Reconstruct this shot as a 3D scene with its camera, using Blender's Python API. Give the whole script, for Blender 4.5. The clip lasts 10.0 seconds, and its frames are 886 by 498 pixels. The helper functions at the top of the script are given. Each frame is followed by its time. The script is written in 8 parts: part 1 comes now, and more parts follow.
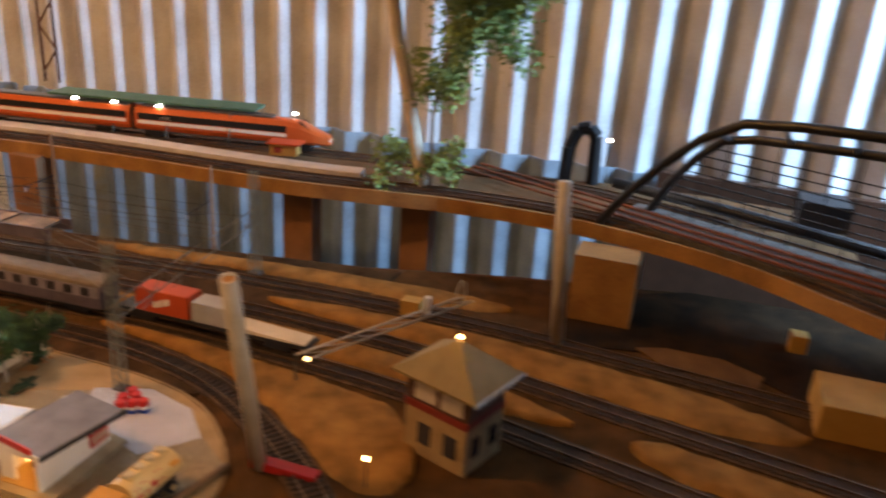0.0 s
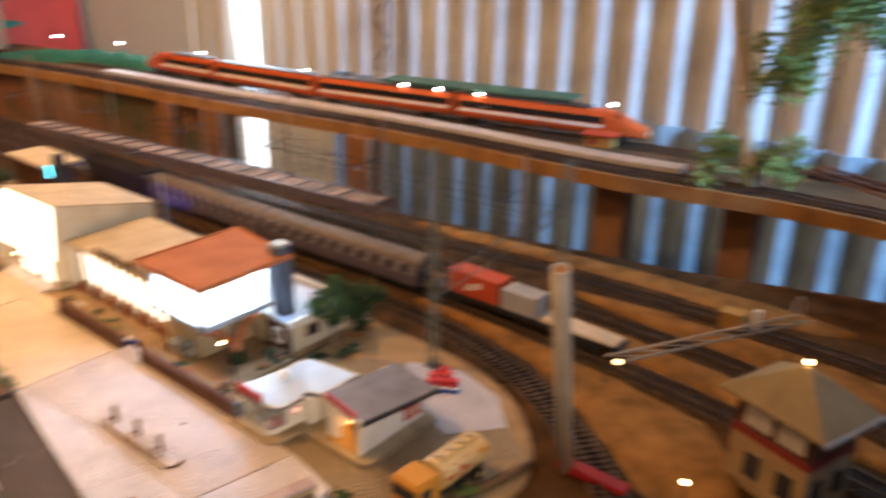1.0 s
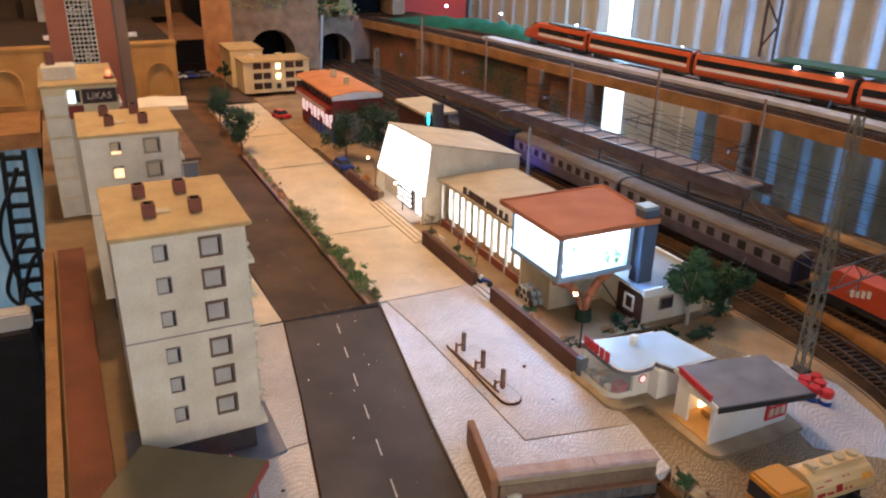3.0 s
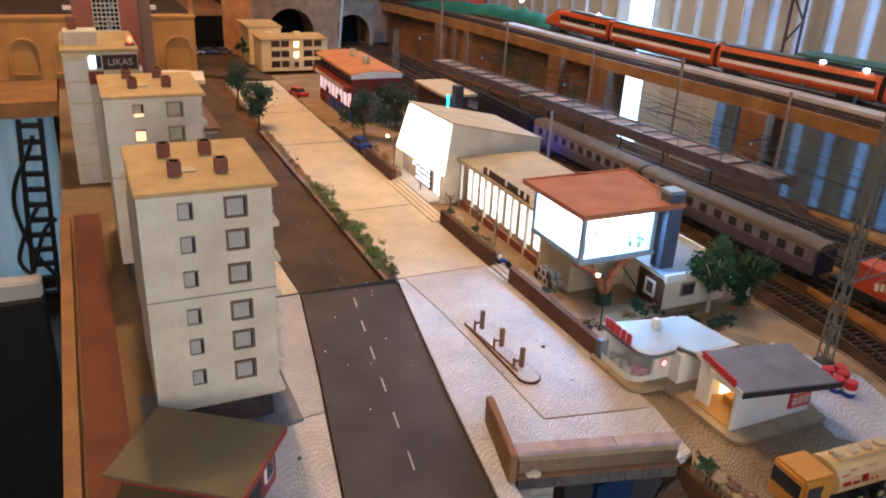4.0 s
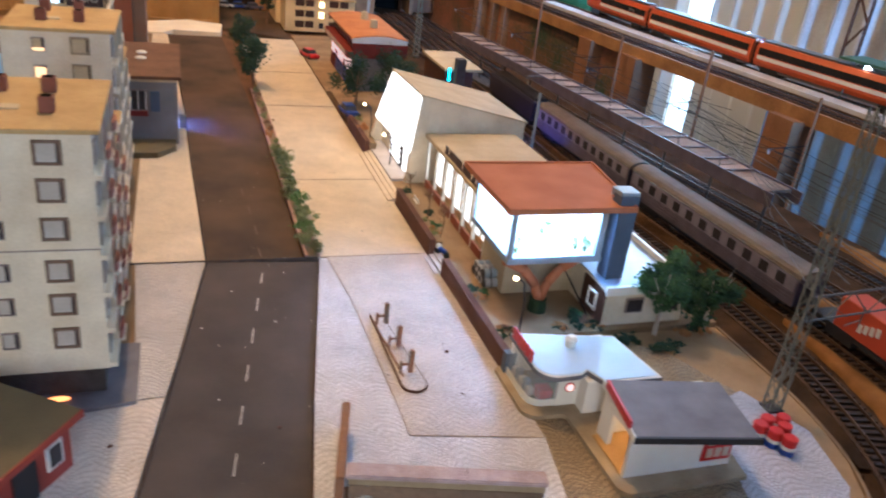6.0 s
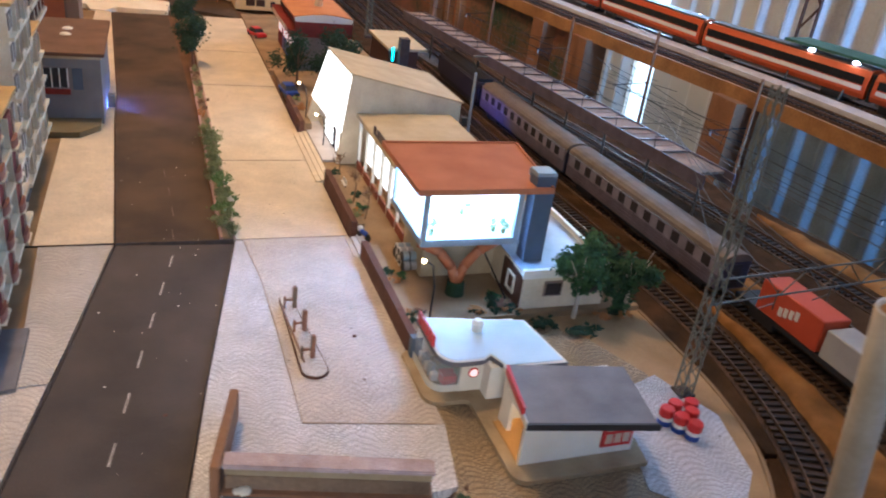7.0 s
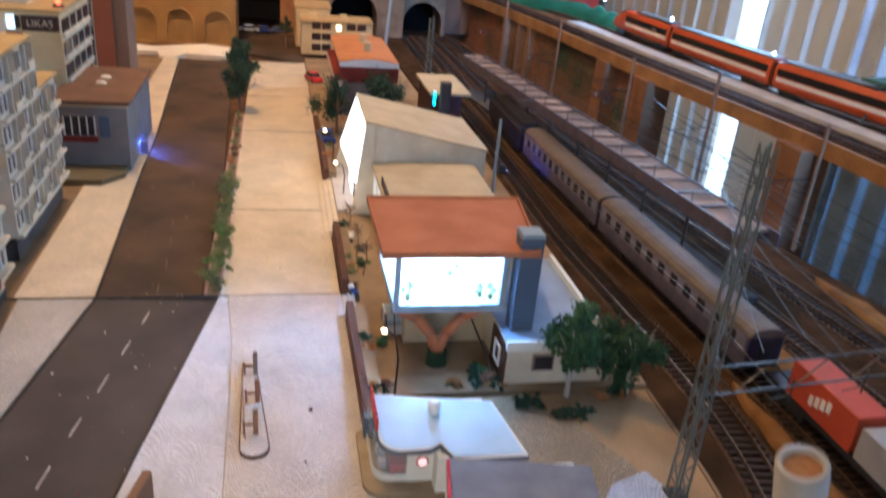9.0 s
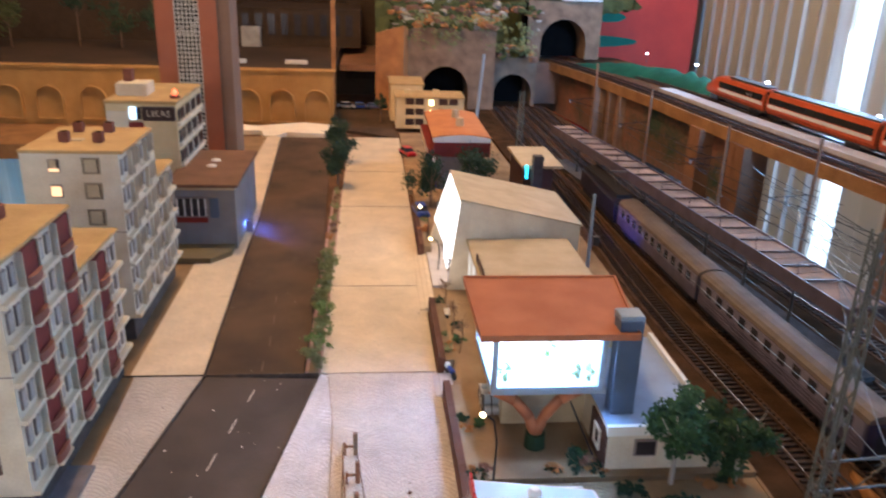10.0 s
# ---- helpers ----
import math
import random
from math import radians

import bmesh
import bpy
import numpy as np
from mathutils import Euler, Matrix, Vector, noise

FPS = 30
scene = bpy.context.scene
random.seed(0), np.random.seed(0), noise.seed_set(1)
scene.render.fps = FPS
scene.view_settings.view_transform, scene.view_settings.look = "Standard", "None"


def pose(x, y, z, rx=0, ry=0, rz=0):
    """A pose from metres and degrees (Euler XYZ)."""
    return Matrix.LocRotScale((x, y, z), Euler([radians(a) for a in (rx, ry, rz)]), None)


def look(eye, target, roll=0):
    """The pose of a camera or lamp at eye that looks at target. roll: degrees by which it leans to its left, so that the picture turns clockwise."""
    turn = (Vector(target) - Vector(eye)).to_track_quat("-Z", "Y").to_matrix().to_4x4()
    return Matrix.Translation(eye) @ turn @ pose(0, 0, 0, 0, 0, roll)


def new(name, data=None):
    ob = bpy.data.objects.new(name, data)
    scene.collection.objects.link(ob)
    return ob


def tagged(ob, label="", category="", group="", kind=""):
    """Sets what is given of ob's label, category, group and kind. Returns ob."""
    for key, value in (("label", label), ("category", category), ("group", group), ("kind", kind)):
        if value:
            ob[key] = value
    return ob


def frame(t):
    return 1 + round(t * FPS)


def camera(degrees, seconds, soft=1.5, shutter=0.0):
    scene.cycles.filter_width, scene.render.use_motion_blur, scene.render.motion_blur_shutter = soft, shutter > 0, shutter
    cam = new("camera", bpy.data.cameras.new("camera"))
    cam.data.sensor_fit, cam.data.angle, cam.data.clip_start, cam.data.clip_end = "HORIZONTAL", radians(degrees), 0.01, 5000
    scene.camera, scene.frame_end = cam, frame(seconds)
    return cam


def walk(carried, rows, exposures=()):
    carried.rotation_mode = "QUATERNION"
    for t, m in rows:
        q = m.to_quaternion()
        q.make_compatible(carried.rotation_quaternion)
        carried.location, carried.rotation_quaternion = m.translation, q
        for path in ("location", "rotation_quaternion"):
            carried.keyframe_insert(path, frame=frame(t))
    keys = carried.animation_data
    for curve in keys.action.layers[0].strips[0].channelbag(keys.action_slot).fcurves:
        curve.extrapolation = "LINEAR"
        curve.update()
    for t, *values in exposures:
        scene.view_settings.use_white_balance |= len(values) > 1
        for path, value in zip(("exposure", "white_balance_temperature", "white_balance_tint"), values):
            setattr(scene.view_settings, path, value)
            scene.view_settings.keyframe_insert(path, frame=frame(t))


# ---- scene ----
cam = camera(59.3, 10.0, soft=2.0, shutter=0.8)
PATH = [
    (0, (-0.257, -0.78, 0.444), (1.525, -0.235, -0.284), 3.9),
    (0.5, (-0.244, -0.702, 0.43), (1.475, 0.009, -0.304), 3.8),
    (0.7, (-0.2504, -0.7062, 0.4248), (1.3744, 0.1986, -0.306), 2.62),
    (1, (-0.241, -0.727, 0.424), (1.196, 0.436, -0.338), 0.7),
    (1.5, (-0.259, -0.706, 0.395), (0.918, 0.72, -0.368), 0.8),
    (2, (-0.268, -0.706, 0.386), (0.763, 0.827, -0.381), 1.1),
    (2.5, (-0.268, -0.69, 0.381), (0.623, 0.933, -0.374), 0.9),
    (2.7, (-0.2601, -0.6857, 0.378), (0.5691, 0.9623, -0.391), 0.2133),
    (3.8, (-0.2659, -0.6753, 0.36), (0.5139, 0.9827, -0.444), 2.3867),
    (4, (-0.272, -0.674, 0.356), (0.519, 0.98, -0.443), 3),
    (4.5, (-0.253, -0.685, 0.351), (0.527, 0.973, -0.451), 3.5),
    (5, (-0.213, -0.681, 0.34), (0.462, 1.019, -0.469), 5.8),
    (5.5, (-0.159, -0.66, 0.337), (0.465, 1.05, -0.492), 6.7),
    (5.7, (-0.14, -0.654, 0.337), (0.477, 1.054, -0.501), 6.8),
    (6.8, (-0.0767, -0.6521, 0.3351), (0.6082, 1.0057, -0.5501), 8.0308),
    (7, (-0.061, -0.656, 0.334), (0.614, 1.006, -0.55), 7.8),
    (7.5, (-0.026, -0.665, 0.339), (0.568, 1.024, -0.552), 7.5),
    (8, (0.02, -0.659, 0.329), (0.453, 1.079, -0.559), 5.7),
    (8.2, (0.0374, -0.6516, 0.3198), (0.4412, 1.0984, -0.5602), 5.38),
    (8.5, (0.056, -0.639, 0.318), (0.458, 1.111, -0.562), 5),
    (9, (0.052, -0.625, 0.34), (0.467, 1.148, -0.488), 5.3),
    (9.5, (0.045, -0.624, 0.357), (0.345, 1.206, -0.392), 3.4),
    (10, (0.046, -0.624, 0.356), (0.233, 1.242, -0.339), 2),
]
walk(cam, [(t, look(eye, target, roll)) for t, eye, target, roll in PATH],
     exposures=[(0, 0.0, 8400, 22), (0.5, -0.10, 7700, 20), (1.0, 0.20, 7000, 17), (1.5, 0.17, 6250, 12), (2.0, 0.20, 6050, 10), (2.5, -0.06, 5600, 10), (4.0, -0.05, 5260, 10), (5.5, -0.02, 5050, 8), (7.5, -0.11, 4920, 8), (9.0, -0.12, 4880, 8), (10, -0.11, 5200, 13)])


# ---- light ----
world = bpy.data.worlds.new("world")
scene.world = world
world.use_nodes = True
world.node_tree.nodes["Background"].inputs[0].default_value = (0.9, 0.62, 0.42, 1)
world.node_tree.nodes["Background"].inputs[1].default_value = 0.06
scene.view_settings.exposure = 0.0


def area_lamp(name, eye, target, size, watts, colour, size_y=None):
    data = bpy.data.lights.new(name, "AREA")
    data.energy, data.color, data.size = watts, colour, size
    if size_y:
        data.shape, data.size_y = "RECTANGLE", size_y
    ob = new(name, data)
    ob.matrix_world = look(eye, target)
    return ob


# the bulb over the layout, and daylight from the doorway behind the viaduct's near end
bulb = bpy.data.lights.new("ceiling_bulb", "POINT")
bulb.energy, bulb.color, bulb.shadow_soft_size = 50.0, (1.0, 0.625, 0.275), 0.05
new("ceiling_bulb", bulb).matrix_world = pose(-0.14, 0.52, 1.42)
# unseen warm-white fill added behind the camera to light the gables
area_lamp("entrance_fill", (-0.45, -1.70, 0.55), (-0.15, 0.0, 0.05), 0.6, 15.5, (1.0, 0.88, 0.72), 1.2)
area_lamp("doorway_daylight", (0.90, -2.35, 0.85), (1.21, -0.2, 0.25), 0.20, 200.0, (0.27, 0.58, 1.0), 1.2)
area_lamp("gap_daylight", (1.200, 1.183, 0.45), (0.50, 0.45, 0.05), 0.05, 14.0, (0.58, 0.80, 1.0), 1.0)
# unseen warm lamp added to brighten the street's far end
far_fill = bpy.data.lights.new("far_fill", "POINT")
far_fill.energy, far_fill.color, far_fill.shadow_soft_size = 11.0, (1.0, 0.46, 0.13), 0.04
new("far_fill", far_fill).matrix_world = pose(-0.16, 0.80, 0.80)
area_lamp("window_daylight", (-0.80, 1.75, -0.40), (-0.80, 0.9, -0.40), 0.9, 6.0, (0.62, 0.84, 1.0), 0.6)


# ---- materials ----
def nodes_of(name):
    m = bpy.data.materials.new(name)
    m.use_nodes = True
    nt = m.node_tree
    return m, nt, nt.nodes["Principled BSDF"]


def mat(name, a, b=None, rough=0.7, metal=0.0, fine=900.0, broad=40.0, bump=0.15, spec=0.3, vary=0.0, coat=0.0):
    """Two colours mixed by broad and fine noise, with fine relief."""
    m, nt, bs = nodes_of(name)
    b = b or tuple(c * 0.72 for c in a)
    tc = nt.nodes.new("ShaderNodeTexCoord")
    n1 = nt.nodes.new("ShaderNodeTexNoise")
    n2 = nt.nodes.new("ShaderNodeTexNoise")
    n1.inputs["Scale"].default_value, n2.inputs["Scale"].default_value = broad, fine
    n1.inputs["Detail"].default_value, n2.inputs["Detail"].default_value = 6.0, 3.0
    for n in (n1, n2):
        nt.links.new(tc.outputs["Object"], n.inputs["Vector"])
    add = nt.nodes.new("ShaderNodeMath")
    add.operation = "MULTIPLY_ADD"
    add.inputs[1].default_value = 0.35
    nt.links.new(n2.outputs["Fac"], add.inputs[0])
    nt.links.new(n1.outputs["Fac"], add.inputs[2])
    ramp = nt.nodes.new("ShaderNodeMapRange")
    ramp.inputs[1].default_value, ramp.inputs[2].default_value = 0.45, 0.9
    nt.links.new(add.outputs[0], ramp.inputs[0])
    mix = nt.nodes.new("ShaderNodeMix")
    mix.data_type = "RGBA"
    mix.inputs[6].default_value, mix.inputs[7].default_value = (*a, 1), (*b, 1)
    nt.links.new(ramp.outputs[0], mix.inputs[0])
    out = mix.outputs[2]
    if vary:
        info = nt.nodes.new("ShaderNodeObjectInfo")
        hsv = nt.nodes.new("ShaderNodeHueSaturation")
        mr = nt.nodes.new("ShaderNodeMapRange")
        mr.inputs[3].default_value, mr.inputs[4].default_value = 1 - vary, 1 + vary
        nt.links.new(info.outputs["Random"], mr.inputs[0])
        nt.links.new(mr.outputs[0], hsv.inputs["Value"])
        nt.links.new(out, hsv.inputs["Color"])
        out = hsv.outputs["Color"]
    nt.links.new(out, bs.inputs["Base Color"])
    bs.inputs["Roughness"].default_value = rough
    bs.inputs["Metallic"].default_value = metal
    bs.inputs["Specular IOR Level"].default_value = spec
    bs.inputs["Coat Weight"].default_value = coat
    if bump:
        bp = nt.nodes.new("ShaderNodeBump")
        bp.inputs["Strength"].default_value = bump
        bp.inputs["Distance"].default_value = 0.002
        nt.links.new(n2.outputs["Fac"], bp.inputs["Height"])
        nt.links.new(bp.outputs[0], bs.inputs["Normal"])
    return m


def cobble(name, a, b, joint, size=0.0042, fan=0.0, strength=0.5):
    """Small setts laid in rows, bent into fans where asked, with darker joints."""
    m, nt, bs = nodes_of(name)

    def calc(op, u, v):
        n = nt.nodes.new("ShaderNodeMath")
        n.operation = op
        for i, w in enumerate((u, v)):
            if isinstance(w, (int, float)):
                n.inputs[i].default_value = w
            elif w is not None:
                nt.links.new(w, n.inputs[i])
        return n.outputs[0]

    tc = nt.nodes.new("ShaderNodeTexCoord")
    warp = nt.nodes.new("ShaderNodeTexNoise")
    warp.inputs["Scale"].default_value = 14.0
    mixv = nt.nodes.new("ShaderNodeMix")
    mixv.data_type = "VECTOR"
    mixv.inputs[0].default_value = 0.03
    nt.links.new(tc.outputs["Object"], warp.inputs["Vector"])
    nt.links.new(tc.outputs["Object"], mixv.inputs[4])
    nt.links.new(warp.outputs["Color"], mixv.inputs[5])
    place = mixv.outputs[1]
    if fan:
        sp = nt.nodes.new("ShaderNodeSeparateXYZ")
        nt.links.new(place, sp.inputs[0])
        wave = calc("ABSOLUTE", calc("SINE", calc("MULTIPLY", sp.outputs[0], math.pi / fan), None), None)
        cb = nt.nodes.new("ShaderNodeCombineXYZ")
        nt.links.new(sp.outputs[0], cb.inputs[0])
        nt.links.new(calc("SUBTRACT", sp.outputs[1], calc("MULTIPLY", wave, fan * 0.42)), cb.inputs[1])
        place = cb.outputs[0]
    br = nt.nodes.new("ShaderNodeTexBrick")
    br.inputs["Color1"].default_value, br.inputs["Color2"].default_value = (*a, 1), (*b, 1)
    br.inputs["Mortar"].default_value = (*joint, 1)
    br.inputs["Scale"].default_value = 1.0
    br.inputs["Brick Width"].default_value, br.inputs["Row Height"].default_value = size, size * 0.8
    br.inputs["Mortar Size"].default_value = size * 0.13
    br.inputs["Mortar Smooth"].default_value = 0.5
    nt.links.new(place, br.inputs["Vector"])
    stain = nt.nodes.new("ShaderNodeTexNoise")
    stain.inputs["Scale"].default_value, stain.inputs["Detail"].default_value = 22.0, 8.0
    stain.inputs["Roughness"].default_value = 0.62
    nt.links.new(tc.outputs["Object"], stain.inputs["Vector"])
    mr = nt.nodes.new("ShaderNodeMapRange")
    mr.inputs[1].default_value, mr.inputs[2].default_value = 0.3, 0.75
    mr.inputs[3].default_value, mr.inputs[4].default_value = 1.10, 0.74
    nt.links.new(stain.outputs["Fac"], mr.inputs[0])
    grit = nt.nodes.new("ShaderNodeTexNoise")
    grit.inputs["Scale"].default_value, grit.inputs["Detail"].default_value = 520.0, 4.0
    nt.links.new(tc.outputs["Object"], grit.inputs["Vector"])
    gr = nt.nodes.new("ShaderNodeMapRange")
    gr.inputs[1].default_value, gr.inputs[2].default_value = 0.25, 0.7
    gr.inputs[3].default_value, gr.inputs[4].default_value = 0.82, 1.08
    nt.links.new(grit.outputs["Fac"], gr.inputs[0])
    hsv = nt.nodes.new("ShaderNodeHueSaturation")
    nt.links.new(br.outputs["Color"], hsv.inputs["Color"])
    nt.links.new(calc("MULTIPLY", mr.outputs[0], gr.outputs[0]), hsv.inputs["Value"])
    nt.links.new(hsv.outputs["Color"], bs.inputs["Base Color"])
    bp = nt.nodes.new("ShaderNodeBump")
    bp.invert = True
    bp.inputs["Strength"].default_value, bp.inputs["Distance"].default_value = strength, 0.0008
    nt.links.new(br.outputs["Fac"], bp.inputs["Height"])
    nt.links.new(bp.outputs[0], bs.inputs["Normal"])
    bs.inputs["Roughness"].default_value = 0.5
    return m


def emit(name, colour, strength):
    m, nt, bs = nodes_of(name)
    bs.inputs["Base Color"].default_value = (*colour, 1)
    bs.inputs["Emission Color"].default_value = (*colour, 1)
    bs.inputs["Emission Strength"].default_value = strength
    return m


def glass(name, colour=(0.9, 0.95, 1.0), alpha=0.25):
    m, nt, bs = nodes_of(name)
    bs.inputs["Base Color"].default_value = (*colour, 1)
    bs.inputs["Roughness"].default_value = 0.05
    bs.inputs["Alpha"].default_value = alpha
    return m


def translucent(name, colour, share=0.6):
    m, nt, bs = nodes_of(name)
    tr = nt.nodes.new("ShaderNodeBsdfTranslucent")
    tr.inputs["Color"].default_value = (*colour, 1)
    mx = nt.nodes.new("ShaderNodeMixShader")
    mx.inputs[0].default_value = share
    bs.inputs["Base Color"].default_value = (*colour, 1)
    nt.links.new(bs.outputs[0], mx.inputs[1])
    nt.links.new(tr.outputs[0], mx.inputs[2])
    nt.links.new(mx.outputs[0], nt.nodes["Material Output"].inputs["Surface"])
    return m


M = {
    "board": mat("board", (0.16, 0.078, 0.037), (0.07, 0.036, 0.018), fine=500, broad=18, bump=0.3, spec=0.08),
    "dirt": mat("dirt", (0.36, 0.24, 0.13), (0.20, 0.12, 0.06), fine=1400, broad=22, bump=0.5, rough=0.9),
    "ballast": mat("ballast", (0.135, 0.070, 0.036), (0.042, 0.023, 0.012), fine=1600, broad=60, bump=0.8, rough=0.95),
    "asphalt": mat("asphalt", (0.088, 0.066, 0.056), (0.034, 0.026, 0.023), fine=900, broad=13, bump=0.3, rough=0.75),
    "asphalt_old": mat("asphalt_old", (0.108, 0.063, 0.034), (0.036, 0.022, 0.013), fine=900, broad=13, bump=0.3, rough=0.85),
    "paint_white": mat("paint_white", (0.58, 0.53, 0.46), (0.30, 0.26, 0.22), broad=120, rough=0.7),
    "paint_old": mat("paint_old", (0.17, 0.11, 0.08), rough=0.8),
    "cobble_grey": cobble("cobble_grey", (0.86, 0.82, 0.83), (0.75, 0.70, 0.71), (0.46, 0.41, 0.41), 0.0029, 0.022, 0.7),
    "cobble_beige": cobble("cobble_beige", (0.72, 0.62, 0.54), (0.63, 0.53, 0.45), (0.44, 0.35, 0.28), 0.0029, 0.022, 0.6),
    "cobble_sand": cobble("cobble_sand", (0.64, 0.57, 0.51), (0.56, 0.50, 0.44), (0.34, 0.29, 0.25), 0.0029, 0.022, 0.7),
    "cobble_brown": cobble("cobble_brown", (0.46, 0.32, 0.17), (0.35, 0.235, 0.12), (0.12, 0.075, 0.035), 0.0029, 0.024, 1.0),
    "cobble_lit": cobble("cobble_lit", (0.66, 0.62, 0.66), (0.56, 0.53, 0.57), (0.30, 0.27, 0.27), 0.0029, 0.024, 0.8),
    "sheet_cream": cobble("sheet_cream", (0.74, 0.60, 0.43), (0.69, 0.55, 0.39), (0.60, 0.47, 0.32), 0.0030, 0.022, 0.25),
    "earth_shoulder": mat("earth_shoulder", (0.30, 0.21, 0.12), (0.2, 0.13, 0.07), fine=1200, broad=30, bump=0.4, rough=0.9),
    "plaster_white": mat("plaster_white", (0.77, 0.66, 0.48), (0.56, 0.45, 0.30), fine=500, broad=34, bump=0.1, rough=0.6),
    "plaster_cream": mat("plaster_cream", (0.74, 0.56, 0.30), (0.60, 0.43, 0.21), fine=800, broad=25, bump=0.08),
    # cream darkened so the colour carries the shade on the hut's walls
    "hut_wall": mat("hut_wall", (0.36, 0.24, 0.12), (0.22, 0.135, 0.065), fine=700, broad=40, bump=0.2, rough=0.8),
    "roof_tan": mat("roof_tan", (0.54, 0.36, 0.15), (0.38, 0.235, 0.09), fine=400, broad=34, bump=0.15, rough=0.75),
    "roof_red": mat("roof_red", (0.46, 0.175, 0.080), (0.36, 0.125, 0.055), fine=900, broad=30, bump=0.08, rough=0.8, spec=0.15),
    "roof_orange": mat("roof_orange", (0.52, 0.21, 0.075), (0.40, 0.145, 0.05), fine=900, broad=40, bump=0.1),
    "roof_beige": mat("roof_beige", (0.56, 0.45, 0.29), (0.42, 0.32, 0.19), fine=500, broad=34, bump=0.12),
    "roof_brown": mat("roof_brown", (0.17, 0.085, 0.05), (0.11, 0.055, 0.03), fine=1200, broad=40, bump=0.2),
    "roof_olive": mat("roof_olive", (0.17, 0.125, 0.06), (0.11, 0.08, 0.04), fine=900, broad=20, bump=0.2),
    "roof_hut": mat("roof_hut", (0.27, 0.19, 0.085), (0.17, 0.115, 0.05), fine=900, broad=24, bump=0.25),
    "roof_grey": mat("roof_grey", (0.185, 0.17, 0.185), (0.115, 0.105, 0.115), fine=900, broad=50, bump=0.2, rough=0.6),
    "roof_pale": mat("roof_pale", (0.50, 0.62, 0.74), (0.40, 0.51, 0.62), fine=900, broad=40, bump=0.05, rough=0.35),
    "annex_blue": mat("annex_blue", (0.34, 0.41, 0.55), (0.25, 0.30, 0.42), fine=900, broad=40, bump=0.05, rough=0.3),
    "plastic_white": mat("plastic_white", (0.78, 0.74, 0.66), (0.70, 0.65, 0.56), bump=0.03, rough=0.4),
    "plastic_red": mat("plastic_red", (0.55, 0.03, 0.025), (0.42, 0.02, 0.02), bump=0.03, rough=0.35),
    "plastic_blue": mat("plastic_blue", (0.03, 0.07, 0.32), (0.02, 0.05, 0.25), bump=0.03, rough=0.35),
    "navy_card": mat("navy_card", (0.016, 0.040, 0.115), (0.010, 0.024, 0.070), bump=0.05, rough=0.5),
    "plastic_yellow": mat("plastic_yellow", (0.58, 0.26, 0.035), (0.50, 0.21, 0.03), bump=0.03, rough=0.35),
    "plastic_cream": mat("plastic_cream", (0.66, 0.45, 0.20), (0.55, 0.36, 0.15), bump=0.03, rough=0.4),
    "slate_blue": mat("slate_blue", (0.10, 0.13, 0.18), (0.075, 0.095, 0.135), bump=0.08, rough=0.5),
    "frame_grey": mat("frame_grey", (0.33, 0.38, 0.42), (0.26, 0.30, 0.34), bump=0.04, rough=0.5),
    "brown_panel": mat("brown_panel", (0.085, 0.035, 0.02), (0.06, 0.025, 0.014), bump=0.08, rough=0.5),
    "wall_brown": mat("wall_brown", (0.13, 0.055, 0.035), (0.08, 0.035, 0.022), fine=1500, bump=0.5, rough=0.85),
    "brick": cobble("brick", (0.32, 0.14, 0.08), (0.26, 0.11, 0.06), (0.20, 0.14, 0.10), 0.007),
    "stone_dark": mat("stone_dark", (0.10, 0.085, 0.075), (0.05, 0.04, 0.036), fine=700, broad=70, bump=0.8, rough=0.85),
    "stone_tan": mat("stone_tan", (0.44, 0.245, 0.070), (0.32, 0.165, 0.045), fine=600, broad=25, bump=0.3, rough=0.8),
    "stone_portal": mat("stone_portal", (0.27, 0.175, 0.11), (0.13, 0.085, 0.055), fine=300, broad=30, bump=0.6, rough=0.85),
    "coping": mat("coping", (0.46, 0.27, 0.22), (0.36, 0.2, 0.16), fine=900, bump=0.3),
    "wood_edge": mat("wood_edge", (0.38, 0.19, 0.065), (0.20, 0.095, 0.035), fine=260, broad=26, bump=0.3, rough=0.6),
    "wood_red": mat("wood_red", (0.20, 0.060, 0.026), (0.12, 0.036, 0.017), fine=500, broad=30, bump=0.4),
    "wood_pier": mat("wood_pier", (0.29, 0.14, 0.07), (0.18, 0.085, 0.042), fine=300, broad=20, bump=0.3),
    "paper": mat("paper", (0.84, 0.74, 0.58), (0.70, 0.58, 0.42), fine=300, broad=15, bump=0.1),
    "rail": mat("rail", (0.26, 0.16, 0.095), (0.14, 0.08, 0.05), rough=0.35, metal=0.8, bump=0.05),
    "sleeper": mat("sleeper", (0.046, 0.025, 0.014), (0.026, 0.015, 0.009), bump=0.2, vary=0.3),
    "hst_orange": mat("hst_orange", (0.52, 0.09, 0.022), (0.44, 0.072, 0.018), rough=0.35, bump=0.02, coat=0.2),
    "hst_black": mat("hst_black", (0.022, 0.02, 0.02), (0.016, 0.015, 0.015), rough=0.2, bump=0.0),
    "hst_white": mat("hst_white", (0.72, 0.68, 0.64), (0.66, 0.62, 0.58), rough=0.4, bump=0.0),
    "hst_grey": mat("hst_grey", (0.10, 0.085, 0.08), (0.06, 0.05, 0.05), rough=0.6, bump=0.1),
    "coach_silver": mat("coach_silver", (0.135, 0.108, 0.135), (0.080, 0.064, 0.080), rough=0.5, bump=0.05, metal=0.1, broad=60),
    "coach_lilac": mat("coach_lilac", (0.25, 0.215, 0.25), (0.155, 0.13, 0.155), rough=0.5, bump=0.05, broad=60),
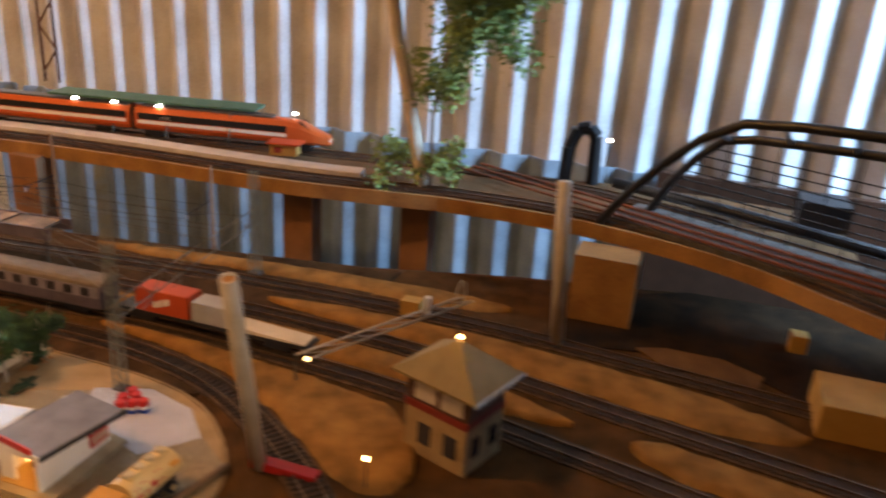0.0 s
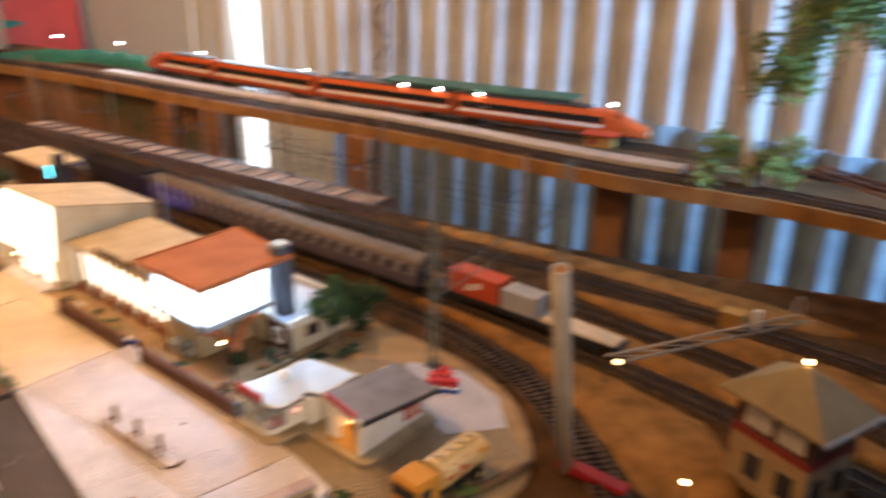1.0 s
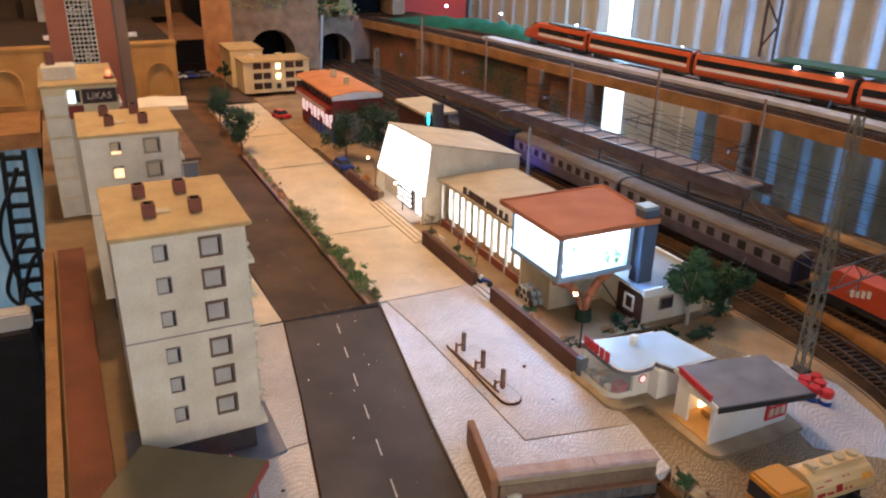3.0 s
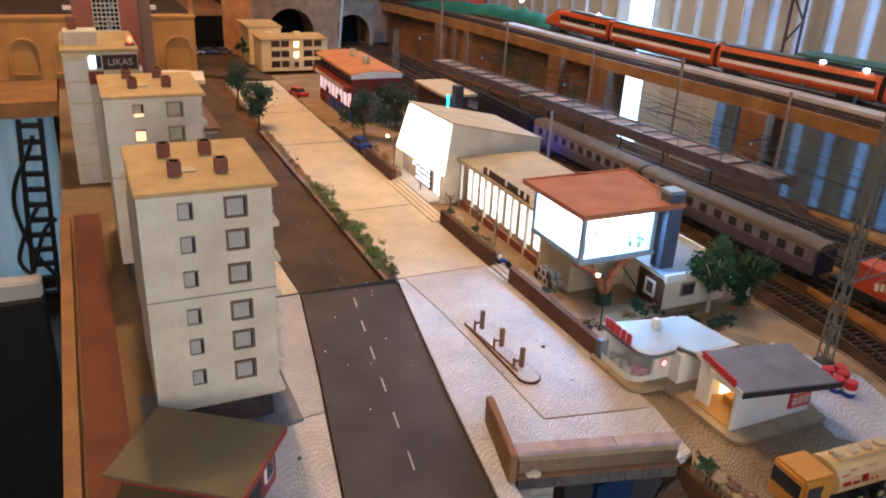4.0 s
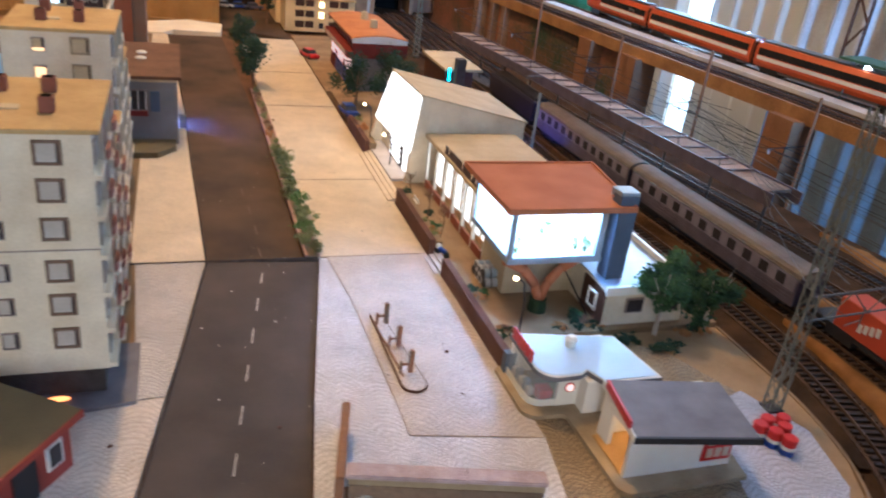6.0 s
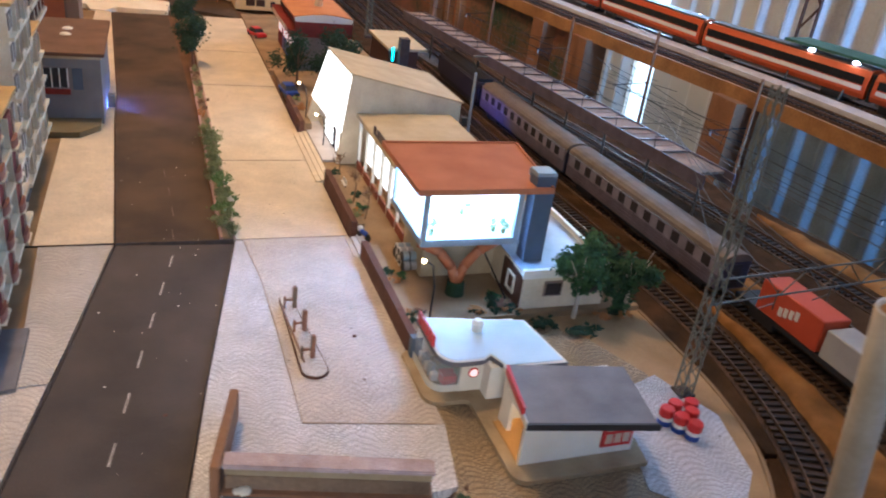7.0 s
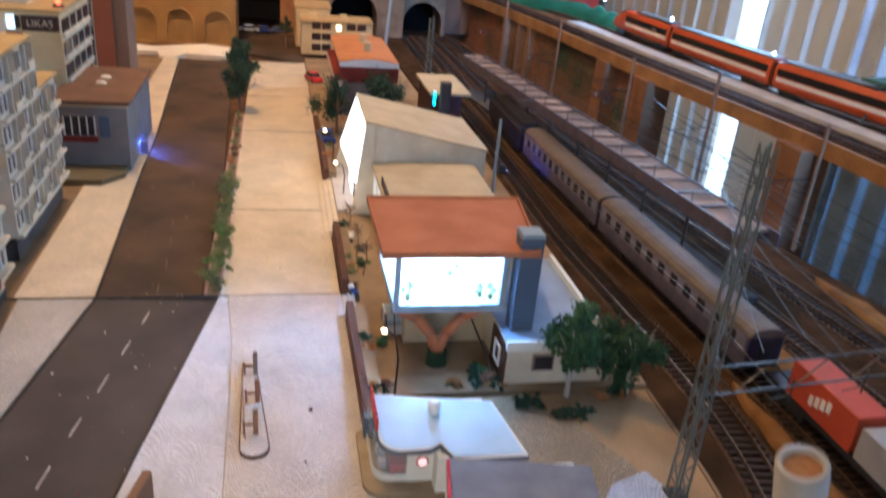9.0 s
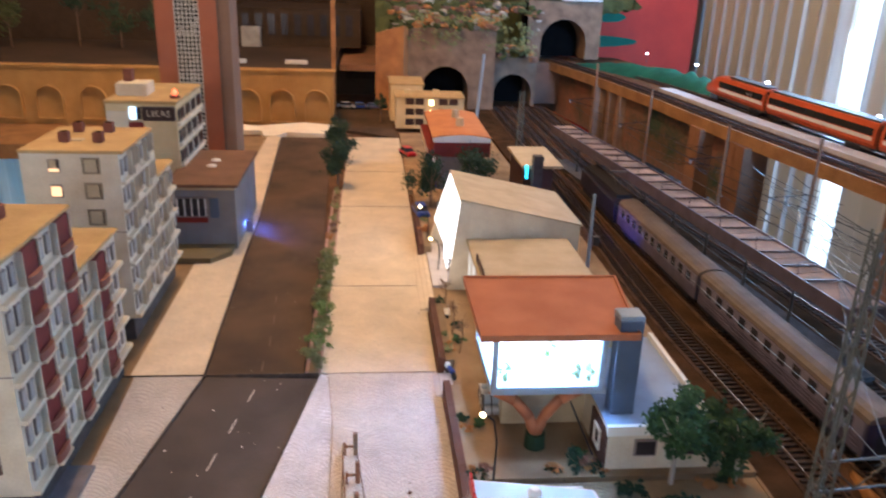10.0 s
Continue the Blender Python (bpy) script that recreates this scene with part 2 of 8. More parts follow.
    "loco_violet": mat("loco_violet", (0.035, 0.030, 0.055), (0.022, 0.02, 0.035), rough=0.4, bump=0.02),
    "coach_roof": mat("coach_roof", (0.155, 0.115, 0.088), (0.090, 0.063, 0.046), rough=0.6, bump=0.1),
    "coach_dark": mat("coach_dark", (0.03, 0.028, 0.03), (0.02, 0.018, 0.02), rough=0.5),
    "container_red": mat("container_red", (0.50, 0.075, 0.03), (0.42, 0.06, 0.025), rough=0.5, bump=0.05),
    "container_grey": mat("container_grey", (0.42, 0.40, 0.39), (0.32, 0.30, 0.29), rough=0.55, bump=0.05),
    "house_grey": mat("house_grey", (0.24, 0.215, 0.20), (0.18, 0.16, 0.15), fine=900, bump=0.08, rough=0.7),
    "sheet_pale": translucent("sheet_pale", (0.62, 0.57, 0.50), 0.16),
    "platform_grey": mat("platform_grey", (0.56, 0.52, 0.52), (0.42, 0.38, 0.38), fine=1200, bump=0.2),
    "metal_grey": mat("metal_grey", (0.14, 0.125, 0.105), (0.085, 0.072, 0.058), rough=0.5, metal=0.4, bump=0.1),
    "mast_green": mat("mast_green", (0.21, 0.20, 0.155), (0.13, 0.125, 0.095), rough=0.6, metal=0.15, bump=0.2),
    "metal_black": mat("metal_black", (0.02, 0.02, 0.022), (0.012, 0.012, 0.014), rough=0.35, bump=0.05),
    "canopy_grey": mat("canopy_grey", (0.31, 0.21, 0.15), (0.13, 0.085, 0.06), fine=500, broad=45, bump=0.4, rough=0.75, vary=0.28),
    "green_roof": mat("green_roof", (0.05, 0.12, 0.075), (0.03, 0.08, 0.05), bump=0.1),
    "corrugated": mat("corrugated", (0.62, 0.64, 0.67), (0.40, 0.39, 0.40), rough=0.6, metal=0.08, fine=200, broad=9, bump=0.08),
    "red_wall": mat("red_wall", (0.60, 0.050, 0.022), (0.46, 0.036, 0.016), fine=200, broad=10, bump=0.1, rough=0.6),
    "green_paint": mat("green_paint", (0.03, 0.15, 0.08), (0.02, 0.11, 0.06), fine=200, broad=20, bump=0.1),
    "curtain": translucent("curtain", (0.70, 0.80, 0.82)),
    "room_dark": mat("room_dark", (0.07, 0.04, 0.022), (0.03, 0.018, 0.010), fine=60, broad=5, bump=0.2, rough=0.9),
    "leaf": mat("leaf", (0.070, 0.135, 0.040), (0.014, 0.042, 0.026), fine=600, broad=75, bump=0.3, vary=0.3),
    "leaf_dark": mat("leaf_dark", (0.03, 0.06, 0.025), (0.015, 0.03, 0.015), fine=600, broad=60, bump=0.3),
    "leaf_light": mat("leaf_light", (0.27, 0.27, 0.11), (0.11, 0.135, 0.05), fine=600, broad=60, bump=0.3),
    "leaf_plant": mat("leaf_plant", (0.20, 0.26, 0.07), (0.055, 0.105, 0.035), fine=300, broad=30, bump=0.2),
    "bark": mat("bark", (0.22, 0.13, 0.07), (0.12, 0.07, 0.04), fine=400, broad=40, bump=0.5),
    "stake": mat("stake", (0.5, 0.42, 0.34), (0.38, 0.3, 0.22), fine=400, broad=40, bump=0.3),
    "pipe": mat("pipe", (0.45, 0.375, 0.30), (0.32, 0.26, 0.19), fine=300, broad=24, bump=0.1, rough=0.45),
    "rust": mat("rust", (0.46, 0.20, 0.06), (0.26, 0.105, 0.035), fine=600, broad=30, bump=0.5),
    "rock": mat("rock", (0.24, 0.13, 0.085), (0.09, 0.055, 0.04), fine=300, broad=14, bump=0.9, rough=0.95),
    "moss": mat("moss", (0.10, 0.11, 0.035), (0.045, 0.055, 0.02), fine=700, broad=30, bump=0.9, rough=0.95),
    # near-black colour standing in for the darkness inside openings
    "hole_shade": mat("hole_shade", (0.010, 0.008, 0.007), (0.006, 0.005, 0.005), bump=0.0, rough=1.0, spec=0.0),
    "window_dark": mat("window_dark", (0.05, 0.045, 0.05), (0.03, 0.027, 0.03), rough=0.15, bump=0.0),
    "window_pale": mat("window_pale", (0.50, 0.44, 0.37), (0.37, 0.32, 0.26), rough=0.5, bump=0.0),
    "balcony_rim": mat("balcony_rim", (0.30, 0.115, 0.075), (0.20, 0.07, 0.045), rough=0.6, bump=0.05),
    "railing_rust": mat("railing_rust", (0.30, 0.085, 0.045), (0.20, 0.055, 0.03), rough=0.6, bump=0.1),
    "balcony_red": mat("balcony_red", (0.22, 0.026, 0.018), (0.14, 0.016, 0.012), rough=0.6, bump=0.05),
    "win_frame": mat("win_frame", (0.28, 0.21, 0.18), (0.2, 0.15, 0.13), rough=0.6, bump=0.05),
    "tower_red": mat("tower_red", (0.46, 0.15, 0.065), (0.36, 0.105, 0.045), fine=500, broad=15, bump=0.15),
    "tower_side": mat("tower_side", (0.30, 0.17, 0.10), (0.22, 0.12, 0.07), fine=500, broad=15, bump=0.15),
    "sign_dark": mat("sign_dark", (0.055, 0.022, 0.015), rough=0.4),
    "letter": mat("letter", (0.60, 0.46, 0.32), rough=0.5),
    "glow_cool": emit("glow_cool", (0.48, 0.70, 1.0), 36.0),
    "glow_screen": emit("glow_screen", (1.0, 0.91, 0.76), 2.6),
    "glow_warm": emit("glow_warm", (1.0, 0.68, 0.30), 5.0),
    "glow_dim": emit("glow_dim", (1.0, 0.60, 0.26), 1.5),
    "glow_bulb": emit("glow_bulb", (1.0, 0.62, 0.26), 22.0),
    "glow_lamp": emit("glow_lamp", (1.0, 0.60, 0.24), 170.0),
    "glow_ember": emit("glow_ember", (1.0, 0.30, 0.07), 3.0),
    "glow_led": emit("glow_led", (0.80, 0.88, 1.0), 60.0),
    "glow_red": emit("glow_red", (1.0, 0.10, 0.03), 5.0),
    "glow_blue_bright": emit("glow_blue_bright", (0.10, 0.20, 1.0), 21000.0),
    "glow_blue": emit("glow_blue", (0.09, 0.17, 1.0), 1100.0),
    "glow_cyan": emit("glow_cyan", (0.1, 0.75, 0.9), 5.0),
    "glow_pink": emit("glow_pink", (1.0, 0.66, 0.55), 0.9),
    "glow_day": emit("glow_day", (0.62, 0.82, 1.0), 2.5),
    "glow_sky": emit("glow_sky", (0.84, 0.94, 1.0), 1.7),
    "glass": glass("glass", (0.9, 0.95, 1.0), 0.12),
    "yard_earth": mat("yard_earth", (0.098, 0.050, 0.023), (0.030, 0.016, 0.008), fine=1400, broad=26, bump=0.8, rough=0.95, spec=0.05),
    "yard_soil": mat("yard_soil", (0.120, 0.052, 0.018), (0.036, 0.017, 0.007), fine=1400, broad=26, bump=0.8, rough=0.95, spec=0.05),
    "shade_earth": mat("shade_earth", (0.042, 0.020, 0.009), (0.014, 0.008, 0.005), fine=1400, broad=26, bump=0.8, rough=0.95, spec=0.05),
    "sand_brown": mat("sand_brown", (0.17, 0.080, 0.030), (0.10, 0.045, 0.018), fine=1400, broad=30, bump=0.5, rough=0.95, spec=0.05),
    "room_bounce": mat("room_bounce", (0.46, 0.42, 0.37), (0.36, 0.32, 0.27), fine=60, broad=5, bump=0.2, rough=0.9),
    "stone_pale": mat("stone_pale", (0.46, 0.42, 0.36), (0.30, 0.27, 0.23), fine=700, broad=50, bump=0.6, rough=0.85, vary=0.15),
    "stone_block": mat("stone_block", (0.15, 0.13, 0.12), (0.07, 0.06, 0.055), fine=700, broad=70, bump=0.8, rough=0.85, vary=0.3),
    "fascia_red": mat("fascia_red", (0.36, 0.055, 0.03), (0.22, 0.035, 0.02), bump=0.1, rough=0.6),
    "shed_red": mat("shed_red", (0.30, 0.045, 0.03), (0.20, 0.03, 0.02), bump=0.1, rough=0.6),
    "path_tan": mat("path_tan", (0.30, 0.185, 0.090), (0.19, 0.115, 0.054), fine=1200, broad=25, bump=0.3, rough=0.85),
    "sand": mat("sand", (0.36, 0.165, 0.048), (0.16, 0.072, 0.022), fine=1300, broad=34, bump=0.7, rough=0.95, spec=0.05),
    "win_brown": mat("win_brown", (0.20, 0.125, 0.085), (0.13, 0.08, 0.052), rough=0.6, bump=0.05),
    "gable_white": mat("gable_white", (0.74, 0.70, 0.66), (0.62, 0.58, 0.54), bump=0.04, rough=0.5),
    "base_stone": mat("base_stone", (0.42, 0.32, 0.20), (0.26, 0.18, 0.10), fine=900, broad=45, bump=0.3, rough=0.8),
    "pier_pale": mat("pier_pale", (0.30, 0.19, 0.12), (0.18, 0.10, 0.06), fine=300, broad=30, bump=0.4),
    "mural": mat("mural", (0.33, 0.12, 0.065), (0.04, 0.065, 0.04), fine=120, broad=9, bump=0.8, rough=0.95),
    "coping_pale": mat("coping_pale", (0.52, 0.40, 0.39), (0.34, 0.23, 0.20), fine=700, broad=70, bump=0.5, rough=0.8),
    # two tones of one ribbed sheet: the wall's deeper and lighter shade as colour
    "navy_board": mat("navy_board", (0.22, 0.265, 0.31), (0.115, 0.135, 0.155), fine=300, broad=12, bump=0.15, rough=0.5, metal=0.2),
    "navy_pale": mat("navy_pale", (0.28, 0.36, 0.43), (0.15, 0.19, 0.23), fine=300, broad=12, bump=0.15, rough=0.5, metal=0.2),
    "joint_pale": mat("joint_pale", (0.48, 0.38, 0.30), (0.26, 0.19, 0.14), fine=900, broad=60, bump=0.4),
    "joint_dark": mat("joint_dark", (0.10, 0.066, 0.048), (0.04, 0.027, 0.02), fine=1500, broad=90, bump=0.4),
    "verge_sand": mat("verge_sand", (0.40, 0.25, 0.12), (0.24, 0.14, 0.06), fine=1100, broad=28, bump=0.35, rough=0.9),
    "chimney_brick": mat("chimney_brick", (0.24, 0.085, 0.05), (0.15, 0.055, 0.035), fine=700, broad=90, bump=0.3, rough=0.8),
    "window_tan": mat("window_tan", (0.34, 0.26, 0.16), (0.22, 0.16, 0.10), rough=0.3, bump=0.0),
    "hill_green": mat("hill_green", (0.02, 0.13, 0.075), (0.012, 0.075, 0.045), fine=500, broad=40, bump=0.7, rough=0.9),
    "flower": mat("flower", (0.30, 0.13, 0.09), (0.16, 0.10, 0.05), fine=600, broad=80, bump=0.3),
}


# ---- building blocks ----
def box(bm, x0, x1, y0, y1, z0, z1):
    v = [bm.verts.new((x, y, z)) for z in (z0, z1) for x, y in ((x0, y0), (x1, y0), (x1, y1), (x0, y1))]
    for f in ((3, 2, 1, 0), (4, 5, 6, 7), (0, 1, 5, 4), (1, 2, 6, 5), (2, 3, 7, 6), (3, 0, 4, 7)):
        bm.faces.new([v[i] for i in f])
    return v


def prism(bm, pts, z0, z1):
    """An upright prism over a counter-clockwise outline; z0 and z1 may be one number or one a point."""
    n = len(pts)
    a = z0 if isinstance(z0, (list, tuple)) else [z0] * n
    b = z1 if isinstance(z1, (list, tuple)) else [z1] * n
    lo = [bm.verts.new((p[0], p[1], a[i])) for i, p in enumerate(pts)]
    hi = [bm.verts.new((p[0], p[1], b[i])) for i, p in enumerate(pts)]
    bm.faces.new(lo[::-1])
    bm.faces.new(hi)
    for i in range(n):
        k = (i + 1) % n
        bm.faces.new((lo[i], lo[k], hi[k], hi[i]))


def rod(bm, p, q, r0, r1=None, n=8):
    r1 = r0 if r1 is None else r1
    p, q = Vector(p), Vector(q)
    d = (q - p).normalized()
    u = d.orthogonal().normalized()
    w = d.cross(u)
    rings = []
    for c, r in ((p, r0), (q, r1)):
        rings.append([bm.verts.new(c + (u * math.cos(6.28318 * i / n) + w * math.sin(6.28318 * i / n)) * r) for i in range(n)])
    for i in range(n):
        k = (i + 1) % n
        bm.faces.new((rings[0][i], rings[0][k], rings[1][k], rings[1][i]))
    bm.faces.new(rings[0][::-1])
    bm.faces.new(rings[1])


def tube(bm, pts, r, n=6):
    """A bent round bar through the points."""
    p = [Vector(q) for q in pts]
    u, rings = None, []
    for i, c in enumerate(p):
        d = (p[min(i + 1, len(p) - 1)] - p[max(i - 1, 0)]).normalized()
        u = d.orthogonal().normalized() if u is None else (u - d * u.dot(d)).normalized()
        w = d.cross(u)
        rings.append([bm.verts.new(c + (u * math.cos(6.28318 * k / n) + w * math.sin(6.28318 * k / n)) * r) for k in range(n)])
    for a, b in zip(rings, rings[1:]):
        for k in range(n):
            bm.faces.new((a[k], a[(k + 1) % n], b[(k + 1) % n], b[k]))
    bm.faces.new(rings[0][::-1])
    bm.faces.new(rings[-1])


def ball(bm, c, r, squash=1.0, sub=1):
    m = Matrix.Translation(c) @ Matrix.Diagonal((r, r, r * squash, 1))
    bmesh.ops.create_icosphere(bm, subdivisions=sub, radius=1.0, matrix=m)


def mesh_from(name, bm, material, smooth=False):
    me = bpy.data.meshes.new(name)
    bmesh.ops.recalc_face_normals(bm, faces=bm.faces[:])
    bm.to_mesh(me)
    bm.free()
    me.materials.append(M[material])
    if smooth:
        for p in me.polygons:
            p.use_smooth = True
    return me


def part(name, bm, material, parent, label="", smooth=False):
    ob = new(name, mesh_from(name, bm, material, smooth))
    ob.parent = parent
    if label:
        tagged(ob, label)
    return ob


def thing(name, place, turn=0.0, label="", category="", group="", kind=""):
    ob = new(name)
    ob.empty_display_size = 0.01
    ob.matrix_basis = pose(*place, 0, 0, turn)
    return tagged(ob, label, category, group, kind)


def solid(name, bm, material, label="", category="", kind="", group="", smooth=False):
    return tagged(new(name, mesh_from(name, bm, material, smooth)), label, category, group, kind)


# viaduct side is scaled 1.07 about the camera's mean eye to fit its views
VIEW_FIT = Matrix.Translation((0.0091, 0.0469, -0.0259)) @ Matrix.Scale(1.07, 4)


def fit_to_view(build, *args):
    """Run a viaduct-side builder, then scale its things about the camera's mean eye."""
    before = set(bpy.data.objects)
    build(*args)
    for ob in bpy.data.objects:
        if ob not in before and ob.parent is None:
            ob.matrix_basis = VIEW_FIT @ ob.matrix_basis


def bevelled(bm, w, seg=2):
    bmesh.ops.bevel(bm, geom=bm.edges[:], offset=w, segments=seg, affect="EDGES")


def B():
    return bmesh.new()


def one_box(x0, x1, y0, y1, z0, z1, w=0.0):
    bm = B()
    box(bm, x0, x1, y0, y1, z0, z1)
    if w:
        bevelled(bm, w)
    return bm


def boxes(*rows):
    bm = B()
    for r in rows:
        box(bm, *r)
    return bm


def along(pts, y):
    """x on a polyline of (x, y), by y."""
    p = sorted(pts, key=lambda q: q[1])
    return float(np.interp(y, [q[1] for q in p], [q[0] for q in p]))


def resample(pts, step):
    p = [Vector((*q, 0)) for q in pts]
    out, left = [p[0]], step
    for a, b in zip(p, p[1:]):
        d, pos = (b - a).length, 0.0
        while d - pos >= left:
            pos += left
            out.append(a.lerp(b, pos / d))
            left = step
        left -= d - pos
    return out


def smooth_line(pts, n=8):
    """A Catmull-Rom line through plan points."""
    p = [Vector((*q, 0)) for q in pts]
    p = [p[0] * 2 - p[1]] + p + [p[-1] * 2 - p[-2]]
    out = []
    for i in range(1, len(p) - 2):
        for k in range(n):
            t = k / n
            a, b, c, d = p[i - 1:i + 3]
            out.append(0.5 * (2 * b + (c - a) * t + (2 * a - 5 * b + 4 * c - d) * t * t + (3 * b - a - 3 * c + d) * t ** 3))
    out.append(p[-2])
    return [(v.x, v.y) for v in out]


def offset_line(pts, d):
    """The line moved by d to the right of its way."""
    out = []
    for i, p in enumerate(pts):
        a, b = pts[max(0, i - 1)], pts[min(len(pts) - 1, i + 1)]
        t = Vector((b[0] - a[0], b[1] - a[1])).normalized()
        out.append((p[0] + t.y * d, p[1] - t.x * d))
    return out


def ribbon(bm, pts, d0, d1, z0, z1):
    """A bar along a line, between two offsets and two heights."""
    l, r = offset_line(pts, d0), offset_line(pts, d1)
    rows = [[bm.verts.new((*q, z)) for q, z in ((a, z0), (b, z0), (b, z1), (a, z1))] for a, b in zip(l, r)]
    for a, b in zip(rows, rows[1:]):
        for i in range(4):
            k = (i + 1) % 4
            bm.faces.new((a[i], a[k], b[k], b[i]))
    bm.faces.new(rows[0])
    bm.faces.new(rows[-1][::-1])


def crown(bm, c, r, n, leaf, rng, squash=0.8):
    """Many small leaf cards round clump centres."""
    hubs = [Vector((rng.gauss(0, 0.45), rng.gauss(0, 0.45), rng.gauss(0, 0.42 * squash))) * r for _ in range(12)]
    for _ in range(n):
        h = rng.choice(hubs)
        p = Vector(c) + h + Vector((rng.gauss(0, 1), rng.gauss(0, 1), rng.gauss(0, squash))) * r * 0.20
        u = Vector((rng.gauss(0, 1), rng.gauss(0, 1), rng.gauss(0, 1))).normalized() * leaf
        w = u.orthogonal().normalized() * leaf * 0.55
        v = [bm.verts.new(q) for q in (p - u, p + w, p + u, p - w)]
        bm.faces.new(v)


# ---- the room ----
def rib(y, pitch):
    """Height of the ribbed sheet at y, -1 to 1: a long flank and a short one with rounded edges."""
    total = 0.0
    for d in (-0.06, -0.03, 0.0, 0.03, 0.06):
        u = ((y - 0.2375) / pitch + d) % 1.0
        total += 1 - 2 * (u - 0.20) / 0.62 if 0.20 < u < 0.82 else ((u - 0.82) % 1.0) / 0.38 * 2 - 1
    return total / 5


def room():
    x, pitch, amp = 1.223, 0.0836, 0.0135
    slits = [(0.720, 0.726), (0.810, 0.819), (0.896, 0.905), (1.165, 1.272), (1.466, 1.476), (1.650, 1.659)]
    edges = [-2.6] + [v for a in slits for v in a] + [2.3]
    wall = new("wall_east")
    tagged(wall, "corrugated metal sheet wall, grey and stained, with daylight gaps", "wall", "", "structure")
    for a, b in zip(edges[::2], edges[1::2]):
        bm = B()
        n = max(2, int((b - a) / pitch * 20))
        cols = []
        for i in range(n + 1):
            y = a + (b - a) * i / n
            dx = amp * rib(y, pitch)
            cols.append([bm.verts.new((x + dx + o, y, z)) for o in (0, 0.012) for z in (-0.85, 1.55)])
        for p, q in zip(cols, cols[1:]):
            bm.faces.new((p[0], p[1], q[1], q[0]))
            bm.faces.new((p[2], q[2], q[3], p[3]))
        bm.faces.new((cols[0][0], cols[0][2], cols[0][3], cols[0][1]))
        bm.faces.new((cols[-1][0], cols[-1][1], cols[-1][3], cols[-1][2]))
        part("metal_sheet", bm, "corrugated" if a < 0.75 else "sheet_pale", wall)
    solid("backdrop", one_box(1.36, 1.38, 0.4, 2.2, -0.85, 1.55), "glow_sky", "white daylight outside the shed", "daylight", "structure")
    solid("floor", one_box(-2.2, 1.32, -2.7, 2.5, -0.90, -0.85), "room_dark", "dark floor below the model railway", "floor", "structure")
    # ceiling, west and south walls are kept pale to bounce light onto the layout
    solid("ceiling", one_box(-2.2, 1.32, -2.7, 2.5, 1.55, 1.60), "room_bounce", "unseen ceiling of the shed, pale to bounce light", "ceiling", "structure")
    solid("wall_north", one_box(-2.2, 1.32, 2.30, 2.40, -0.85, 1.55), "room_dark", "dark end wall of the shed", "wall", "structure")
    solid("wall_west", one_box(-2.2, -2.1, -2.6, 2.3, -0.85, 1.55), "room_bounce", "unseen side wall of the shed, pale to bounce light", "wall", "structure")
    bm = boxes((-2.1, -0.9, -2.6, -2.5, -0.85, 1.55), (1.16, 1.21, -2.6, -2.5, -0.85, 1.55), (-0.9, 1.16, -2.6, -2.5, 1.45, 1.55))
    solid("wall_south", bm, "room_bounce", "unseen shed wall with open doorways, pale to bounce light", "wall", "structure")
    # unseen screens, added only to keep lamp light off the yard
    solid("doorway_light_block", one_box(0.74, 0.78, -2.5, -1.40, -0.85, 1.55), "room_dark", "unseen dark screen added to keep doorway light off the yard", "wall", "structure")
    solid("entrance_light_block", one_box(-0.04, -0.02, -2.5, -0.98, -0.85, 1.55), "room_dark", "unseen dark screen added to keep entrance light off the yard", "wall", "structure")
    # added sheets whose dark blue stands for the wall's shade below the deck
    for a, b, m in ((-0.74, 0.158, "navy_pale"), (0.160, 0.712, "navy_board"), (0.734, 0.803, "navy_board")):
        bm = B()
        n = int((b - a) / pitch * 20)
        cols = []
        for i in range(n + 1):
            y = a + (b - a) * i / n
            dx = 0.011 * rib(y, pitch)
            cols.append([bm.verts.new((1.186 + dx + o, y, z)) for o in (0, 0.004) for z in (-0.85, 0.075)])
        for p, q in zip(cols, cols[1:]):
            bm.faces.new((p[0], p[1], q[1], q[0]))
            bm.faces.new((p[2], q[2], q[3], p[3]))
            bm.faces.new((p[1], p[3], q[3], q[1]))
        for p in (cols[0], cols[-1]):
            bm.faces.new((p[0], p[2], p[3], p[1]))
        solid("lower_sheet", bm, m, "added ribbed sheet, dark bluish for the wall's shade below the deck", "metal sheet", group="sheets below the viaduct")
    solid("lower_board", one_box(1.170, 1.186, -2.2, -0.742, -0.85, 0.085), "brown_panel", "dark brown board low before the wall", "board")
    # painted red panel at the far end of the viaduct
    bm = one_box(0.694, 1.165, 2.08, 2.10, -0.24, 0.94)
    red = solid("red_wall_panel", bm, "red_wall", "red painted end panel with green hills painted on it", "wall panel")
    bm = B()
    for cx, cz, w, h in ((0.854, 0.193, 0.064, 0.017), (0.758, 0.113, 0.21, 0.021)):
        m = Matrix.Translation((cx, 2.079, cz)) @ Matrix.Rotation(1.5708, 4, "X") @ Matrix.Diagonal((w, h, 1, 1))
        bmesh.ops.create_circle(bm, cap_ends=True, segments=20, radius=1.0, matrix=m)
    part("painted_hill", bm, "green_paint", red, "green painted hill")


room()

# ---- tables and ground ----
VIA = smooth_line([(0.46, 1.52), (0.553, 0.98), (0.592, 0.59), (0.612, 0.424), (0.630, 0.283), (0.6466, 0.143), (0.656, 0.003), (0.660, -0.137), (0.668, -0.278), (0.6906, -0.418), (0.702, -0.50), (0.698, -0.66), (0.645, -0.84), (0.54, -0.99)], 6)
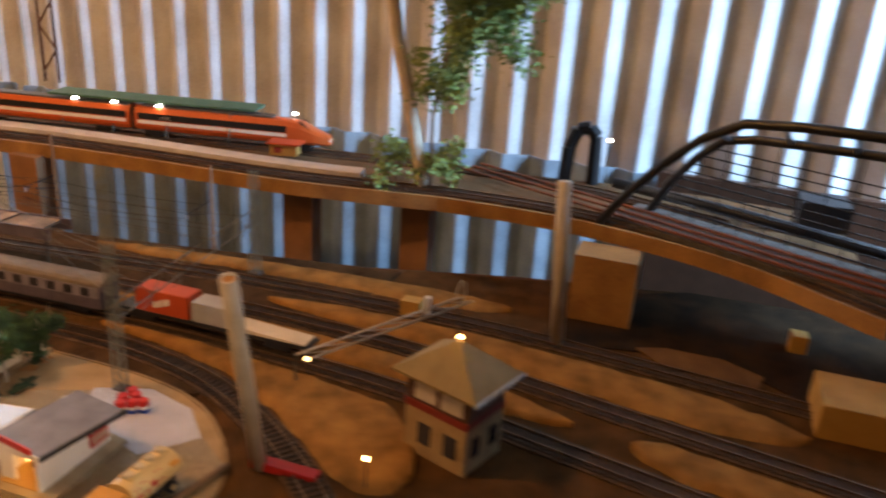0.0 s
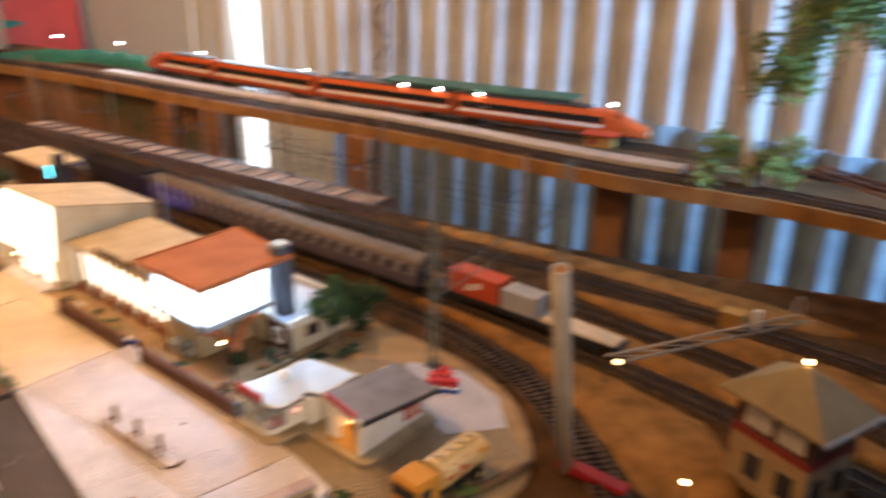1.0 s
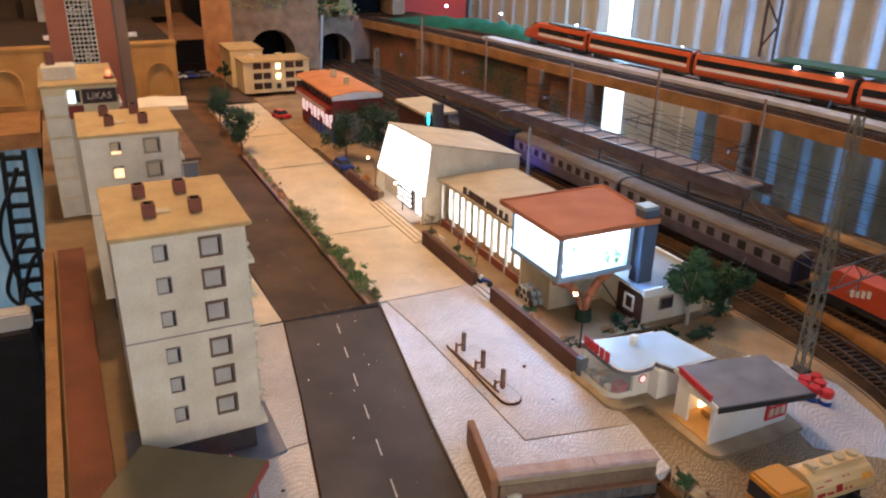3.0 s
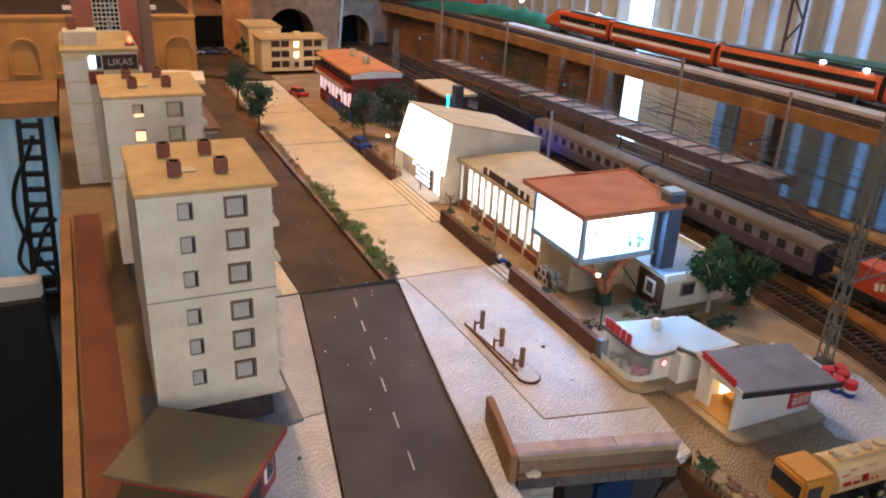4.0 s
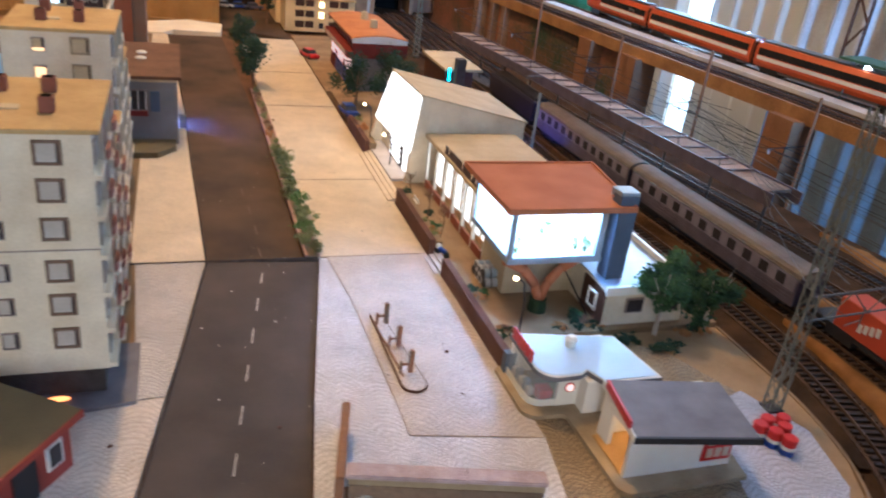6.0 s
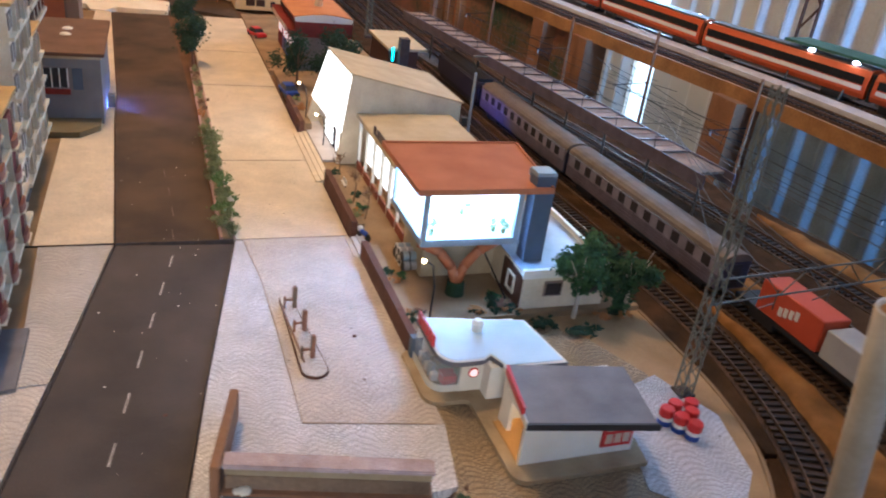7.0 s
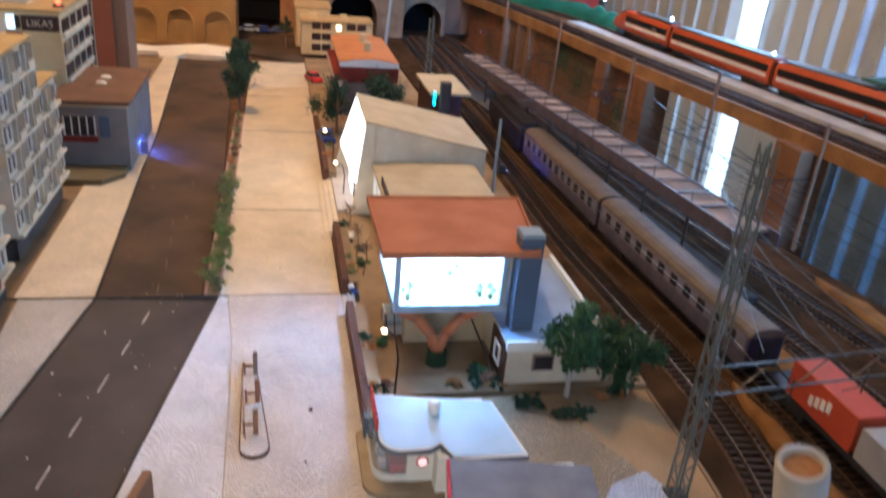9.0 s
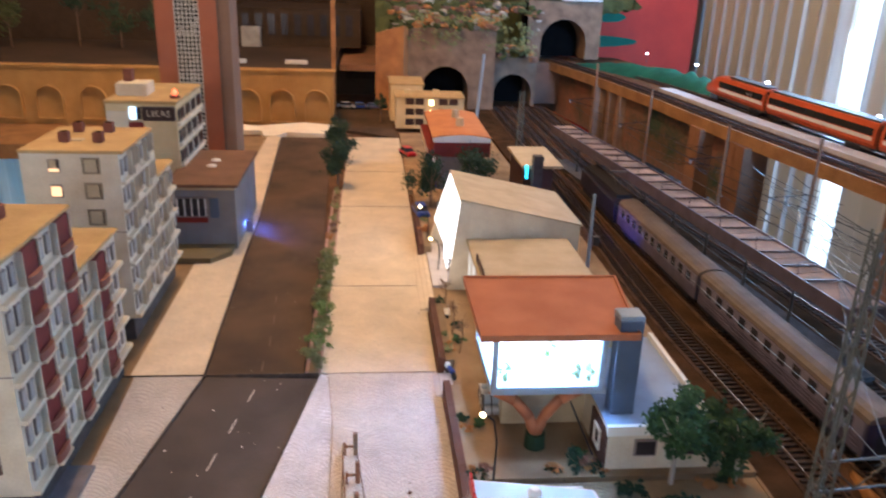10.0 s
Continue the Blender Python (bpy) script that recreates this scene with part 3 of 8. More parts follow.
HST = [(0.690, 0.845), (0.700, 0.61), (0.722, 0.34), (0.768, 0.06), (0.826, -0.255)]
BACK = [(0.50, 1.60), (0.60, 0.62), (0.585, 0.42), (0.605, 0.26), (0.66, -0.09), (0.72, -0.36), (0.79, -0.58), (0.84, -0.815), (0.86, -1.3)]


def tables():
    bm = B()
    pts = [(-0.315, -0.44), (-0.046, -0.44), (-0.040, -0.245), (0.088, -0.27), (0.092, -0.50), (0.20, -1.1), *reversed(BACK), (-0.315, 1.60)]
    prism(bm, pts, -0.03, -0.006)
    solid("ground", bm, "board", "brown scenic baseboard of the model railway", "baseboard", "structure")
    # far table past the operator's well
    solid("far_table", one_box(-1.6, -0.318, 0.93, 1.60, -0.035, -0.006), "wood_edge", "wooden table edge carrying the far scenery", "table", "structure")
    # red plank along the street's outer edge
    bm = boxes((-0.300, -0.272, -0.42, 0.26, -0.006, 0.012))
    solid("edge_plank", bm, "wood_red", "reddish stained plank along the layout's edge", "plank")
    solid("edge_batten", boxes((-0.313, -0.303, -0.42, 0.24, -0.03, 0.022)), "wood_edge", "pale raw wooden batten along the layout's edge", "plank")


tables()

ROAD_L = [(-0.168, -0.40), (-0.151, -0.297), (-0.124, -0.144), (-0.1005, 0.004)]
ROAD_R = [(0.0, -0.002), (-0.037, -0.204), (-0.056, -0.32), (-0.068, -0.40)]


def street():
    bm = B()
    prism(bm, ROAD_L[:1] + ROAD_R[::-1] + ROAD_L[:0:-1], -0.006, 0.0)
    road = solid("road", bm, "asphalt", "dark asphalt street sheet with white dashes", "road", "structure")
    bm = B()
    prism(bm, [(-0.1005, 0.0055), (-0.014, 0.0055), (-0.014, 0.34), (-0.022, 0.62), (-0.036, 1.0), (-0.1365, 1.0), (-0.112, 0.473), (-0.1105, 0.34), (-0.108, 0.254), (-0.104, 0.13)], -0.006, 0.0)
    solid("road_far", bm, "asphalt_old", "worn brown asphalt street sheet", "road", "structure")
    # centre dashes
    for x, y in ((-0.0525, 0.022), (-0.0555, -0.030), (-0.0635, -0.076), (-0.0715, -0.124), (-0.0795, -0.173), (-0.0872, -0.221), (-0.0945, -0.269), (-0.102, -0.318), (-0.110, -0.366), (-0.0515, 0.072), (-0.0535, 0.122), (-0.057, 0.172)):
        old = y > 0.01
        d = Vector((0.16 if not old else -0.05, 1.0, 0)).normalized()
        n = Vector((d.y, -d.x, 0)) * (0.0004 if old else 0.0006)
        a, b = Vector((x, y, 0)) - d * 0.010, Vector((x, y, 0)) + d * 0.010
        bm = B()
        prism(bm, [(v.x, v.y) for v in (a + n, b + n, b - n, a - n)], 0.0, 0.0003)
        part("lane_dash", bm, "paint_old" if old else "paint_white", road)
    # pavements left of the street
    bm = B()
    prism(bm, [(-0.1350, -0.1935), (-0.126, -0.144), (-0.1025, 0.003), (-0.1615, 0.003), (-0.1545, -0.1950)], -0.006, 0.0012)
    solid("pavement_1", bm, "cobble_sand", "pale beige cobbled pavement sheet", "pavement", "structure")
    bm = B()
    prism(bm, [(-0.250, -0.40), (-0.170, -0.40), (-0.153, -0.297), (-0.1355, -0.1955), (-0.1545, -0.1972), (-0.250, -0.2010)], -0.006, 0.0013)
    solid("pavement_6", bm, "cobble_beige", "pinkish cobbled pavement sheet beyond a seam", "pavement", "structure")
    bm = B()
    prism(bm, [(-0.166, 0.006), (-0.1025, 0.006), (-0.106, 0.13), (-0.110, 0.254), (-0.1125, 0.34), (-0.114, 0.473), (-0.1385, 1.0), (-0.166, 1.0)], -0.006, 0.0012)
    solid("pavement_2", bm, "sheet_cream", "cream card pavement beside the street", "pavement", "structure")
    solid("side_path", one_box(-0.314, -0.2505, -0.44, 1.0, -0.006, 0.0006), "path_tan", "tan earth strip behind the apartment blocks", "path", "structure")
    # brown strip paints the blocks' shadow along the pavement's edge
    bm = boxes((-0.2503, -0.1665, 0.006, 1.0, -0.006, 0.0004))
    prism(bm, [(-0.2503, -0.1995), (-0.1550, -0.1955), (-0.1620, 0.0055), (-0.2503, 0.0055)], -0.006, 0.0004)
    solid("block_shadow", bm, "path_tan", "brown sheet painted in for the apartment blocks' shadow", "ground", "structure")
    # plaza sheets between street and garden wall
    rows = [(0.005, 0.205), (0.2065, 0.512), (0.515, 0.720), (0.7215, 1.0)]
    for i, (a, b) in enumerate(rows):
        solid("plaza_%d" % (i + 1), one_box(0.002, 0.107, a, b, -0.006, 0.0015), "sheet_cream", "cream card plaza sheet with a dark seam", "pavement", "structure")
    bm = B()
    prism(bm, [(-0.0545, -0.322), (0.0190, -0.2616), (0.0174, -0.150), (0.0154, -0.0735), (0.0084, 0.003), (0.0015, 0.003), (-0.0355, -0.204)], -0.006, 0.0011)
    solid("pavement_3", bm, "cobble_grey", "white-grey cobbled wedge beside the street", "pavement", "structure")
    bm = B()
    prism(bm, [(0.0191, -0.2615), (0.1105, -0.2790), (0.1075, 0.0045), (0.0085, 0.0045), (0.0155, -0.0735), (0.0175, -0.150)], -0.006, 0.0014)
    solid("pavement_4", bm, "cobble_beige", "beige cobbled plaza sheet", "pavement", "structure")
    bm = B()
    prism(bm, [(-0.067, -0.40), (-0.046, -0.40), (-0.0385, -0.312), (0.082, -0.337), (0.100, -0.335), (0.1105, -0.2791), (0.0190, -0.2617), (-0.0545, -0.3221)], -0.006, 0.00125)
    solid("pavement_5", bm, "cobble_grey", "pale cobbled forecourt sheet", "pavement", "structure")
    bm = B()
    prism(bm, [(0.200, -0.4515), (0.235, -0.440), (0.268, -0.415), (0.298, -0.380), (0.318, -0.340), (0.328, -0.30), (0.332, -0.25), (0.334, -0.16), (0.20, -0.16), (0.20, -0.30)], -0.006, 0.0004)
    solid("verge", bm, "verge_sand", "smooth sandy verge round the petrol station yard", "ground", "structure")
    bm = B()
    prism(bm, [(0.092, -0.345), (0.096, -0.42), (0.15, -0.448), (0.20, -0.452), (0.235, -0.440), (0.262, -0.40), (0.277, -0.33), (0.287, -0.25), (0.262, -0.195), (0.22, -0.161), (0.109, -0.16), (0.1140, -0.2335), (0.1005, -0.336)], -0.006, 0.0009)
    solid("forecourt", bm, "cobble_brown", "brown cobbled petrol station yard", "pavement", "structure")
    # pale blue setts paint the cool light spilling onto the yard
    bm = B()
    prism(bm, [(0.218, -0.362), (0.262, -0.398), (0.298, -0.362), (0.313, -0.305), (0.292, -0.252), (0.264, -0.262), (0.238, -0.296)], -0.006, 0.0013)
    solid("light_pool", bm, "cobble_lit", "cobbled sheet beside the garage, pale blue for cool light falling there", "pavement", "structure")
    # garden ground behind the low wall, and ballast by the tracks
    bm = B()
    prism(bm, [(0.116, -0.158), (0.335, -0.158), (0.338, 0.40), (0.31, 0.60), (0.116, 0.60)], -0.006, 0.004)
    solid("garden_ground", bm, "dirt", "sandy yard ground round the buildings", "ground", "structure")
    bm = B()
    prism(bm, [(0.109, 0.604), (0.31, 0.604), (0.30, 1.05), (0.109, 1.05)], -0.006, 0.002)
    solid("far_yard_ground", bm, "dirt", "sandy ground by the far houses", "ground", "structure")
    bm = B()
    prism(bm, [(0.324, -0.345), (0.45, -0.40), (0.72, -0.42), (0.66, -0.09), (0.60, 0.26), (0.58, 0.60), (0.44, 1.4), (0.30, 1.4), (0.318, 0.60), (0.341, 0.40), (0.338, -0.155)], -0.006, -0.001)
    solid("trackbed_ground", bm, "yard_earth", "dark brown ballast between the tracks", "ground", "structure")
    bm = B()
    prism(bm, [(0.115, -0.42), (0.20, -0.455), (0.265, -0.425), (0.323, -0.349), (0.46, -0.404), (0.73, -0.424), (0.83, -0.8), (0.86, -1.28), (0.31, -1.08)], -0.006, -0.002)
    solid("yard_ground", bm, "yard_soil", "dark earth of the track yard", "ground", "structure")
    # near-black sheet puts the yard's shade into the ground colour
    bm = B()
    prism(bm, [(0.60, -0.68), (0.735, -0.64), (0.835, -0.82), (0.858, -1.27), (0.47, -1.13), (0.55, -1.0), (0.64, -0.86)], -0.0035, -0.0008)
    solid("yard_shade", bm, "shade_earth", "darkened earth sheet standing for shade at the yard's far side", "ground", "structure")
    bm = B()
    prism(bm, [(0.625, -0.765), (0.600, -0.790), (0.575, -0.850), (0.585, -0.905), (0.615, -0.912), (0.640, -0.865), (0.640, -0.800)], -0.002, 0.0012)
    solid("sand_patch", bm, "sand_brown", "flat patch of brown sand in the yard", "sand", "structure")
    # dark joints between the sheets
    seams = [ROAD_L, ROAD_R[::-1], [(-0.1015, 0.005), (-0.104, 0.13), (-0.108, 0.254), (-0.1105, 0.34), (-0.112, 0.473), (-0.1365, 1.0)]]
    seams += [[(-0.250, 0.0046), (-0.10, 0.0046)], [(-0.10, 0.0046), (0.0, 0.0046)], [(0.0, 0.0046), (0.107, 0.0046)]]
    seams += [[(0.002, y), (0.107, y)] for y in (0.2058, 0.5135, 0.7208)]
    seams += [[(0.0085, 0.004), (0.0155, -0.0735), (0.0175, -0.150), (0.0190, -0.2616)], [(0.0190, -0.2616), (0.1040, -0.2778)]]
    for line in seams:
        bm = B()
        ribbon(bm, line, -0.0004, 0.0004, -0.004, 0.0019)
        solid("joint", bm, "joint_pale" if line[-1] in ((0.0190, -0.2616), (0.1040, -0.2778)) or line[-1][0] == 0.107 else "joint_dark", "dark joint between two street sheets", "joint", "structure")
    # paper sheets at the street's end
    bm = B()
    prism(bm, [(-0.175, 1.005), (-0.150, 1.002), (-0.128, 1.03), (-0.036, 1.02), (-0.030, 1.085), (-0.10, 1.10), (-0.20, 1.075), (-0.27, 1.09), (-0.262, 1.04), (-0.185, 1.05)], -0.006, [0.002, 0.002, 0.004, 0.004, 0.010, 0.012, 0.008, 0.012, 0.004, 0.003])
    solid("paper_sheet", bm, "paper", "creased cream paper sheet at the street's end", "paper")


street()


# ---- tracks ----
def track(name, line, z=0.0, spare=None, label="model railway track with dark sleepers"):
    line = smooth_line(line, 6)
    t = thing(name, (0, 0, 0), 0, label, "railway track")
    bm = B()
    ribbon(bm, line, -0.018, 0.018, z - 0.006, z)
    part("track_bed", bm, "ballast", t)
    for d in (-0.00825, 0.00825):
        bm = B()
        ribbon(bm, line, d - 0.0006, d + 0.0006, z + 0.002, z + 0.0044)
        part("rail", bm, "rail", t)
    proto = mesh_from("sleeper", one_box(-0.0145, 0.0145, -0.0016, 0.0016, 0, 0.0022), "sleeper")
    pts = resample(line, 0.0075)
    keep = pts if spare is None else [p for p in pts if spare(p)]
    bm = B()
    for i, p in enumerate(pts[:-1]):
        d = pts[i + 1] - p
        a = math.atan2(d.y, d.x) - 1.5708
        if p in keep and len(keep) <= 300:
            ob = new("sleeper", proto)
            ob.parent = t
            ob.matrix_basis = Matrix.Translation((p.x, p.y, z)) @ Matrix.Rotation(a, 4, "Z")
        else:
            c, s = math.cos(a), math.sin(a)
            q = [(p.x + x * c - y * s, p.y + x * s + y * c) for x, y in ((-0.0145, -0.0016), (0.0145, -0.0016), (0.0145, 0.0016), (-0.0145, 0.0016))]
            prism(bm, q, z, z + 0.0022)
    if bm.verts:
        tagged(part("sleeper_bed", bm, "sleeper", t), kind="stuff")
    else:
        bm.free()
    return t


TRACK_1 = [(0.37, 1.40), (0.372, 0.60), (0.366, 0.17), (0.373, -0.02), (0.380, -0.15), (0.374, -0.25), (0.350, -0.35), (0.305, -0.435), (0.245, -0.515), (0.16, -0.60)]
TRACK_2 = [(0.41, 1.40), (0.410, 0.60), (0.414, 0.30), (0.422, 0.10), (0.432, -0.08), (0.437, -0.22), (0.434, -0.33), (0.428, -0.43), (0.415, -0.55), (0.38, -0.72), (0.33, -0.95)]
TRACK_3 = [(0.45, 1.40), (0.455, 0.60), (0.475, 0.25), (0.50, 0.0), (0.515, -0.20), (0.515, -0.40), (0.50, -0.58), (0.46, -0.80), (0.42, -1.02)]
TRACK_4 = [(0.49, 1.40), (0.50, 0.62), (0.535, 0.28), (0.565, 0.02), (0.59, -0.20), (0.60, -0.42), (0.60, -0.60), (0.58, -0.80), (0.55, -1.05)]
track("railway_track", TRACK_1, 0.0, lambda p: -0.5 < p.y < 0.5)
track("railway_track", TRACK_2, 0.0, lambda p: -0.6 < p.y < -0.1)
track("railway_track", TRACK_3, 0.0, lambda p: -0.7 < p.y < 0.2)
track("railway_track", TRACK_4, 0.0, lambda p: -0.7 < p.y < 0.2)


def sand_between(left, right, y0, y1, dl, dr, seed):
    """An uneven strip of sand between two lines."""
    bm = B()
    n = 44
    rows = []
    for k in range(n + 1):
        y = y0 + (y1 - y0) * k / n
        a, b = along(left, y) + dl, along(right, y) - dr
        a += 0.006 * noise.noise(Vector((y * 40, seed, 0)))
        b += 0.006 * noise.noise(Vector((y * 40, seed, 7)))
        ends = min(1.0, 6 * k / n, 6 * (n - k) / n)
        c, w = (a + b) / 2, max(0.0015, (b - a) / 2 * ends ** 0.5)
        rows.append([bm.verts.new((c + w * u, y, 0.0012 + 0.0035 * (1 - u * u) * (1 + 0.6 * noise.noise(Vector((u * 3, y * 50, seed)))) - (0.006 if abs(u) == 1 else 0))) for u in (-1, -0.7, -0.35, 0, 0.35, 0.7, 1)])
    for p, q in zip(rows, rows[1:]):
        for i in range(6):
            bm.faces.new((p[i], p[i + 1], q[i + 1], q[i]))
    solid("sand_bank", bm, "sand", "rough orange-tan sand between the tracks", "sand", "stuff", smooth=True)


sand_between(TRACK_1, TRACK_2, -0.60, -0.16, 0.022, 0.017, 1)
sand_between(TRACK_2, TRACK_3, -0.72, 0.05, 0.017, 0.017, 2)
sand_between(TRACK_3, TRACK_4, -0.95, -0.30, 0.018, 0.020, 3)
sand_between(TRACK_2, TRACK_3, -1.00, -0.78, 0.020, 0.020, 4)
sand_between(TRACK_4, [(0.68, -1.05), (0.72, -0.60), (0.70, -0.30), (0.655, 0.05)], -0.60, 0.02, 0.030, 0.030, 5)


# ---- viaduct ----
def viaduct():
    t = thing("viaduct", (0, 0, 0), 0, "raised wooden railway viaduct on brown piers", "viaduct")
    bm = B()
    rear = smooth_line([(0.70, 1.52), (0.795, 1.0), (0.80, 0.60), (0.81, 0.34), (0.842, 0.06), (0.865, -0.255), (0.874, -0.446), (0.890, -0.605), (0.909, -0.717), (0.910, -0.838), (0.898, -0.99)], 6)
    prism(bm, rear + offset_line(VIA, -0.004)[::-1], 0.107, 0.121)
    part("deck", bm, "board", t)
    bm = B()
    ribbon(bm, VIA, 0.0, -0.0038, 0.104, 0.124)
    part("edge_strip", bm, "wood_edge", t, "pale wooden edge strip")
    for x, y, w, d in ((0.742, -0.43, 0.042, 0.03), (0.712, -0.262, 0.046, 0.03), (0.650, 0.16, 0.05, 0.04), (0.614, 0.50, 0.05, 0.04), (0.597, 0.635, 0.045, 0.03), (0.566, 0.975, 0.022, 0.022), (0.558, 1.025, 0.018, 0.02), (0.548, 1.090, 0.032, 0.026)):
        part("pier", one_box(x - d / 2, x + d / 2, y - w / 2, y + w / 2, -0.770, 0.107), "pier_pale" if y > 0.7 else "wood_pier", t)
    part("brick_pier", one_box(0.622, 0.674, -0.745, -0.670, 0.0185, 0.107), "wood_edge", t, "broad ochre brick pier")
    # shallow painted panel behind the far piers
    bm = B()
    ribbon(bm, [(0.625, 0.56), (0.60, 0.80), (0.565, 1.10), (0.51, 1.50)], 0.0, -0.012, -0.006, 0.105)
    part("backing_panel", bm, "mural", t, "dark painted rock panel")
    train_line = smooth_line([(0.575, 1.46), (0.648, 1.10), *HST, (0.850, -0.45), (0.838, -0.66), (0.78, -0.84)], 6)
    for line in (offset_line(VIA, -0.03), train_line):
        bm = B()
        ribbon(bm, line, -0.016, 0.016, 0.1214, 0.1245)
        part("track_bed", bm, "ballast", t)
        for d in (-0.00825, 0.00825):
            bm = B()
            ribbon(bm, line, d - 0.0006, d + 0.0006, 0.1245, 0.128)
            part("rail", bm, "rail", t)
        bm = B()
        pts = resample(line, 0.0075)
        for a, b in zip(pts, pts[1:]):
            d = (b - a).normalized()
            n = Vector((d.y, -d.x, 0))
            prism(bm, [(v.x, v.y) for v in (a + n * 0.0145 - d * 0.0016, a + n * 0.0145 + d * 0.0016, a - n * 0.0145 + d * 0.0016, a - n * 0.0145 - d * 0.0016)], 0.1245, 0.1262)
        tagged(part("sleeper_bed", bm, "sleeper", t), kind="stuff")
    bm = B()
    ribbon(bm, [p for p in VIA if -0.36 < p[1] < 0.95], -0.050, -0.080, 0.1215, 0.131)
    part("platform", bm, "platform_grey", t, "grey station platform")


fit_to_view(viaduct)


# ---- high-speed train ----
def hst_body(length, nose):
    """Cross-section outline swept along y; nose: sloped front at -y."""
    prof = [(0.0135, 0.004), (0.0165, 0.010), (0.0165, 0.020), (0.0158, 0.030), (0.0128, 0.0375), (0.006, 0.040)]
    prof = prof + [(-x, z) for x, z in prof[::-1]]
    h = length / 2
    ys = [-h, h] if not nose else [-h, -h + 0.010, -h + 0.024, -h + 0.044, -h + 0.062, h]
    sc = [(1, 1)] * 2 if not nose else [(0.50, 0.40), (0.74, 0.50), (0.92, 0.64), (0.99, 0.93), (1, 1), (1, 1)]
    bm = B()
    rings = [[bm.verts.new((x * s, y, 0.004 + (z - 0.004) * k)) for x, z in prof] for y, (s, k) in zip(ys, sc)]
    n = len(prof)
    for a, b in zip(rings, rings[1:]):
        for i in range(n):
            k = (i + 1) % n
            bm.faces.new((a[i], a[k], b[k], b[i]))
    bm.faces.new(rings[0])
    bm.faces.new(rings[-1])
    return bm


def hst_car(place, turn, length, nose, label):
    t = thing("train_car", place, turn, label, "train car", "cars of the orange train")
    part("body", hst_body(length, nose), "hst_orange", t, "orange body shell")
    h = length / 2
    y0 = -h + (0.066 if nose else 0.006)
    for s in (-1, 1):
        side = 0.0168 * s
        a, b = sorted((side - 0.0012 * s, side + 0.0002 * s))
        part("window_band", boxes((a, b, y0, h - 0.006, 0.0205, 0.0305)), "hst_black", t, "black window band")
        part("waist_stripe", boxes((a, b, y0, h - 0.006, 0.0138, 0.0190)), "hst_white", t, "white stripe")
    if nose:
        bm = B()
        prism(bm, [(-0.0125, -h + 0.030), (0.0125, -h + 0.030), (0.0132, -h + 0.046), (-0.0132, -h + 0.046)], [0.0245, 0.0245, 0.036, 0.036], [0.0275, 0.0275, 0.0385, 0.0385])
        part("windscreen", bm, "hst_black", t, "dark sloping windscreen")
        for s in (-1, 1):
            part("headlight", boxes((s * 0.006 - 0.002, s * 0.006 + 0.002, -h - 0.0006, -h + 0.002, 0.010, 0.0125)), "plastic_white", t)
        part("vent_panel", boxes((-0.010, 0.010, -h + 0.09, h - 0.01, 0.0395, 0.0425)), "hst_grey", t, "grey roof vents")
        for s in (-1, 1):
            a, b = sorted((0.0170 * s, 0.0160 * s))
            part("emblem", boxes((a, b, h - 0.058, h - 0.054, 0.022, 0.027), (a, b, h - 0.052, h - 0.048, 0.022, 0.027), (a, b, h - 0.046, h - 0.042, 0.022, 0.027)), "hst_white", t, "white emblem bars")
    else:
        part("roof_strip", boxes((-0.011, 0.011, -h + 0.004, h - 0.004, 0.0375, 0.0408)), "hst_grey", t, "dull grey roof")
    part("underframe", boxes((-0.0125, 0.0125, -h + (0.03 if nose else 0.008), h - 0.008, 0.0, 0.006)), "hst_grey", t)
    for yy in (-h + 0.045, h - 0.03):
        part("bogie", boxes((-0.013, 0.013, yy - 0.016, yy + 0.016, -0.006, 0.004)), "hst_black", t)
    part("gangway", boxes((-0.013, 0.013, h - 0.001, h + 0.006, 0.002, 0.036)), "hst_black", t, "black gangway bellows")
    return t




def high_speed_train():
    for i in range(4):
        a, b = Vector((*HST[i], 0)), Vector((*HST[i + 1], 0))
        d = b - a
        c = (a + b) / 2
        turn = math.degrees(math.atan2(d.x, -d.y))
        if i == 0:
            turn += 180
        hst_car((c.x, c.y, 0.1345), turn, d.length - 0.008, i in (0, 3), "orange power car with a sloping nose on the viaduct" if i in (0, 3) else "orange coach with black window band and white stripe")


fit_to_view(high_speed_train)


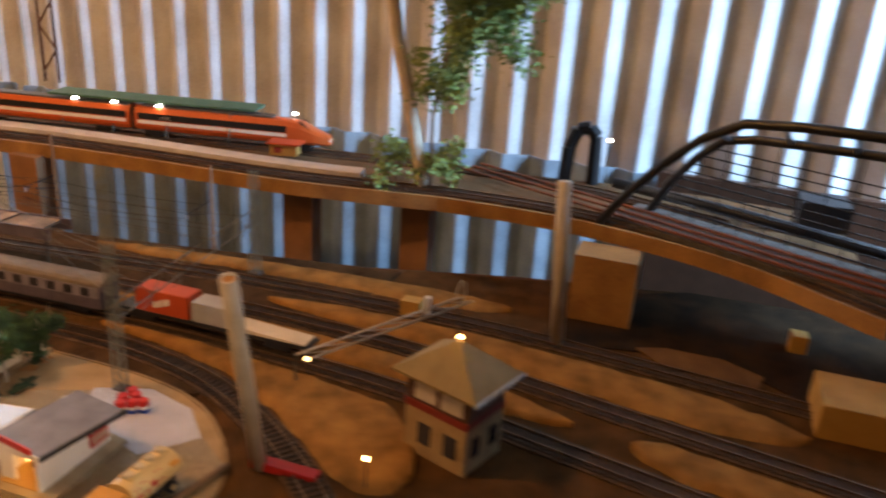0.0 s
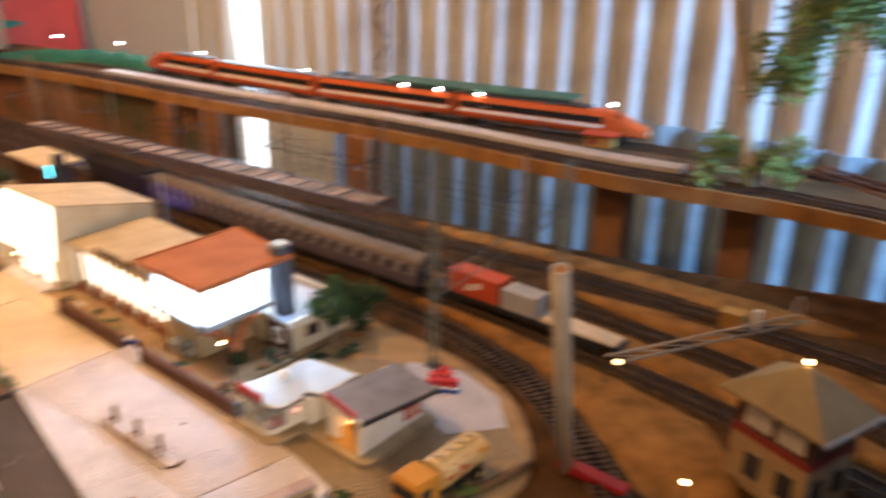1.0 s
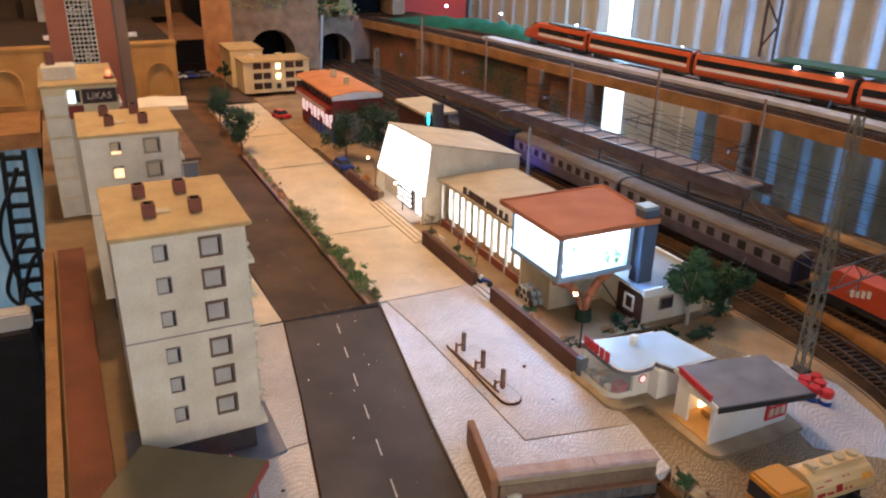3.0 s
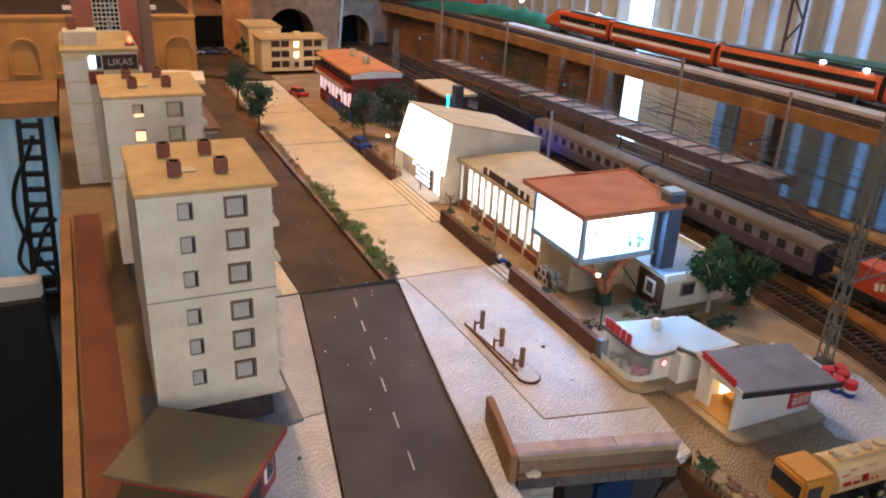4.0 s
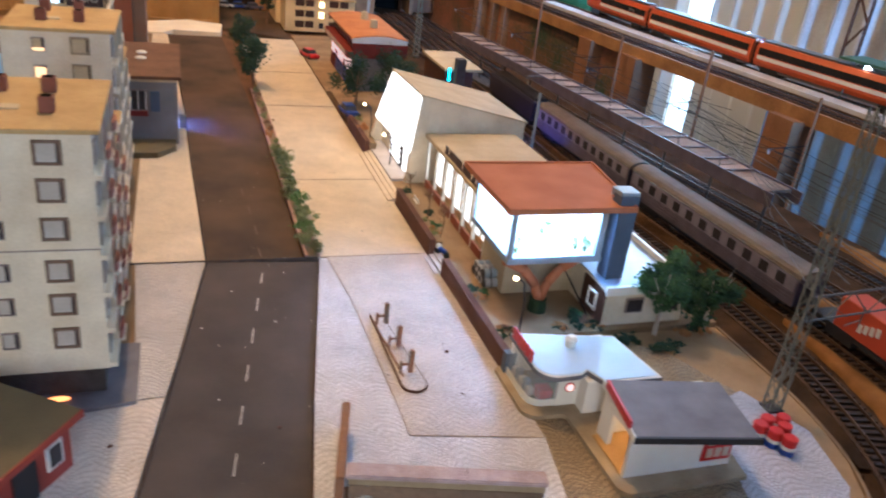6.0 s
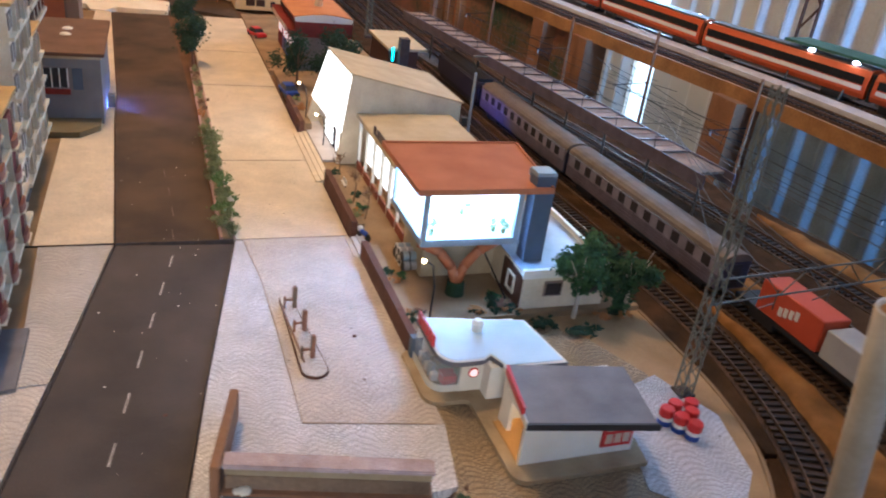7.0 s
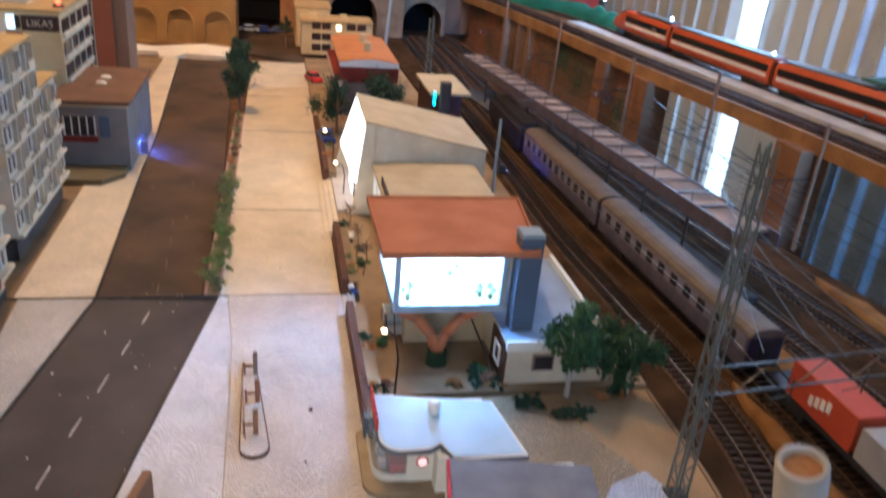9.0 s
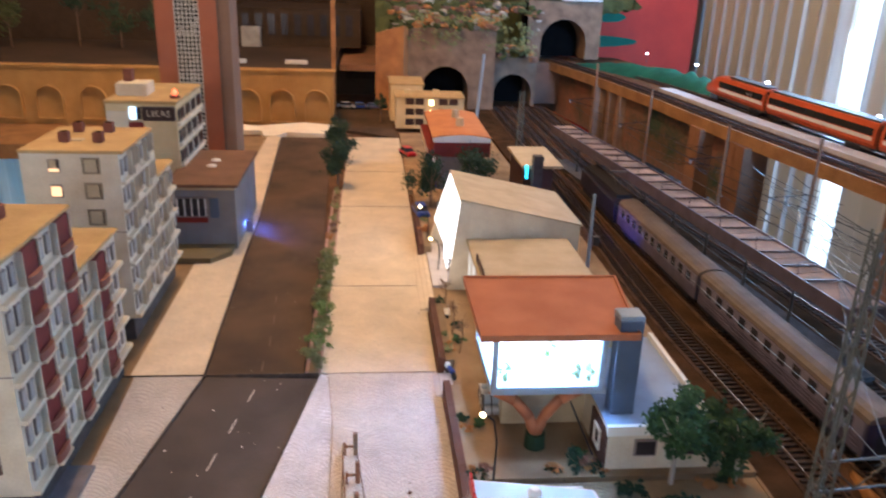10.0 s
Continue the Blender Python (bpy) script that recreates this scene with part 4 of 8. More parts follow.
# ---- silver coaches and container wagon ----
def coach(place, turn, length):
    t = thing("passenger_coach", place, turn, "silver-lilac passenger coach with small square windows", "train coach", "silver coaches")
    h = length / 2
    bm = B()
    prism(bm, [(-0.0165, -h), (0.0165, -h), (0.0165, h), (-0.0165, h)], 0.006, 0.0345)
    part("body", bm, "coach_silver", t, "silver ribbed body")
    bm = B()
    arc = [(0.0168 * math.cos(k * math.pi / 8), 0.0345 + 0.008 * math.sin(k * math.pi / 8)) for k in range(9)]
    a = [bm.verts.new((x, -h - 0.001, z)) for x, z in arc]
    b = [bm.verts.new((x, h + 0.001, z)) for x, z in arc]
    for i in range(8):
        bm.faces.new((a[i], a[i + 1], b[i + 1], b[i]))
    bm.faces.new(a)
    bm.faces.new(b[::-1])
    bm.faces.new((a[0], a[-1], b[-1], b[0]))
    part("roof", bm, "coach_roof", t, "dusty brown rounded roof", smooth=False)
    n = int((length - 0.03) / 0.0235) + 1
    for s in (-1, 1):
        x0, x1 = sorted((s * 0.0160, s * 0.01664))
        part("window_band", boxes((x0, x1, -h + 0.003, h - 0.003, 0.0196, 0.0335)), "coach_lilac", t, "pale window band")
    for k in range(n):
        y = -h + 0.022 + (length - 0.044) * k / (n - 1)
        for s in (-1, 1):
            x0, x1 = sorted((s * 0.0160, s * 0.0169))
            ob = part("window", boxes((x0, x1, y - 0.0056, y + 0.0056, 0.0213, 0.0314)), "window_dark", t)
            part("window_frame", boxes((sorted((s * 0.0163, s * 0.01678))[0], sorted((s * 0.0163, s * 0.01678))[1], y - 0.0062, y + 0.0062, 0.0207, 0.0320)), "coach_silver", ob)
    for s in (-1, 1):
        x0, x1 = sorted((s * 0.0163, s * 0.0168))
        part("rib_band", boxes((x0, x1, -h + 0.004, h - 0.004, 0.010, 0.0112), (x0, x1, -h + 0.004, h - 0.004, 0.0135, 0.0147), (x0, x1, -h + 0.004, h - 0.004, 0.017, 0.0182)), "coach_silver", t)
    part("underframe", boxes((-0.013, 0.013, -h + 0.01, h - 0.01, 0.001, 0.0065)), "coach_dark", t)
    for yy in (-h + 0.04, h - 0.04):
        part("bogie", boxes((-0.0125, 0.0125, yy - 0.018, yy + 0.018, -0.0035, 0.002)), "coach_dark", t)
    for s in (-1, 1):
        part("end_panel", boxes((-0.0150, 0.0150, s * h - 0.0006, s * h + 0.0006, 0.007, 0.0345)), "loco_violet", t, "dark violet end wall")
        part("end_door", boxes((-0.006, 0.006, s * h - 0.0014, s * h + 0.0014, 0.008, 0.032)), "coach_dark", t)
    return t


def trains():
    for a, b in (((0.432, -0.156), (0.4195, 0.128)), ((0.4190, 0.135), (0.4115, 0.400)),):
        d = Vector((b[0] - a[0], b[1] - a[1]))
        coach(((a[0] + b[0]) / 2, (a[1] + b[1]) / 2, 0.0078), math.degrees(math.atan2(-d.x, d.y)), d.length)
    t = thing("locomotive", (0.4105, 0.510, 0.0078), 0, "dark violet locomotive ahead of the silver coaches", "locomotive")
    part("body", one_box(-0.0155, 0.0155, -0.095, 0.095, 0.006, 0.036, 0.002), "loco_violet", t)
    part("roof", one_box(-0.012, 0.012, -0.088, 0.088, 0.036, 0.041, 0.0015), "coach_dark", t)
    for s in (-1, 1):
        part("cab_window", boxes((-0.011, 0.011, s * 0.0955 - 0.0008, s * 0.0955 + 0.0008, 0.022, 0.032)), "window_dark", t)
    part("underframe", boxes((-0.013, 0.013, -0.085, 0.085, -0.002, 0.006)), "coach_dark", t)
    bm = B()
    tube(bm, [(0, -0.05, 0.041), (0, -0.02, 0.056), (0, -0.05, 0.066)], 0.0009, 5)
    box(bm, -0.012, 0.012, -0.052, -0.048, 0.0655, 0.067)
    part("pantograph", bm, "metal_grey", t)
    t = thing("container_wagon", (0.4455, -0.250, 0.008), 0, "flat wagon with red and grey containers", "freight wagon")
    part("flatbed", boxes((-0.0135, 0.0135, -0.17, 0.085, 0.004, 0.0085)), "coach_dark", t)
    for yy in (-0.13, 0.05):
        part("bogie", boxes((-0.012, 0.012, yy - 0.016, yy + 0.016, -0.0035, 0.004)), "coach_dark", t)
    bm = one_box(-0.014, 0.014, -0.015, 0.058, 0.0085, 0.0375)
    bevelled(bm, 0.0008, 1)
    red = solid("container", bm, "container_red", "orange-red freight container with a white emblem", "container")
    red.matrix_basis = pose(0.4455, -0.250, 0.008, 0, 0, 0)
    bm = B()
    for k, (y, z) in enumerate(((0.012, 0.026), (0.018, 0.024), (0.024, 0.022), (0.030, 0.020))):
        box(bm, -0.0146, -0.0138, y - 0.002, y + 0.002, z - 0.004, z + 0.004)
    part("emblem", bm, "hst_white", red, "white and violet emblem")
    bm = one_box(-0.0135, 0.0135, -0.067, -0.019, 0.0085, 0.0335)
    bevelled(bm, 0.0008, 1)
    grey = solid("container", bm, "container_grey", "grey tarpaulin-covered freight load", "container")
    grey.matrix_basis = pose(0.4455, -0.250, 0.008, 0, 0, 0)
    bm = B()
    prism(bm, [(-0.0125, -0.165), (0.0125, -0.165), (0.0125, -0.072), (-0.0125, -0.072)], [0.0085] * 4, [0.010, 0.010, 0.014, 0.014])
    load = solid("sand_load", bm, "sheet_cream", "pale flat load on the wagon", "load")
    load.matrix_basis = pose(0.4455, -0.250, 0.008, 0, 0, 0)


trains()


# ---- apartment blocks ----
def apartment(place, label, depth, low_depth, red=True, frame_mat="win_brown", pane_mat="window_pale"):
    """Local: x to the street (front edge x=0), y from the gable back, z up."""
    t = thing("apartment_block", place, 0, label, "apartment block", "apartment blocks along the street")
    W, H, L = 0.0875, 0.1585, 0.108
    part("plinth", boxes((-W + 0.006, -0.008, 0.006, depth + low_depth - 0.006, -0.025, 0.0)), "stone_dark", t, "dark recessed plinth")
    part("wall", boxes((-W, -0.004, 0, depth, 0.0, H)), "plaster_white", t, "white plaster walls")
    part("low_wall", boxes((-W + 0.002, -0.005, depth, depth + low_depth, 0.0, L)), "plaster_white", t)
    part("roof", one_box(-W - 0.001, 0.0005, -0.001, depth + 0.001, H, H + 0.003, 0.0006), "roof_tan", t, "flat ochre roof")
    part("low_roof", one_box(-W + 0.001, -0.001, depth, depth + low_depth, L, L + 0.003, 0.0006), "roof_tan", t, "flat ochre roof")
    part("floor_joint", boxes((-W - 0.0003, -0.0037, -0.0004, 0.001, 0.0860, 0.0868)), "win_frame", t)
    # gable windows: a narrow and a square one on each floor
    zs = [0.0254, 0.0496, 0.0727, 0.1006, 0.1250, 0.1480]
    for i, z in enumerate(zs):
        for x, w, h, r in ((-0.0590, 0.0042, 0.0052, 0.0005), (-0.0275, 0.0060, 0.0058, 0.0015)):
            f = part("window", boxes((x - w - r, x + w + r, -0.0018, 0.0005, z - h - r, z - h), (x - w - r, x + w + r, -0.0018, 0.0005, z + h, z + h + r), (x - w - r, x - w, -0.0018, 0.0005, z - h, z + h), (x + w, x + w + r, -0.0018, 0.0005, z - h, z + h)), frame_mat if r > 0.001 else "win_frame", t)
            part("pane", boxes((x - w, x + w, -0.0004, 0.0004, z - h, z + h)), pane_mat, f)
            # dark strip painting the reveal's shadow onto the pane
            part("reveal_shadow", boxes((x + w * (0.78 if r > 0.001 else 0.55), x + w, -0.0009, 0.0003, z - h, z + h)), "window_dark", f)
    # street side: slabs, window strips and red recessed balconies
    for k in range(6):
        z0 = 0.002 + k * 0.0260
        for y0, y1, top in ((0.0, depth, H), (depth, depth + low_depth, L)):
            if z0 + 0.02 > top:
                continue
            part("floor_slab", boxes((-0.0042, 0.0004, y0 + 0.0005, y1 - 0.0005, z0 - 0.0016, z0 + 0.0016)), "plaster_white", t)
            n = 4 if y0 == 0 else 3
            for j in range(n):
                yc = y0 + (y1 - y0) * (j + 0.5) / n
                if j % 2:
                    r = part("balcony", boxes((-0.0045, -0.0012, yc - 0.0116, yc + 0.0116, z0 + 0.0017, z0 + 0.0243)), "balcony_red" if red else "window_tan", t, "dark red recessed balcony" if red else "tan glazed balcony")
                    for d in (-0.0124, 0.0124):
                        part("pier", boxes((-0.0042, 0.0001, yc + d - 0.0007, yc + d + 0.0007, z0 + 0.0017, z0 + 0.0243)), "plaster_white", t)
                    if red:
                        bm = B()
                        prism(bm, [(0.0002 + 0.0030 * math.cos(a), yc + 0.0112 * math.sin(a)) for a in np.linspace(-1.5708, 1.5708, 9)], z0 + 0.0004, z0 + 0.0066)
                        part("balcony_front", bm, "balcony_rim", r, "dull brick-red curved balcony front")
                        part("balcony_slab", boxes((0.0002, 0.0036, yc - 0.0102, yc + 0.0102, z0 - 0.0012, z0 + 0.0004)), "plaster_white", r)
                    else:
                        part("balcony_front", boxes((0.0002, 0.0012, yc - 0.009, yc + 0.009, z0 + 0.002, z0 + 0.0085)), "plaster_white", r)
                else:
                    for d in (-0.0058, 0.0058):
                        w = part("window", boxes((-0.0042, -0.0030, yc + d - 0.0036, yc + d + 0.0036, z0 + 0.0068, z0 + 0.0205)), "win_frame", t)
                        part("pane", boxes((-0.0034, -0.0026, yc + d - 0.0024, yc + d + 0.0024, z0 + 0.008, z0 + 0.0193)), "window_pale", w)
    # chimneys and roof hatch
    for x, y in ((-0.060, 0.034), (-0.030, 0.034), (-0.062, 0.078), (-0.034, 0.078)):
        c = part("chimney", one_box(x - 0.0042, x + 0.0042, y - 0.0042, y + 0.0042, H + 0.003, H + 0.0125, 0.0004), "chimney_brick", t, "squat brick chimney")
        part("chimney_mouth", boxes((x - 0.0026, x + 0.0026, y - 0.0026, y + 0.0026, H + 0.0122, H + 0.0129)), "hole_shade", c)
    part("roof_hatch", one_box(-0.060, -0.046, 0.036, 0.045, H + 0.003, H + 0.0042, 0.0003), "roof_beige", t)
    return t


apartment((-0.164, -0.192, 0.026), "white six-storey block with ochre flat roof and red balconies", 0.110, 0.098)
b2 = apartment((-0.170, 0.066, 0.029), "white apartment block with lit gable windows beside the street", 0.100, 0.075, False, "window_tan", "roof_beige")
part("lit_window", boxes((-0.0632, -0.0548, -0.0024, -0.0014, 0.1205, 0.1290)), "glow_dim", b2, "warm lit window")
part("lit_window", boxes((-0.0632, -0.0548, -0.0024, -0.0014, 0.1430, 0.1452)), "glow_dim", b2, "dim warm window")


def ramp_house():
    """Dark slab and red shed with an olive roof in front of the first block."""
    bm = B()
    prism(bm, [(-0.262, -0.212), (-0.177, -0.204), (-0.153, -0.200), (-0.153, -0.129), (-0.262, -0.129)], 0.0014, 0.0042)
    solid("dark_slab", bm, "roof_grey", "dark grey slab in front of the white block", "slab")
    bm = B()
    bmesh.ops.create_icosphere(bm, subdivisions=2, radius=1.0, matrix=Matrix.Translation((-0.2000, -0.196, 0.0075)) @ Matrix.Diagonal((0.0075, 0.002, 0.0018, 1)))
    solid("ground_lamp", bm, "glow_ember", "small orange lamp under the block's edge", "lamp")
    t = thing("shed", (-0.2345, -0.2535, 0.0012), -35, "dark red shed with a sloping olive roof", "shed")
    bm = B()
    prism(bm, [(-0.038, -0.026), (0.040, -0.026), (0.040, 0.027), (-0.038, 0.027)], 0.0, [0.031, 0.031, 0.036, 0.036])
    part("wall", bm, "shed_red", t, "dark red walls")
    bm = B()
    prism(bm, [(-0.0455, -0.0325), (0.0435, -0.0325), (0.0455, 0.0325), (-0.0445, 0.0325)], [0.0315, 0.0315, 0.0370, 0.0370], [0.0335, 0.0335, 0.0390, 0.0390])
    part("roof", bm, "roof_olive", t, "olive felt roof")
    bm = B()
    prism(bm, [(0.0436, -0.0325), (0.0448, -0.0325), (0.0468, 0.0325), (0.0456, 0.0325)], [0.0290, 0.0290, 0.0345, 0.0345], [0.0338, 0.0338, 0.0393, 0.0393])
    part("fascia", bm, "fascia_red", t, "dull red fascia")
    part("door", boxes((0.040, 0.0412, -0.016, 0.000, 0.0, 0.027)), "metal_black", t, "dark door opening")
    w = part("window", boxes((0.040, 0.0412, 0.008, 0.020, 0.010, 0.027)), "hst_white", t)
    part("pane", boxes((0.0412, 0.0418, 0.010, 0.018, 0.012, 0.025)), "window_dark", w)
    part("annex_wall", boxes((-0.030, 0.036, -0.066, -0.026, 0.0, 0.016)), "shed_red", t)
    bm = B()
    prism(bm, [(-0.036, -0.072), (0.041, -0.072), (0.041, -0.0262), (-0.036, -0.0262)], [0.0150, 0.0150, 0.0215, 0.0215], [0.0168, 0.0168, 0.0233, 0.0233])
    part("annex_roof", bm, "roof_olive", t, "lower olive felt roof")
    bm = B()
    prism(bm, [(0.0412, -0.072), (0.0424, -0.072), (0.0424, -0.0262), (0.0412, -0.0262)], [0.0130, 0.0130, 0.0195, 0.0195], [0.0172, 0.0172, 0.0237, 0.0237])
    part("fascia", bm, "fascia_red", t, "dull red fascia")


ramp_house()


def grey_house():
    t = thing("flat_house", (-0.1225, 0.330, 0.001), 0, "grey flat-roofed house with a brown roof and barred window", "house")
    W, D, H = 0.083, 0.178, 0.078
    part("wall", boxes((-W, 0, 0, D, 0, H)), "house_grey", t, "grey walls")
    part("eaves_board", boxes((-W - 0.001, 0.001, -0.001, D + 0.001, H, H + 0.004)), "roof_beige", t)
    part("roof", one_box(-W - 0.004, 0.005, -0.006, D + 0.004, H + 0.004, H + 0.008, 0.0008), "roof_brown", t, "brown felt roof")
    for y in (0.087, 0.119):
        bm = B()
        ball(bm, (-0.043, y, H + 0.008), 0.007, 0.4, 2)
        part("roof_dome", bm, "plastic_white", t, "white roof dome", smooth=True)
    w = part("window", boxes((-0.072, -0.034, -0.002, 0.001, 0.043, 0.069)), "win_frame", t)
    part("pane", boxes((-0.0705, -0.0355, -0.0026, -0.002, 0.0448, 0.0672)), "window_dark", w)
    for k in range(5):
        part("bar", boxes((-0.0700 + k * 0.0085 - 0.0007, -0.0700 + k * 0.0085 + 0.0007, -0.0034, -0.0026, 0.0448, 0.0672)), "plastic_white", w)
    part("sill", boxes((-0.072, -0.034, -0.004, 0.0, 0.0365, 0.043)), "balcony_red", t, "dark red panel")
    part("shutter", boxes((-0.031, -0.020, -0.002, 0.0, 0.042, 0.067)), "slate_blue", t)
    bm = B()
    prism(bm, [(-0.09, -0.052), (-0.024, -0.052), (-0.003, -0.026), (-0.003, -0.0002), (-0.09, -0.0002)], 0.0, 0.007)
    part("porch", bm, "roof_olive", t, "olive porch slab")
    lamp = thing("blue_lamp", (-0.1160, 0.400, 0.0012), 0, "small hooded blue lamp low at the house's corner", "lamp")
    bm = B()
    ball(bm, (0, 0, 0.010), 0.0007)
    part("bulb", bm, "glow_blue_bright", lamp, "glowing blue bulb")
    # hood is added on the camera's side so the bulb stays hidden
    part("hood", boxes((-0.0050, 0.0040, -0.0046, -0.0036, 0.0, 0.0160), (-0.0050, 0.0040, -0.0036, 0.0050, 0.0152, 0.0160)), "house_grey", lamp, "added grey hood hiding the bulb from the camera")


grey_house()


def text_mesh(body, size, depth, material, m, parent, label=""):
    cu = bpy.data.curves.new("lettering", "FONT")
    cu.body, cu.size, cu.extrude, cu.align_x, cu.align_y = body, size, depth, "CENTER", "CENTER"
    tmp = bpy.data.objects.new("lettering", cu)
    scene.collection.objects.link(tmp)
    me = bpy.data.meshes.new_from_object(tmp.evaluated_get(bpy.context.evaluated_depsgraph_get()))
    bpy.data.objects.remove(tmp)
    me.materials.clear()
    me.materials.append(M[material])
    ob = new("lettering", me)
    ob.parent = parent
    ob.matrix_basis = m
    if label:
        tagged(ob, label)
    return ob


def store():
    t = thing("department_store", (-0.203, 0.405, 0.0), 0, "cream store with a dark lettered roof sign and red beacon", "store")
    W, D, H = 0.088, 0.150, 0.171
    part("wall", boxes((-W, -0.0, 0, D, 0, H)), "plaster_cream", t, "cream walls")
    part("roof", one_box(-W - 0.002, 0.002, -0.002, D + 0.002, H, H + 0.004, 0.0008), "roof_tan", t)
    for k in range(6):
        z = 0.012 + k * 0.027
        part("window_band", boxes((-0.001, 0.0015, 0.006, D - 0.006, z, z + 0.016)), "window_dark", t, "dark window band")
        part("band_sill", boxes((0.0, 0.0045, 0.003, D - 0.003, z - 0.005, z)), "plaster_white", t)
        for y in (0.040, 0.075, 0.110):
            part("mullion", boxes((0.0, 0.0025, y - 0.001, y + 0.001, z, z + 0.016)), "plaster_white", t)
        part("panel", boxes((-W + 0.001, -0.060, -0.0022, 0.001, z - 0.010, z + 0.0145)), "plaster_white", t, "pale square facade panel")
        part("panel", boxes((-0.042, -0.002, -0.0012, 0.001, z - 0.010, z + 0.0145)), "plaster_cream", t)
    part("stair_strip", boxes((-0.060, -0.042, -0.0016, 0.001, 0.004, 0.150)), "roof_beige", t, "tan stairwell strip")
    sign = part("sign", boxes((-0.042, -0.001, -0.004, 0.0, 0.150, 0.168)), "sign_dark", t, "dark sign board")
    text_mesh("LIKAS", 0.0118, 0.0004, "letter", pose(-0.0215, -0.0046, 0.159, 90, 0, 0), sign, "pale letters")
    part("stair_window", boxes((-0.058, -0.050, -0.003, 0.0, 0.152, 0.167)), "glow_day", t, "lit stairwell window")
    part("stair_window", boxes((-0.0492, -0.044, -0.003, 0.0, 0.152, 0.167)), "window_dark", t, "dim stairwell window")
    part("door_panel", boxes((-0.060, -0.042, -0.003, 0.0, 0.132, 0.148)), "balcony_red", t, "dark red panel below the window")
    part("roof_house", one_box(-0.084, -0.044, 0.035, 0.075, H + 0.004, H + 0.020, 0.0006), "plaster_white", t, "pale roof house")
    part("chimney", boxes((-0.078, -0.067, 0.055, 0.068, H + 0.020, H + 0.036)), "chimney_brick", t)
    bm = B()
    rod(bm, (-0.006, 0.026, H + 0.004), (-0.006, 0.026, H + 0.007), 0.0065, 0.0065, 12)
    part("beacon_base", bm, "chimney_brick", t)
    bm = B()
    ball(bm, (-0.006, 0.026, H + 0.0115), 0.0032, 1.4, 2)
    part("beacon", bm, "glow_red", t, "glowing red beacon")

store()


def tower():
    t = thing("tower_block", (-0.227, 0.62, 0.0), 0, "tall rust-red tower with a pierced white lattice strip", "tower")
    part("core", boxes((-0.040, 0.046, 0.0, 0.07, 0.0, 0.62)), "tower_red", t, "rust-red core")
    part("pilaster", boxes((0.018, 0.046, -0.005, 0.0, 0.0, 0.62)), "tower_red", t)
    part("side_strip", boxes((0.046, 0.063, -0.002, 0.066, 0.0, 0.62)), "tower_side", t, "dull brown side strip")
    part("side_fillet", boxes((0.0445, 0.0475, -0.0065, -0.005, 0.0, 0.62)), "win_brown", t)
    part("edge_fin", boxes((-0.046, -0.018, -0.006, 0.0, 0.0, 0.62)), "tower_red", t)
    part("lattice_backing", boxes((-0.018, 0.018, -0.0022, 0.0, 0.0, 0.62)), "hole_shade", t)
    bm = B()
    rng = random.Random(4)
    for k in range(96):
        z = k * 0.0064
        box(bm, -0.018, 0.018, -0.0052, -0.0022, z, z + 0.0013)
    for k in range(7):
        x = -0.0174 + k * 0.0058
        box(bm, x - 0.0006, x + 0.0006, -0.0056, -0.0022, 0.0, 0.62)
    for k in range(120):
        x, z = -0.0174 + rng.randrange(6) * 0.0058, rng.randrange(95) * 0.0064
        if rng.random() < 0.5:
            box(bm, x, x + 0.0058, -0.0048, -0.0022, z + 0.0028, z + 0.0040)
        else:
            box(bm, x + 0.0023, x + 0.0034, -0.0048, -0.0022, z, z + 0.0064)
    part("lattice", bm, "paper", t, "cream pierced lattice")

tower()


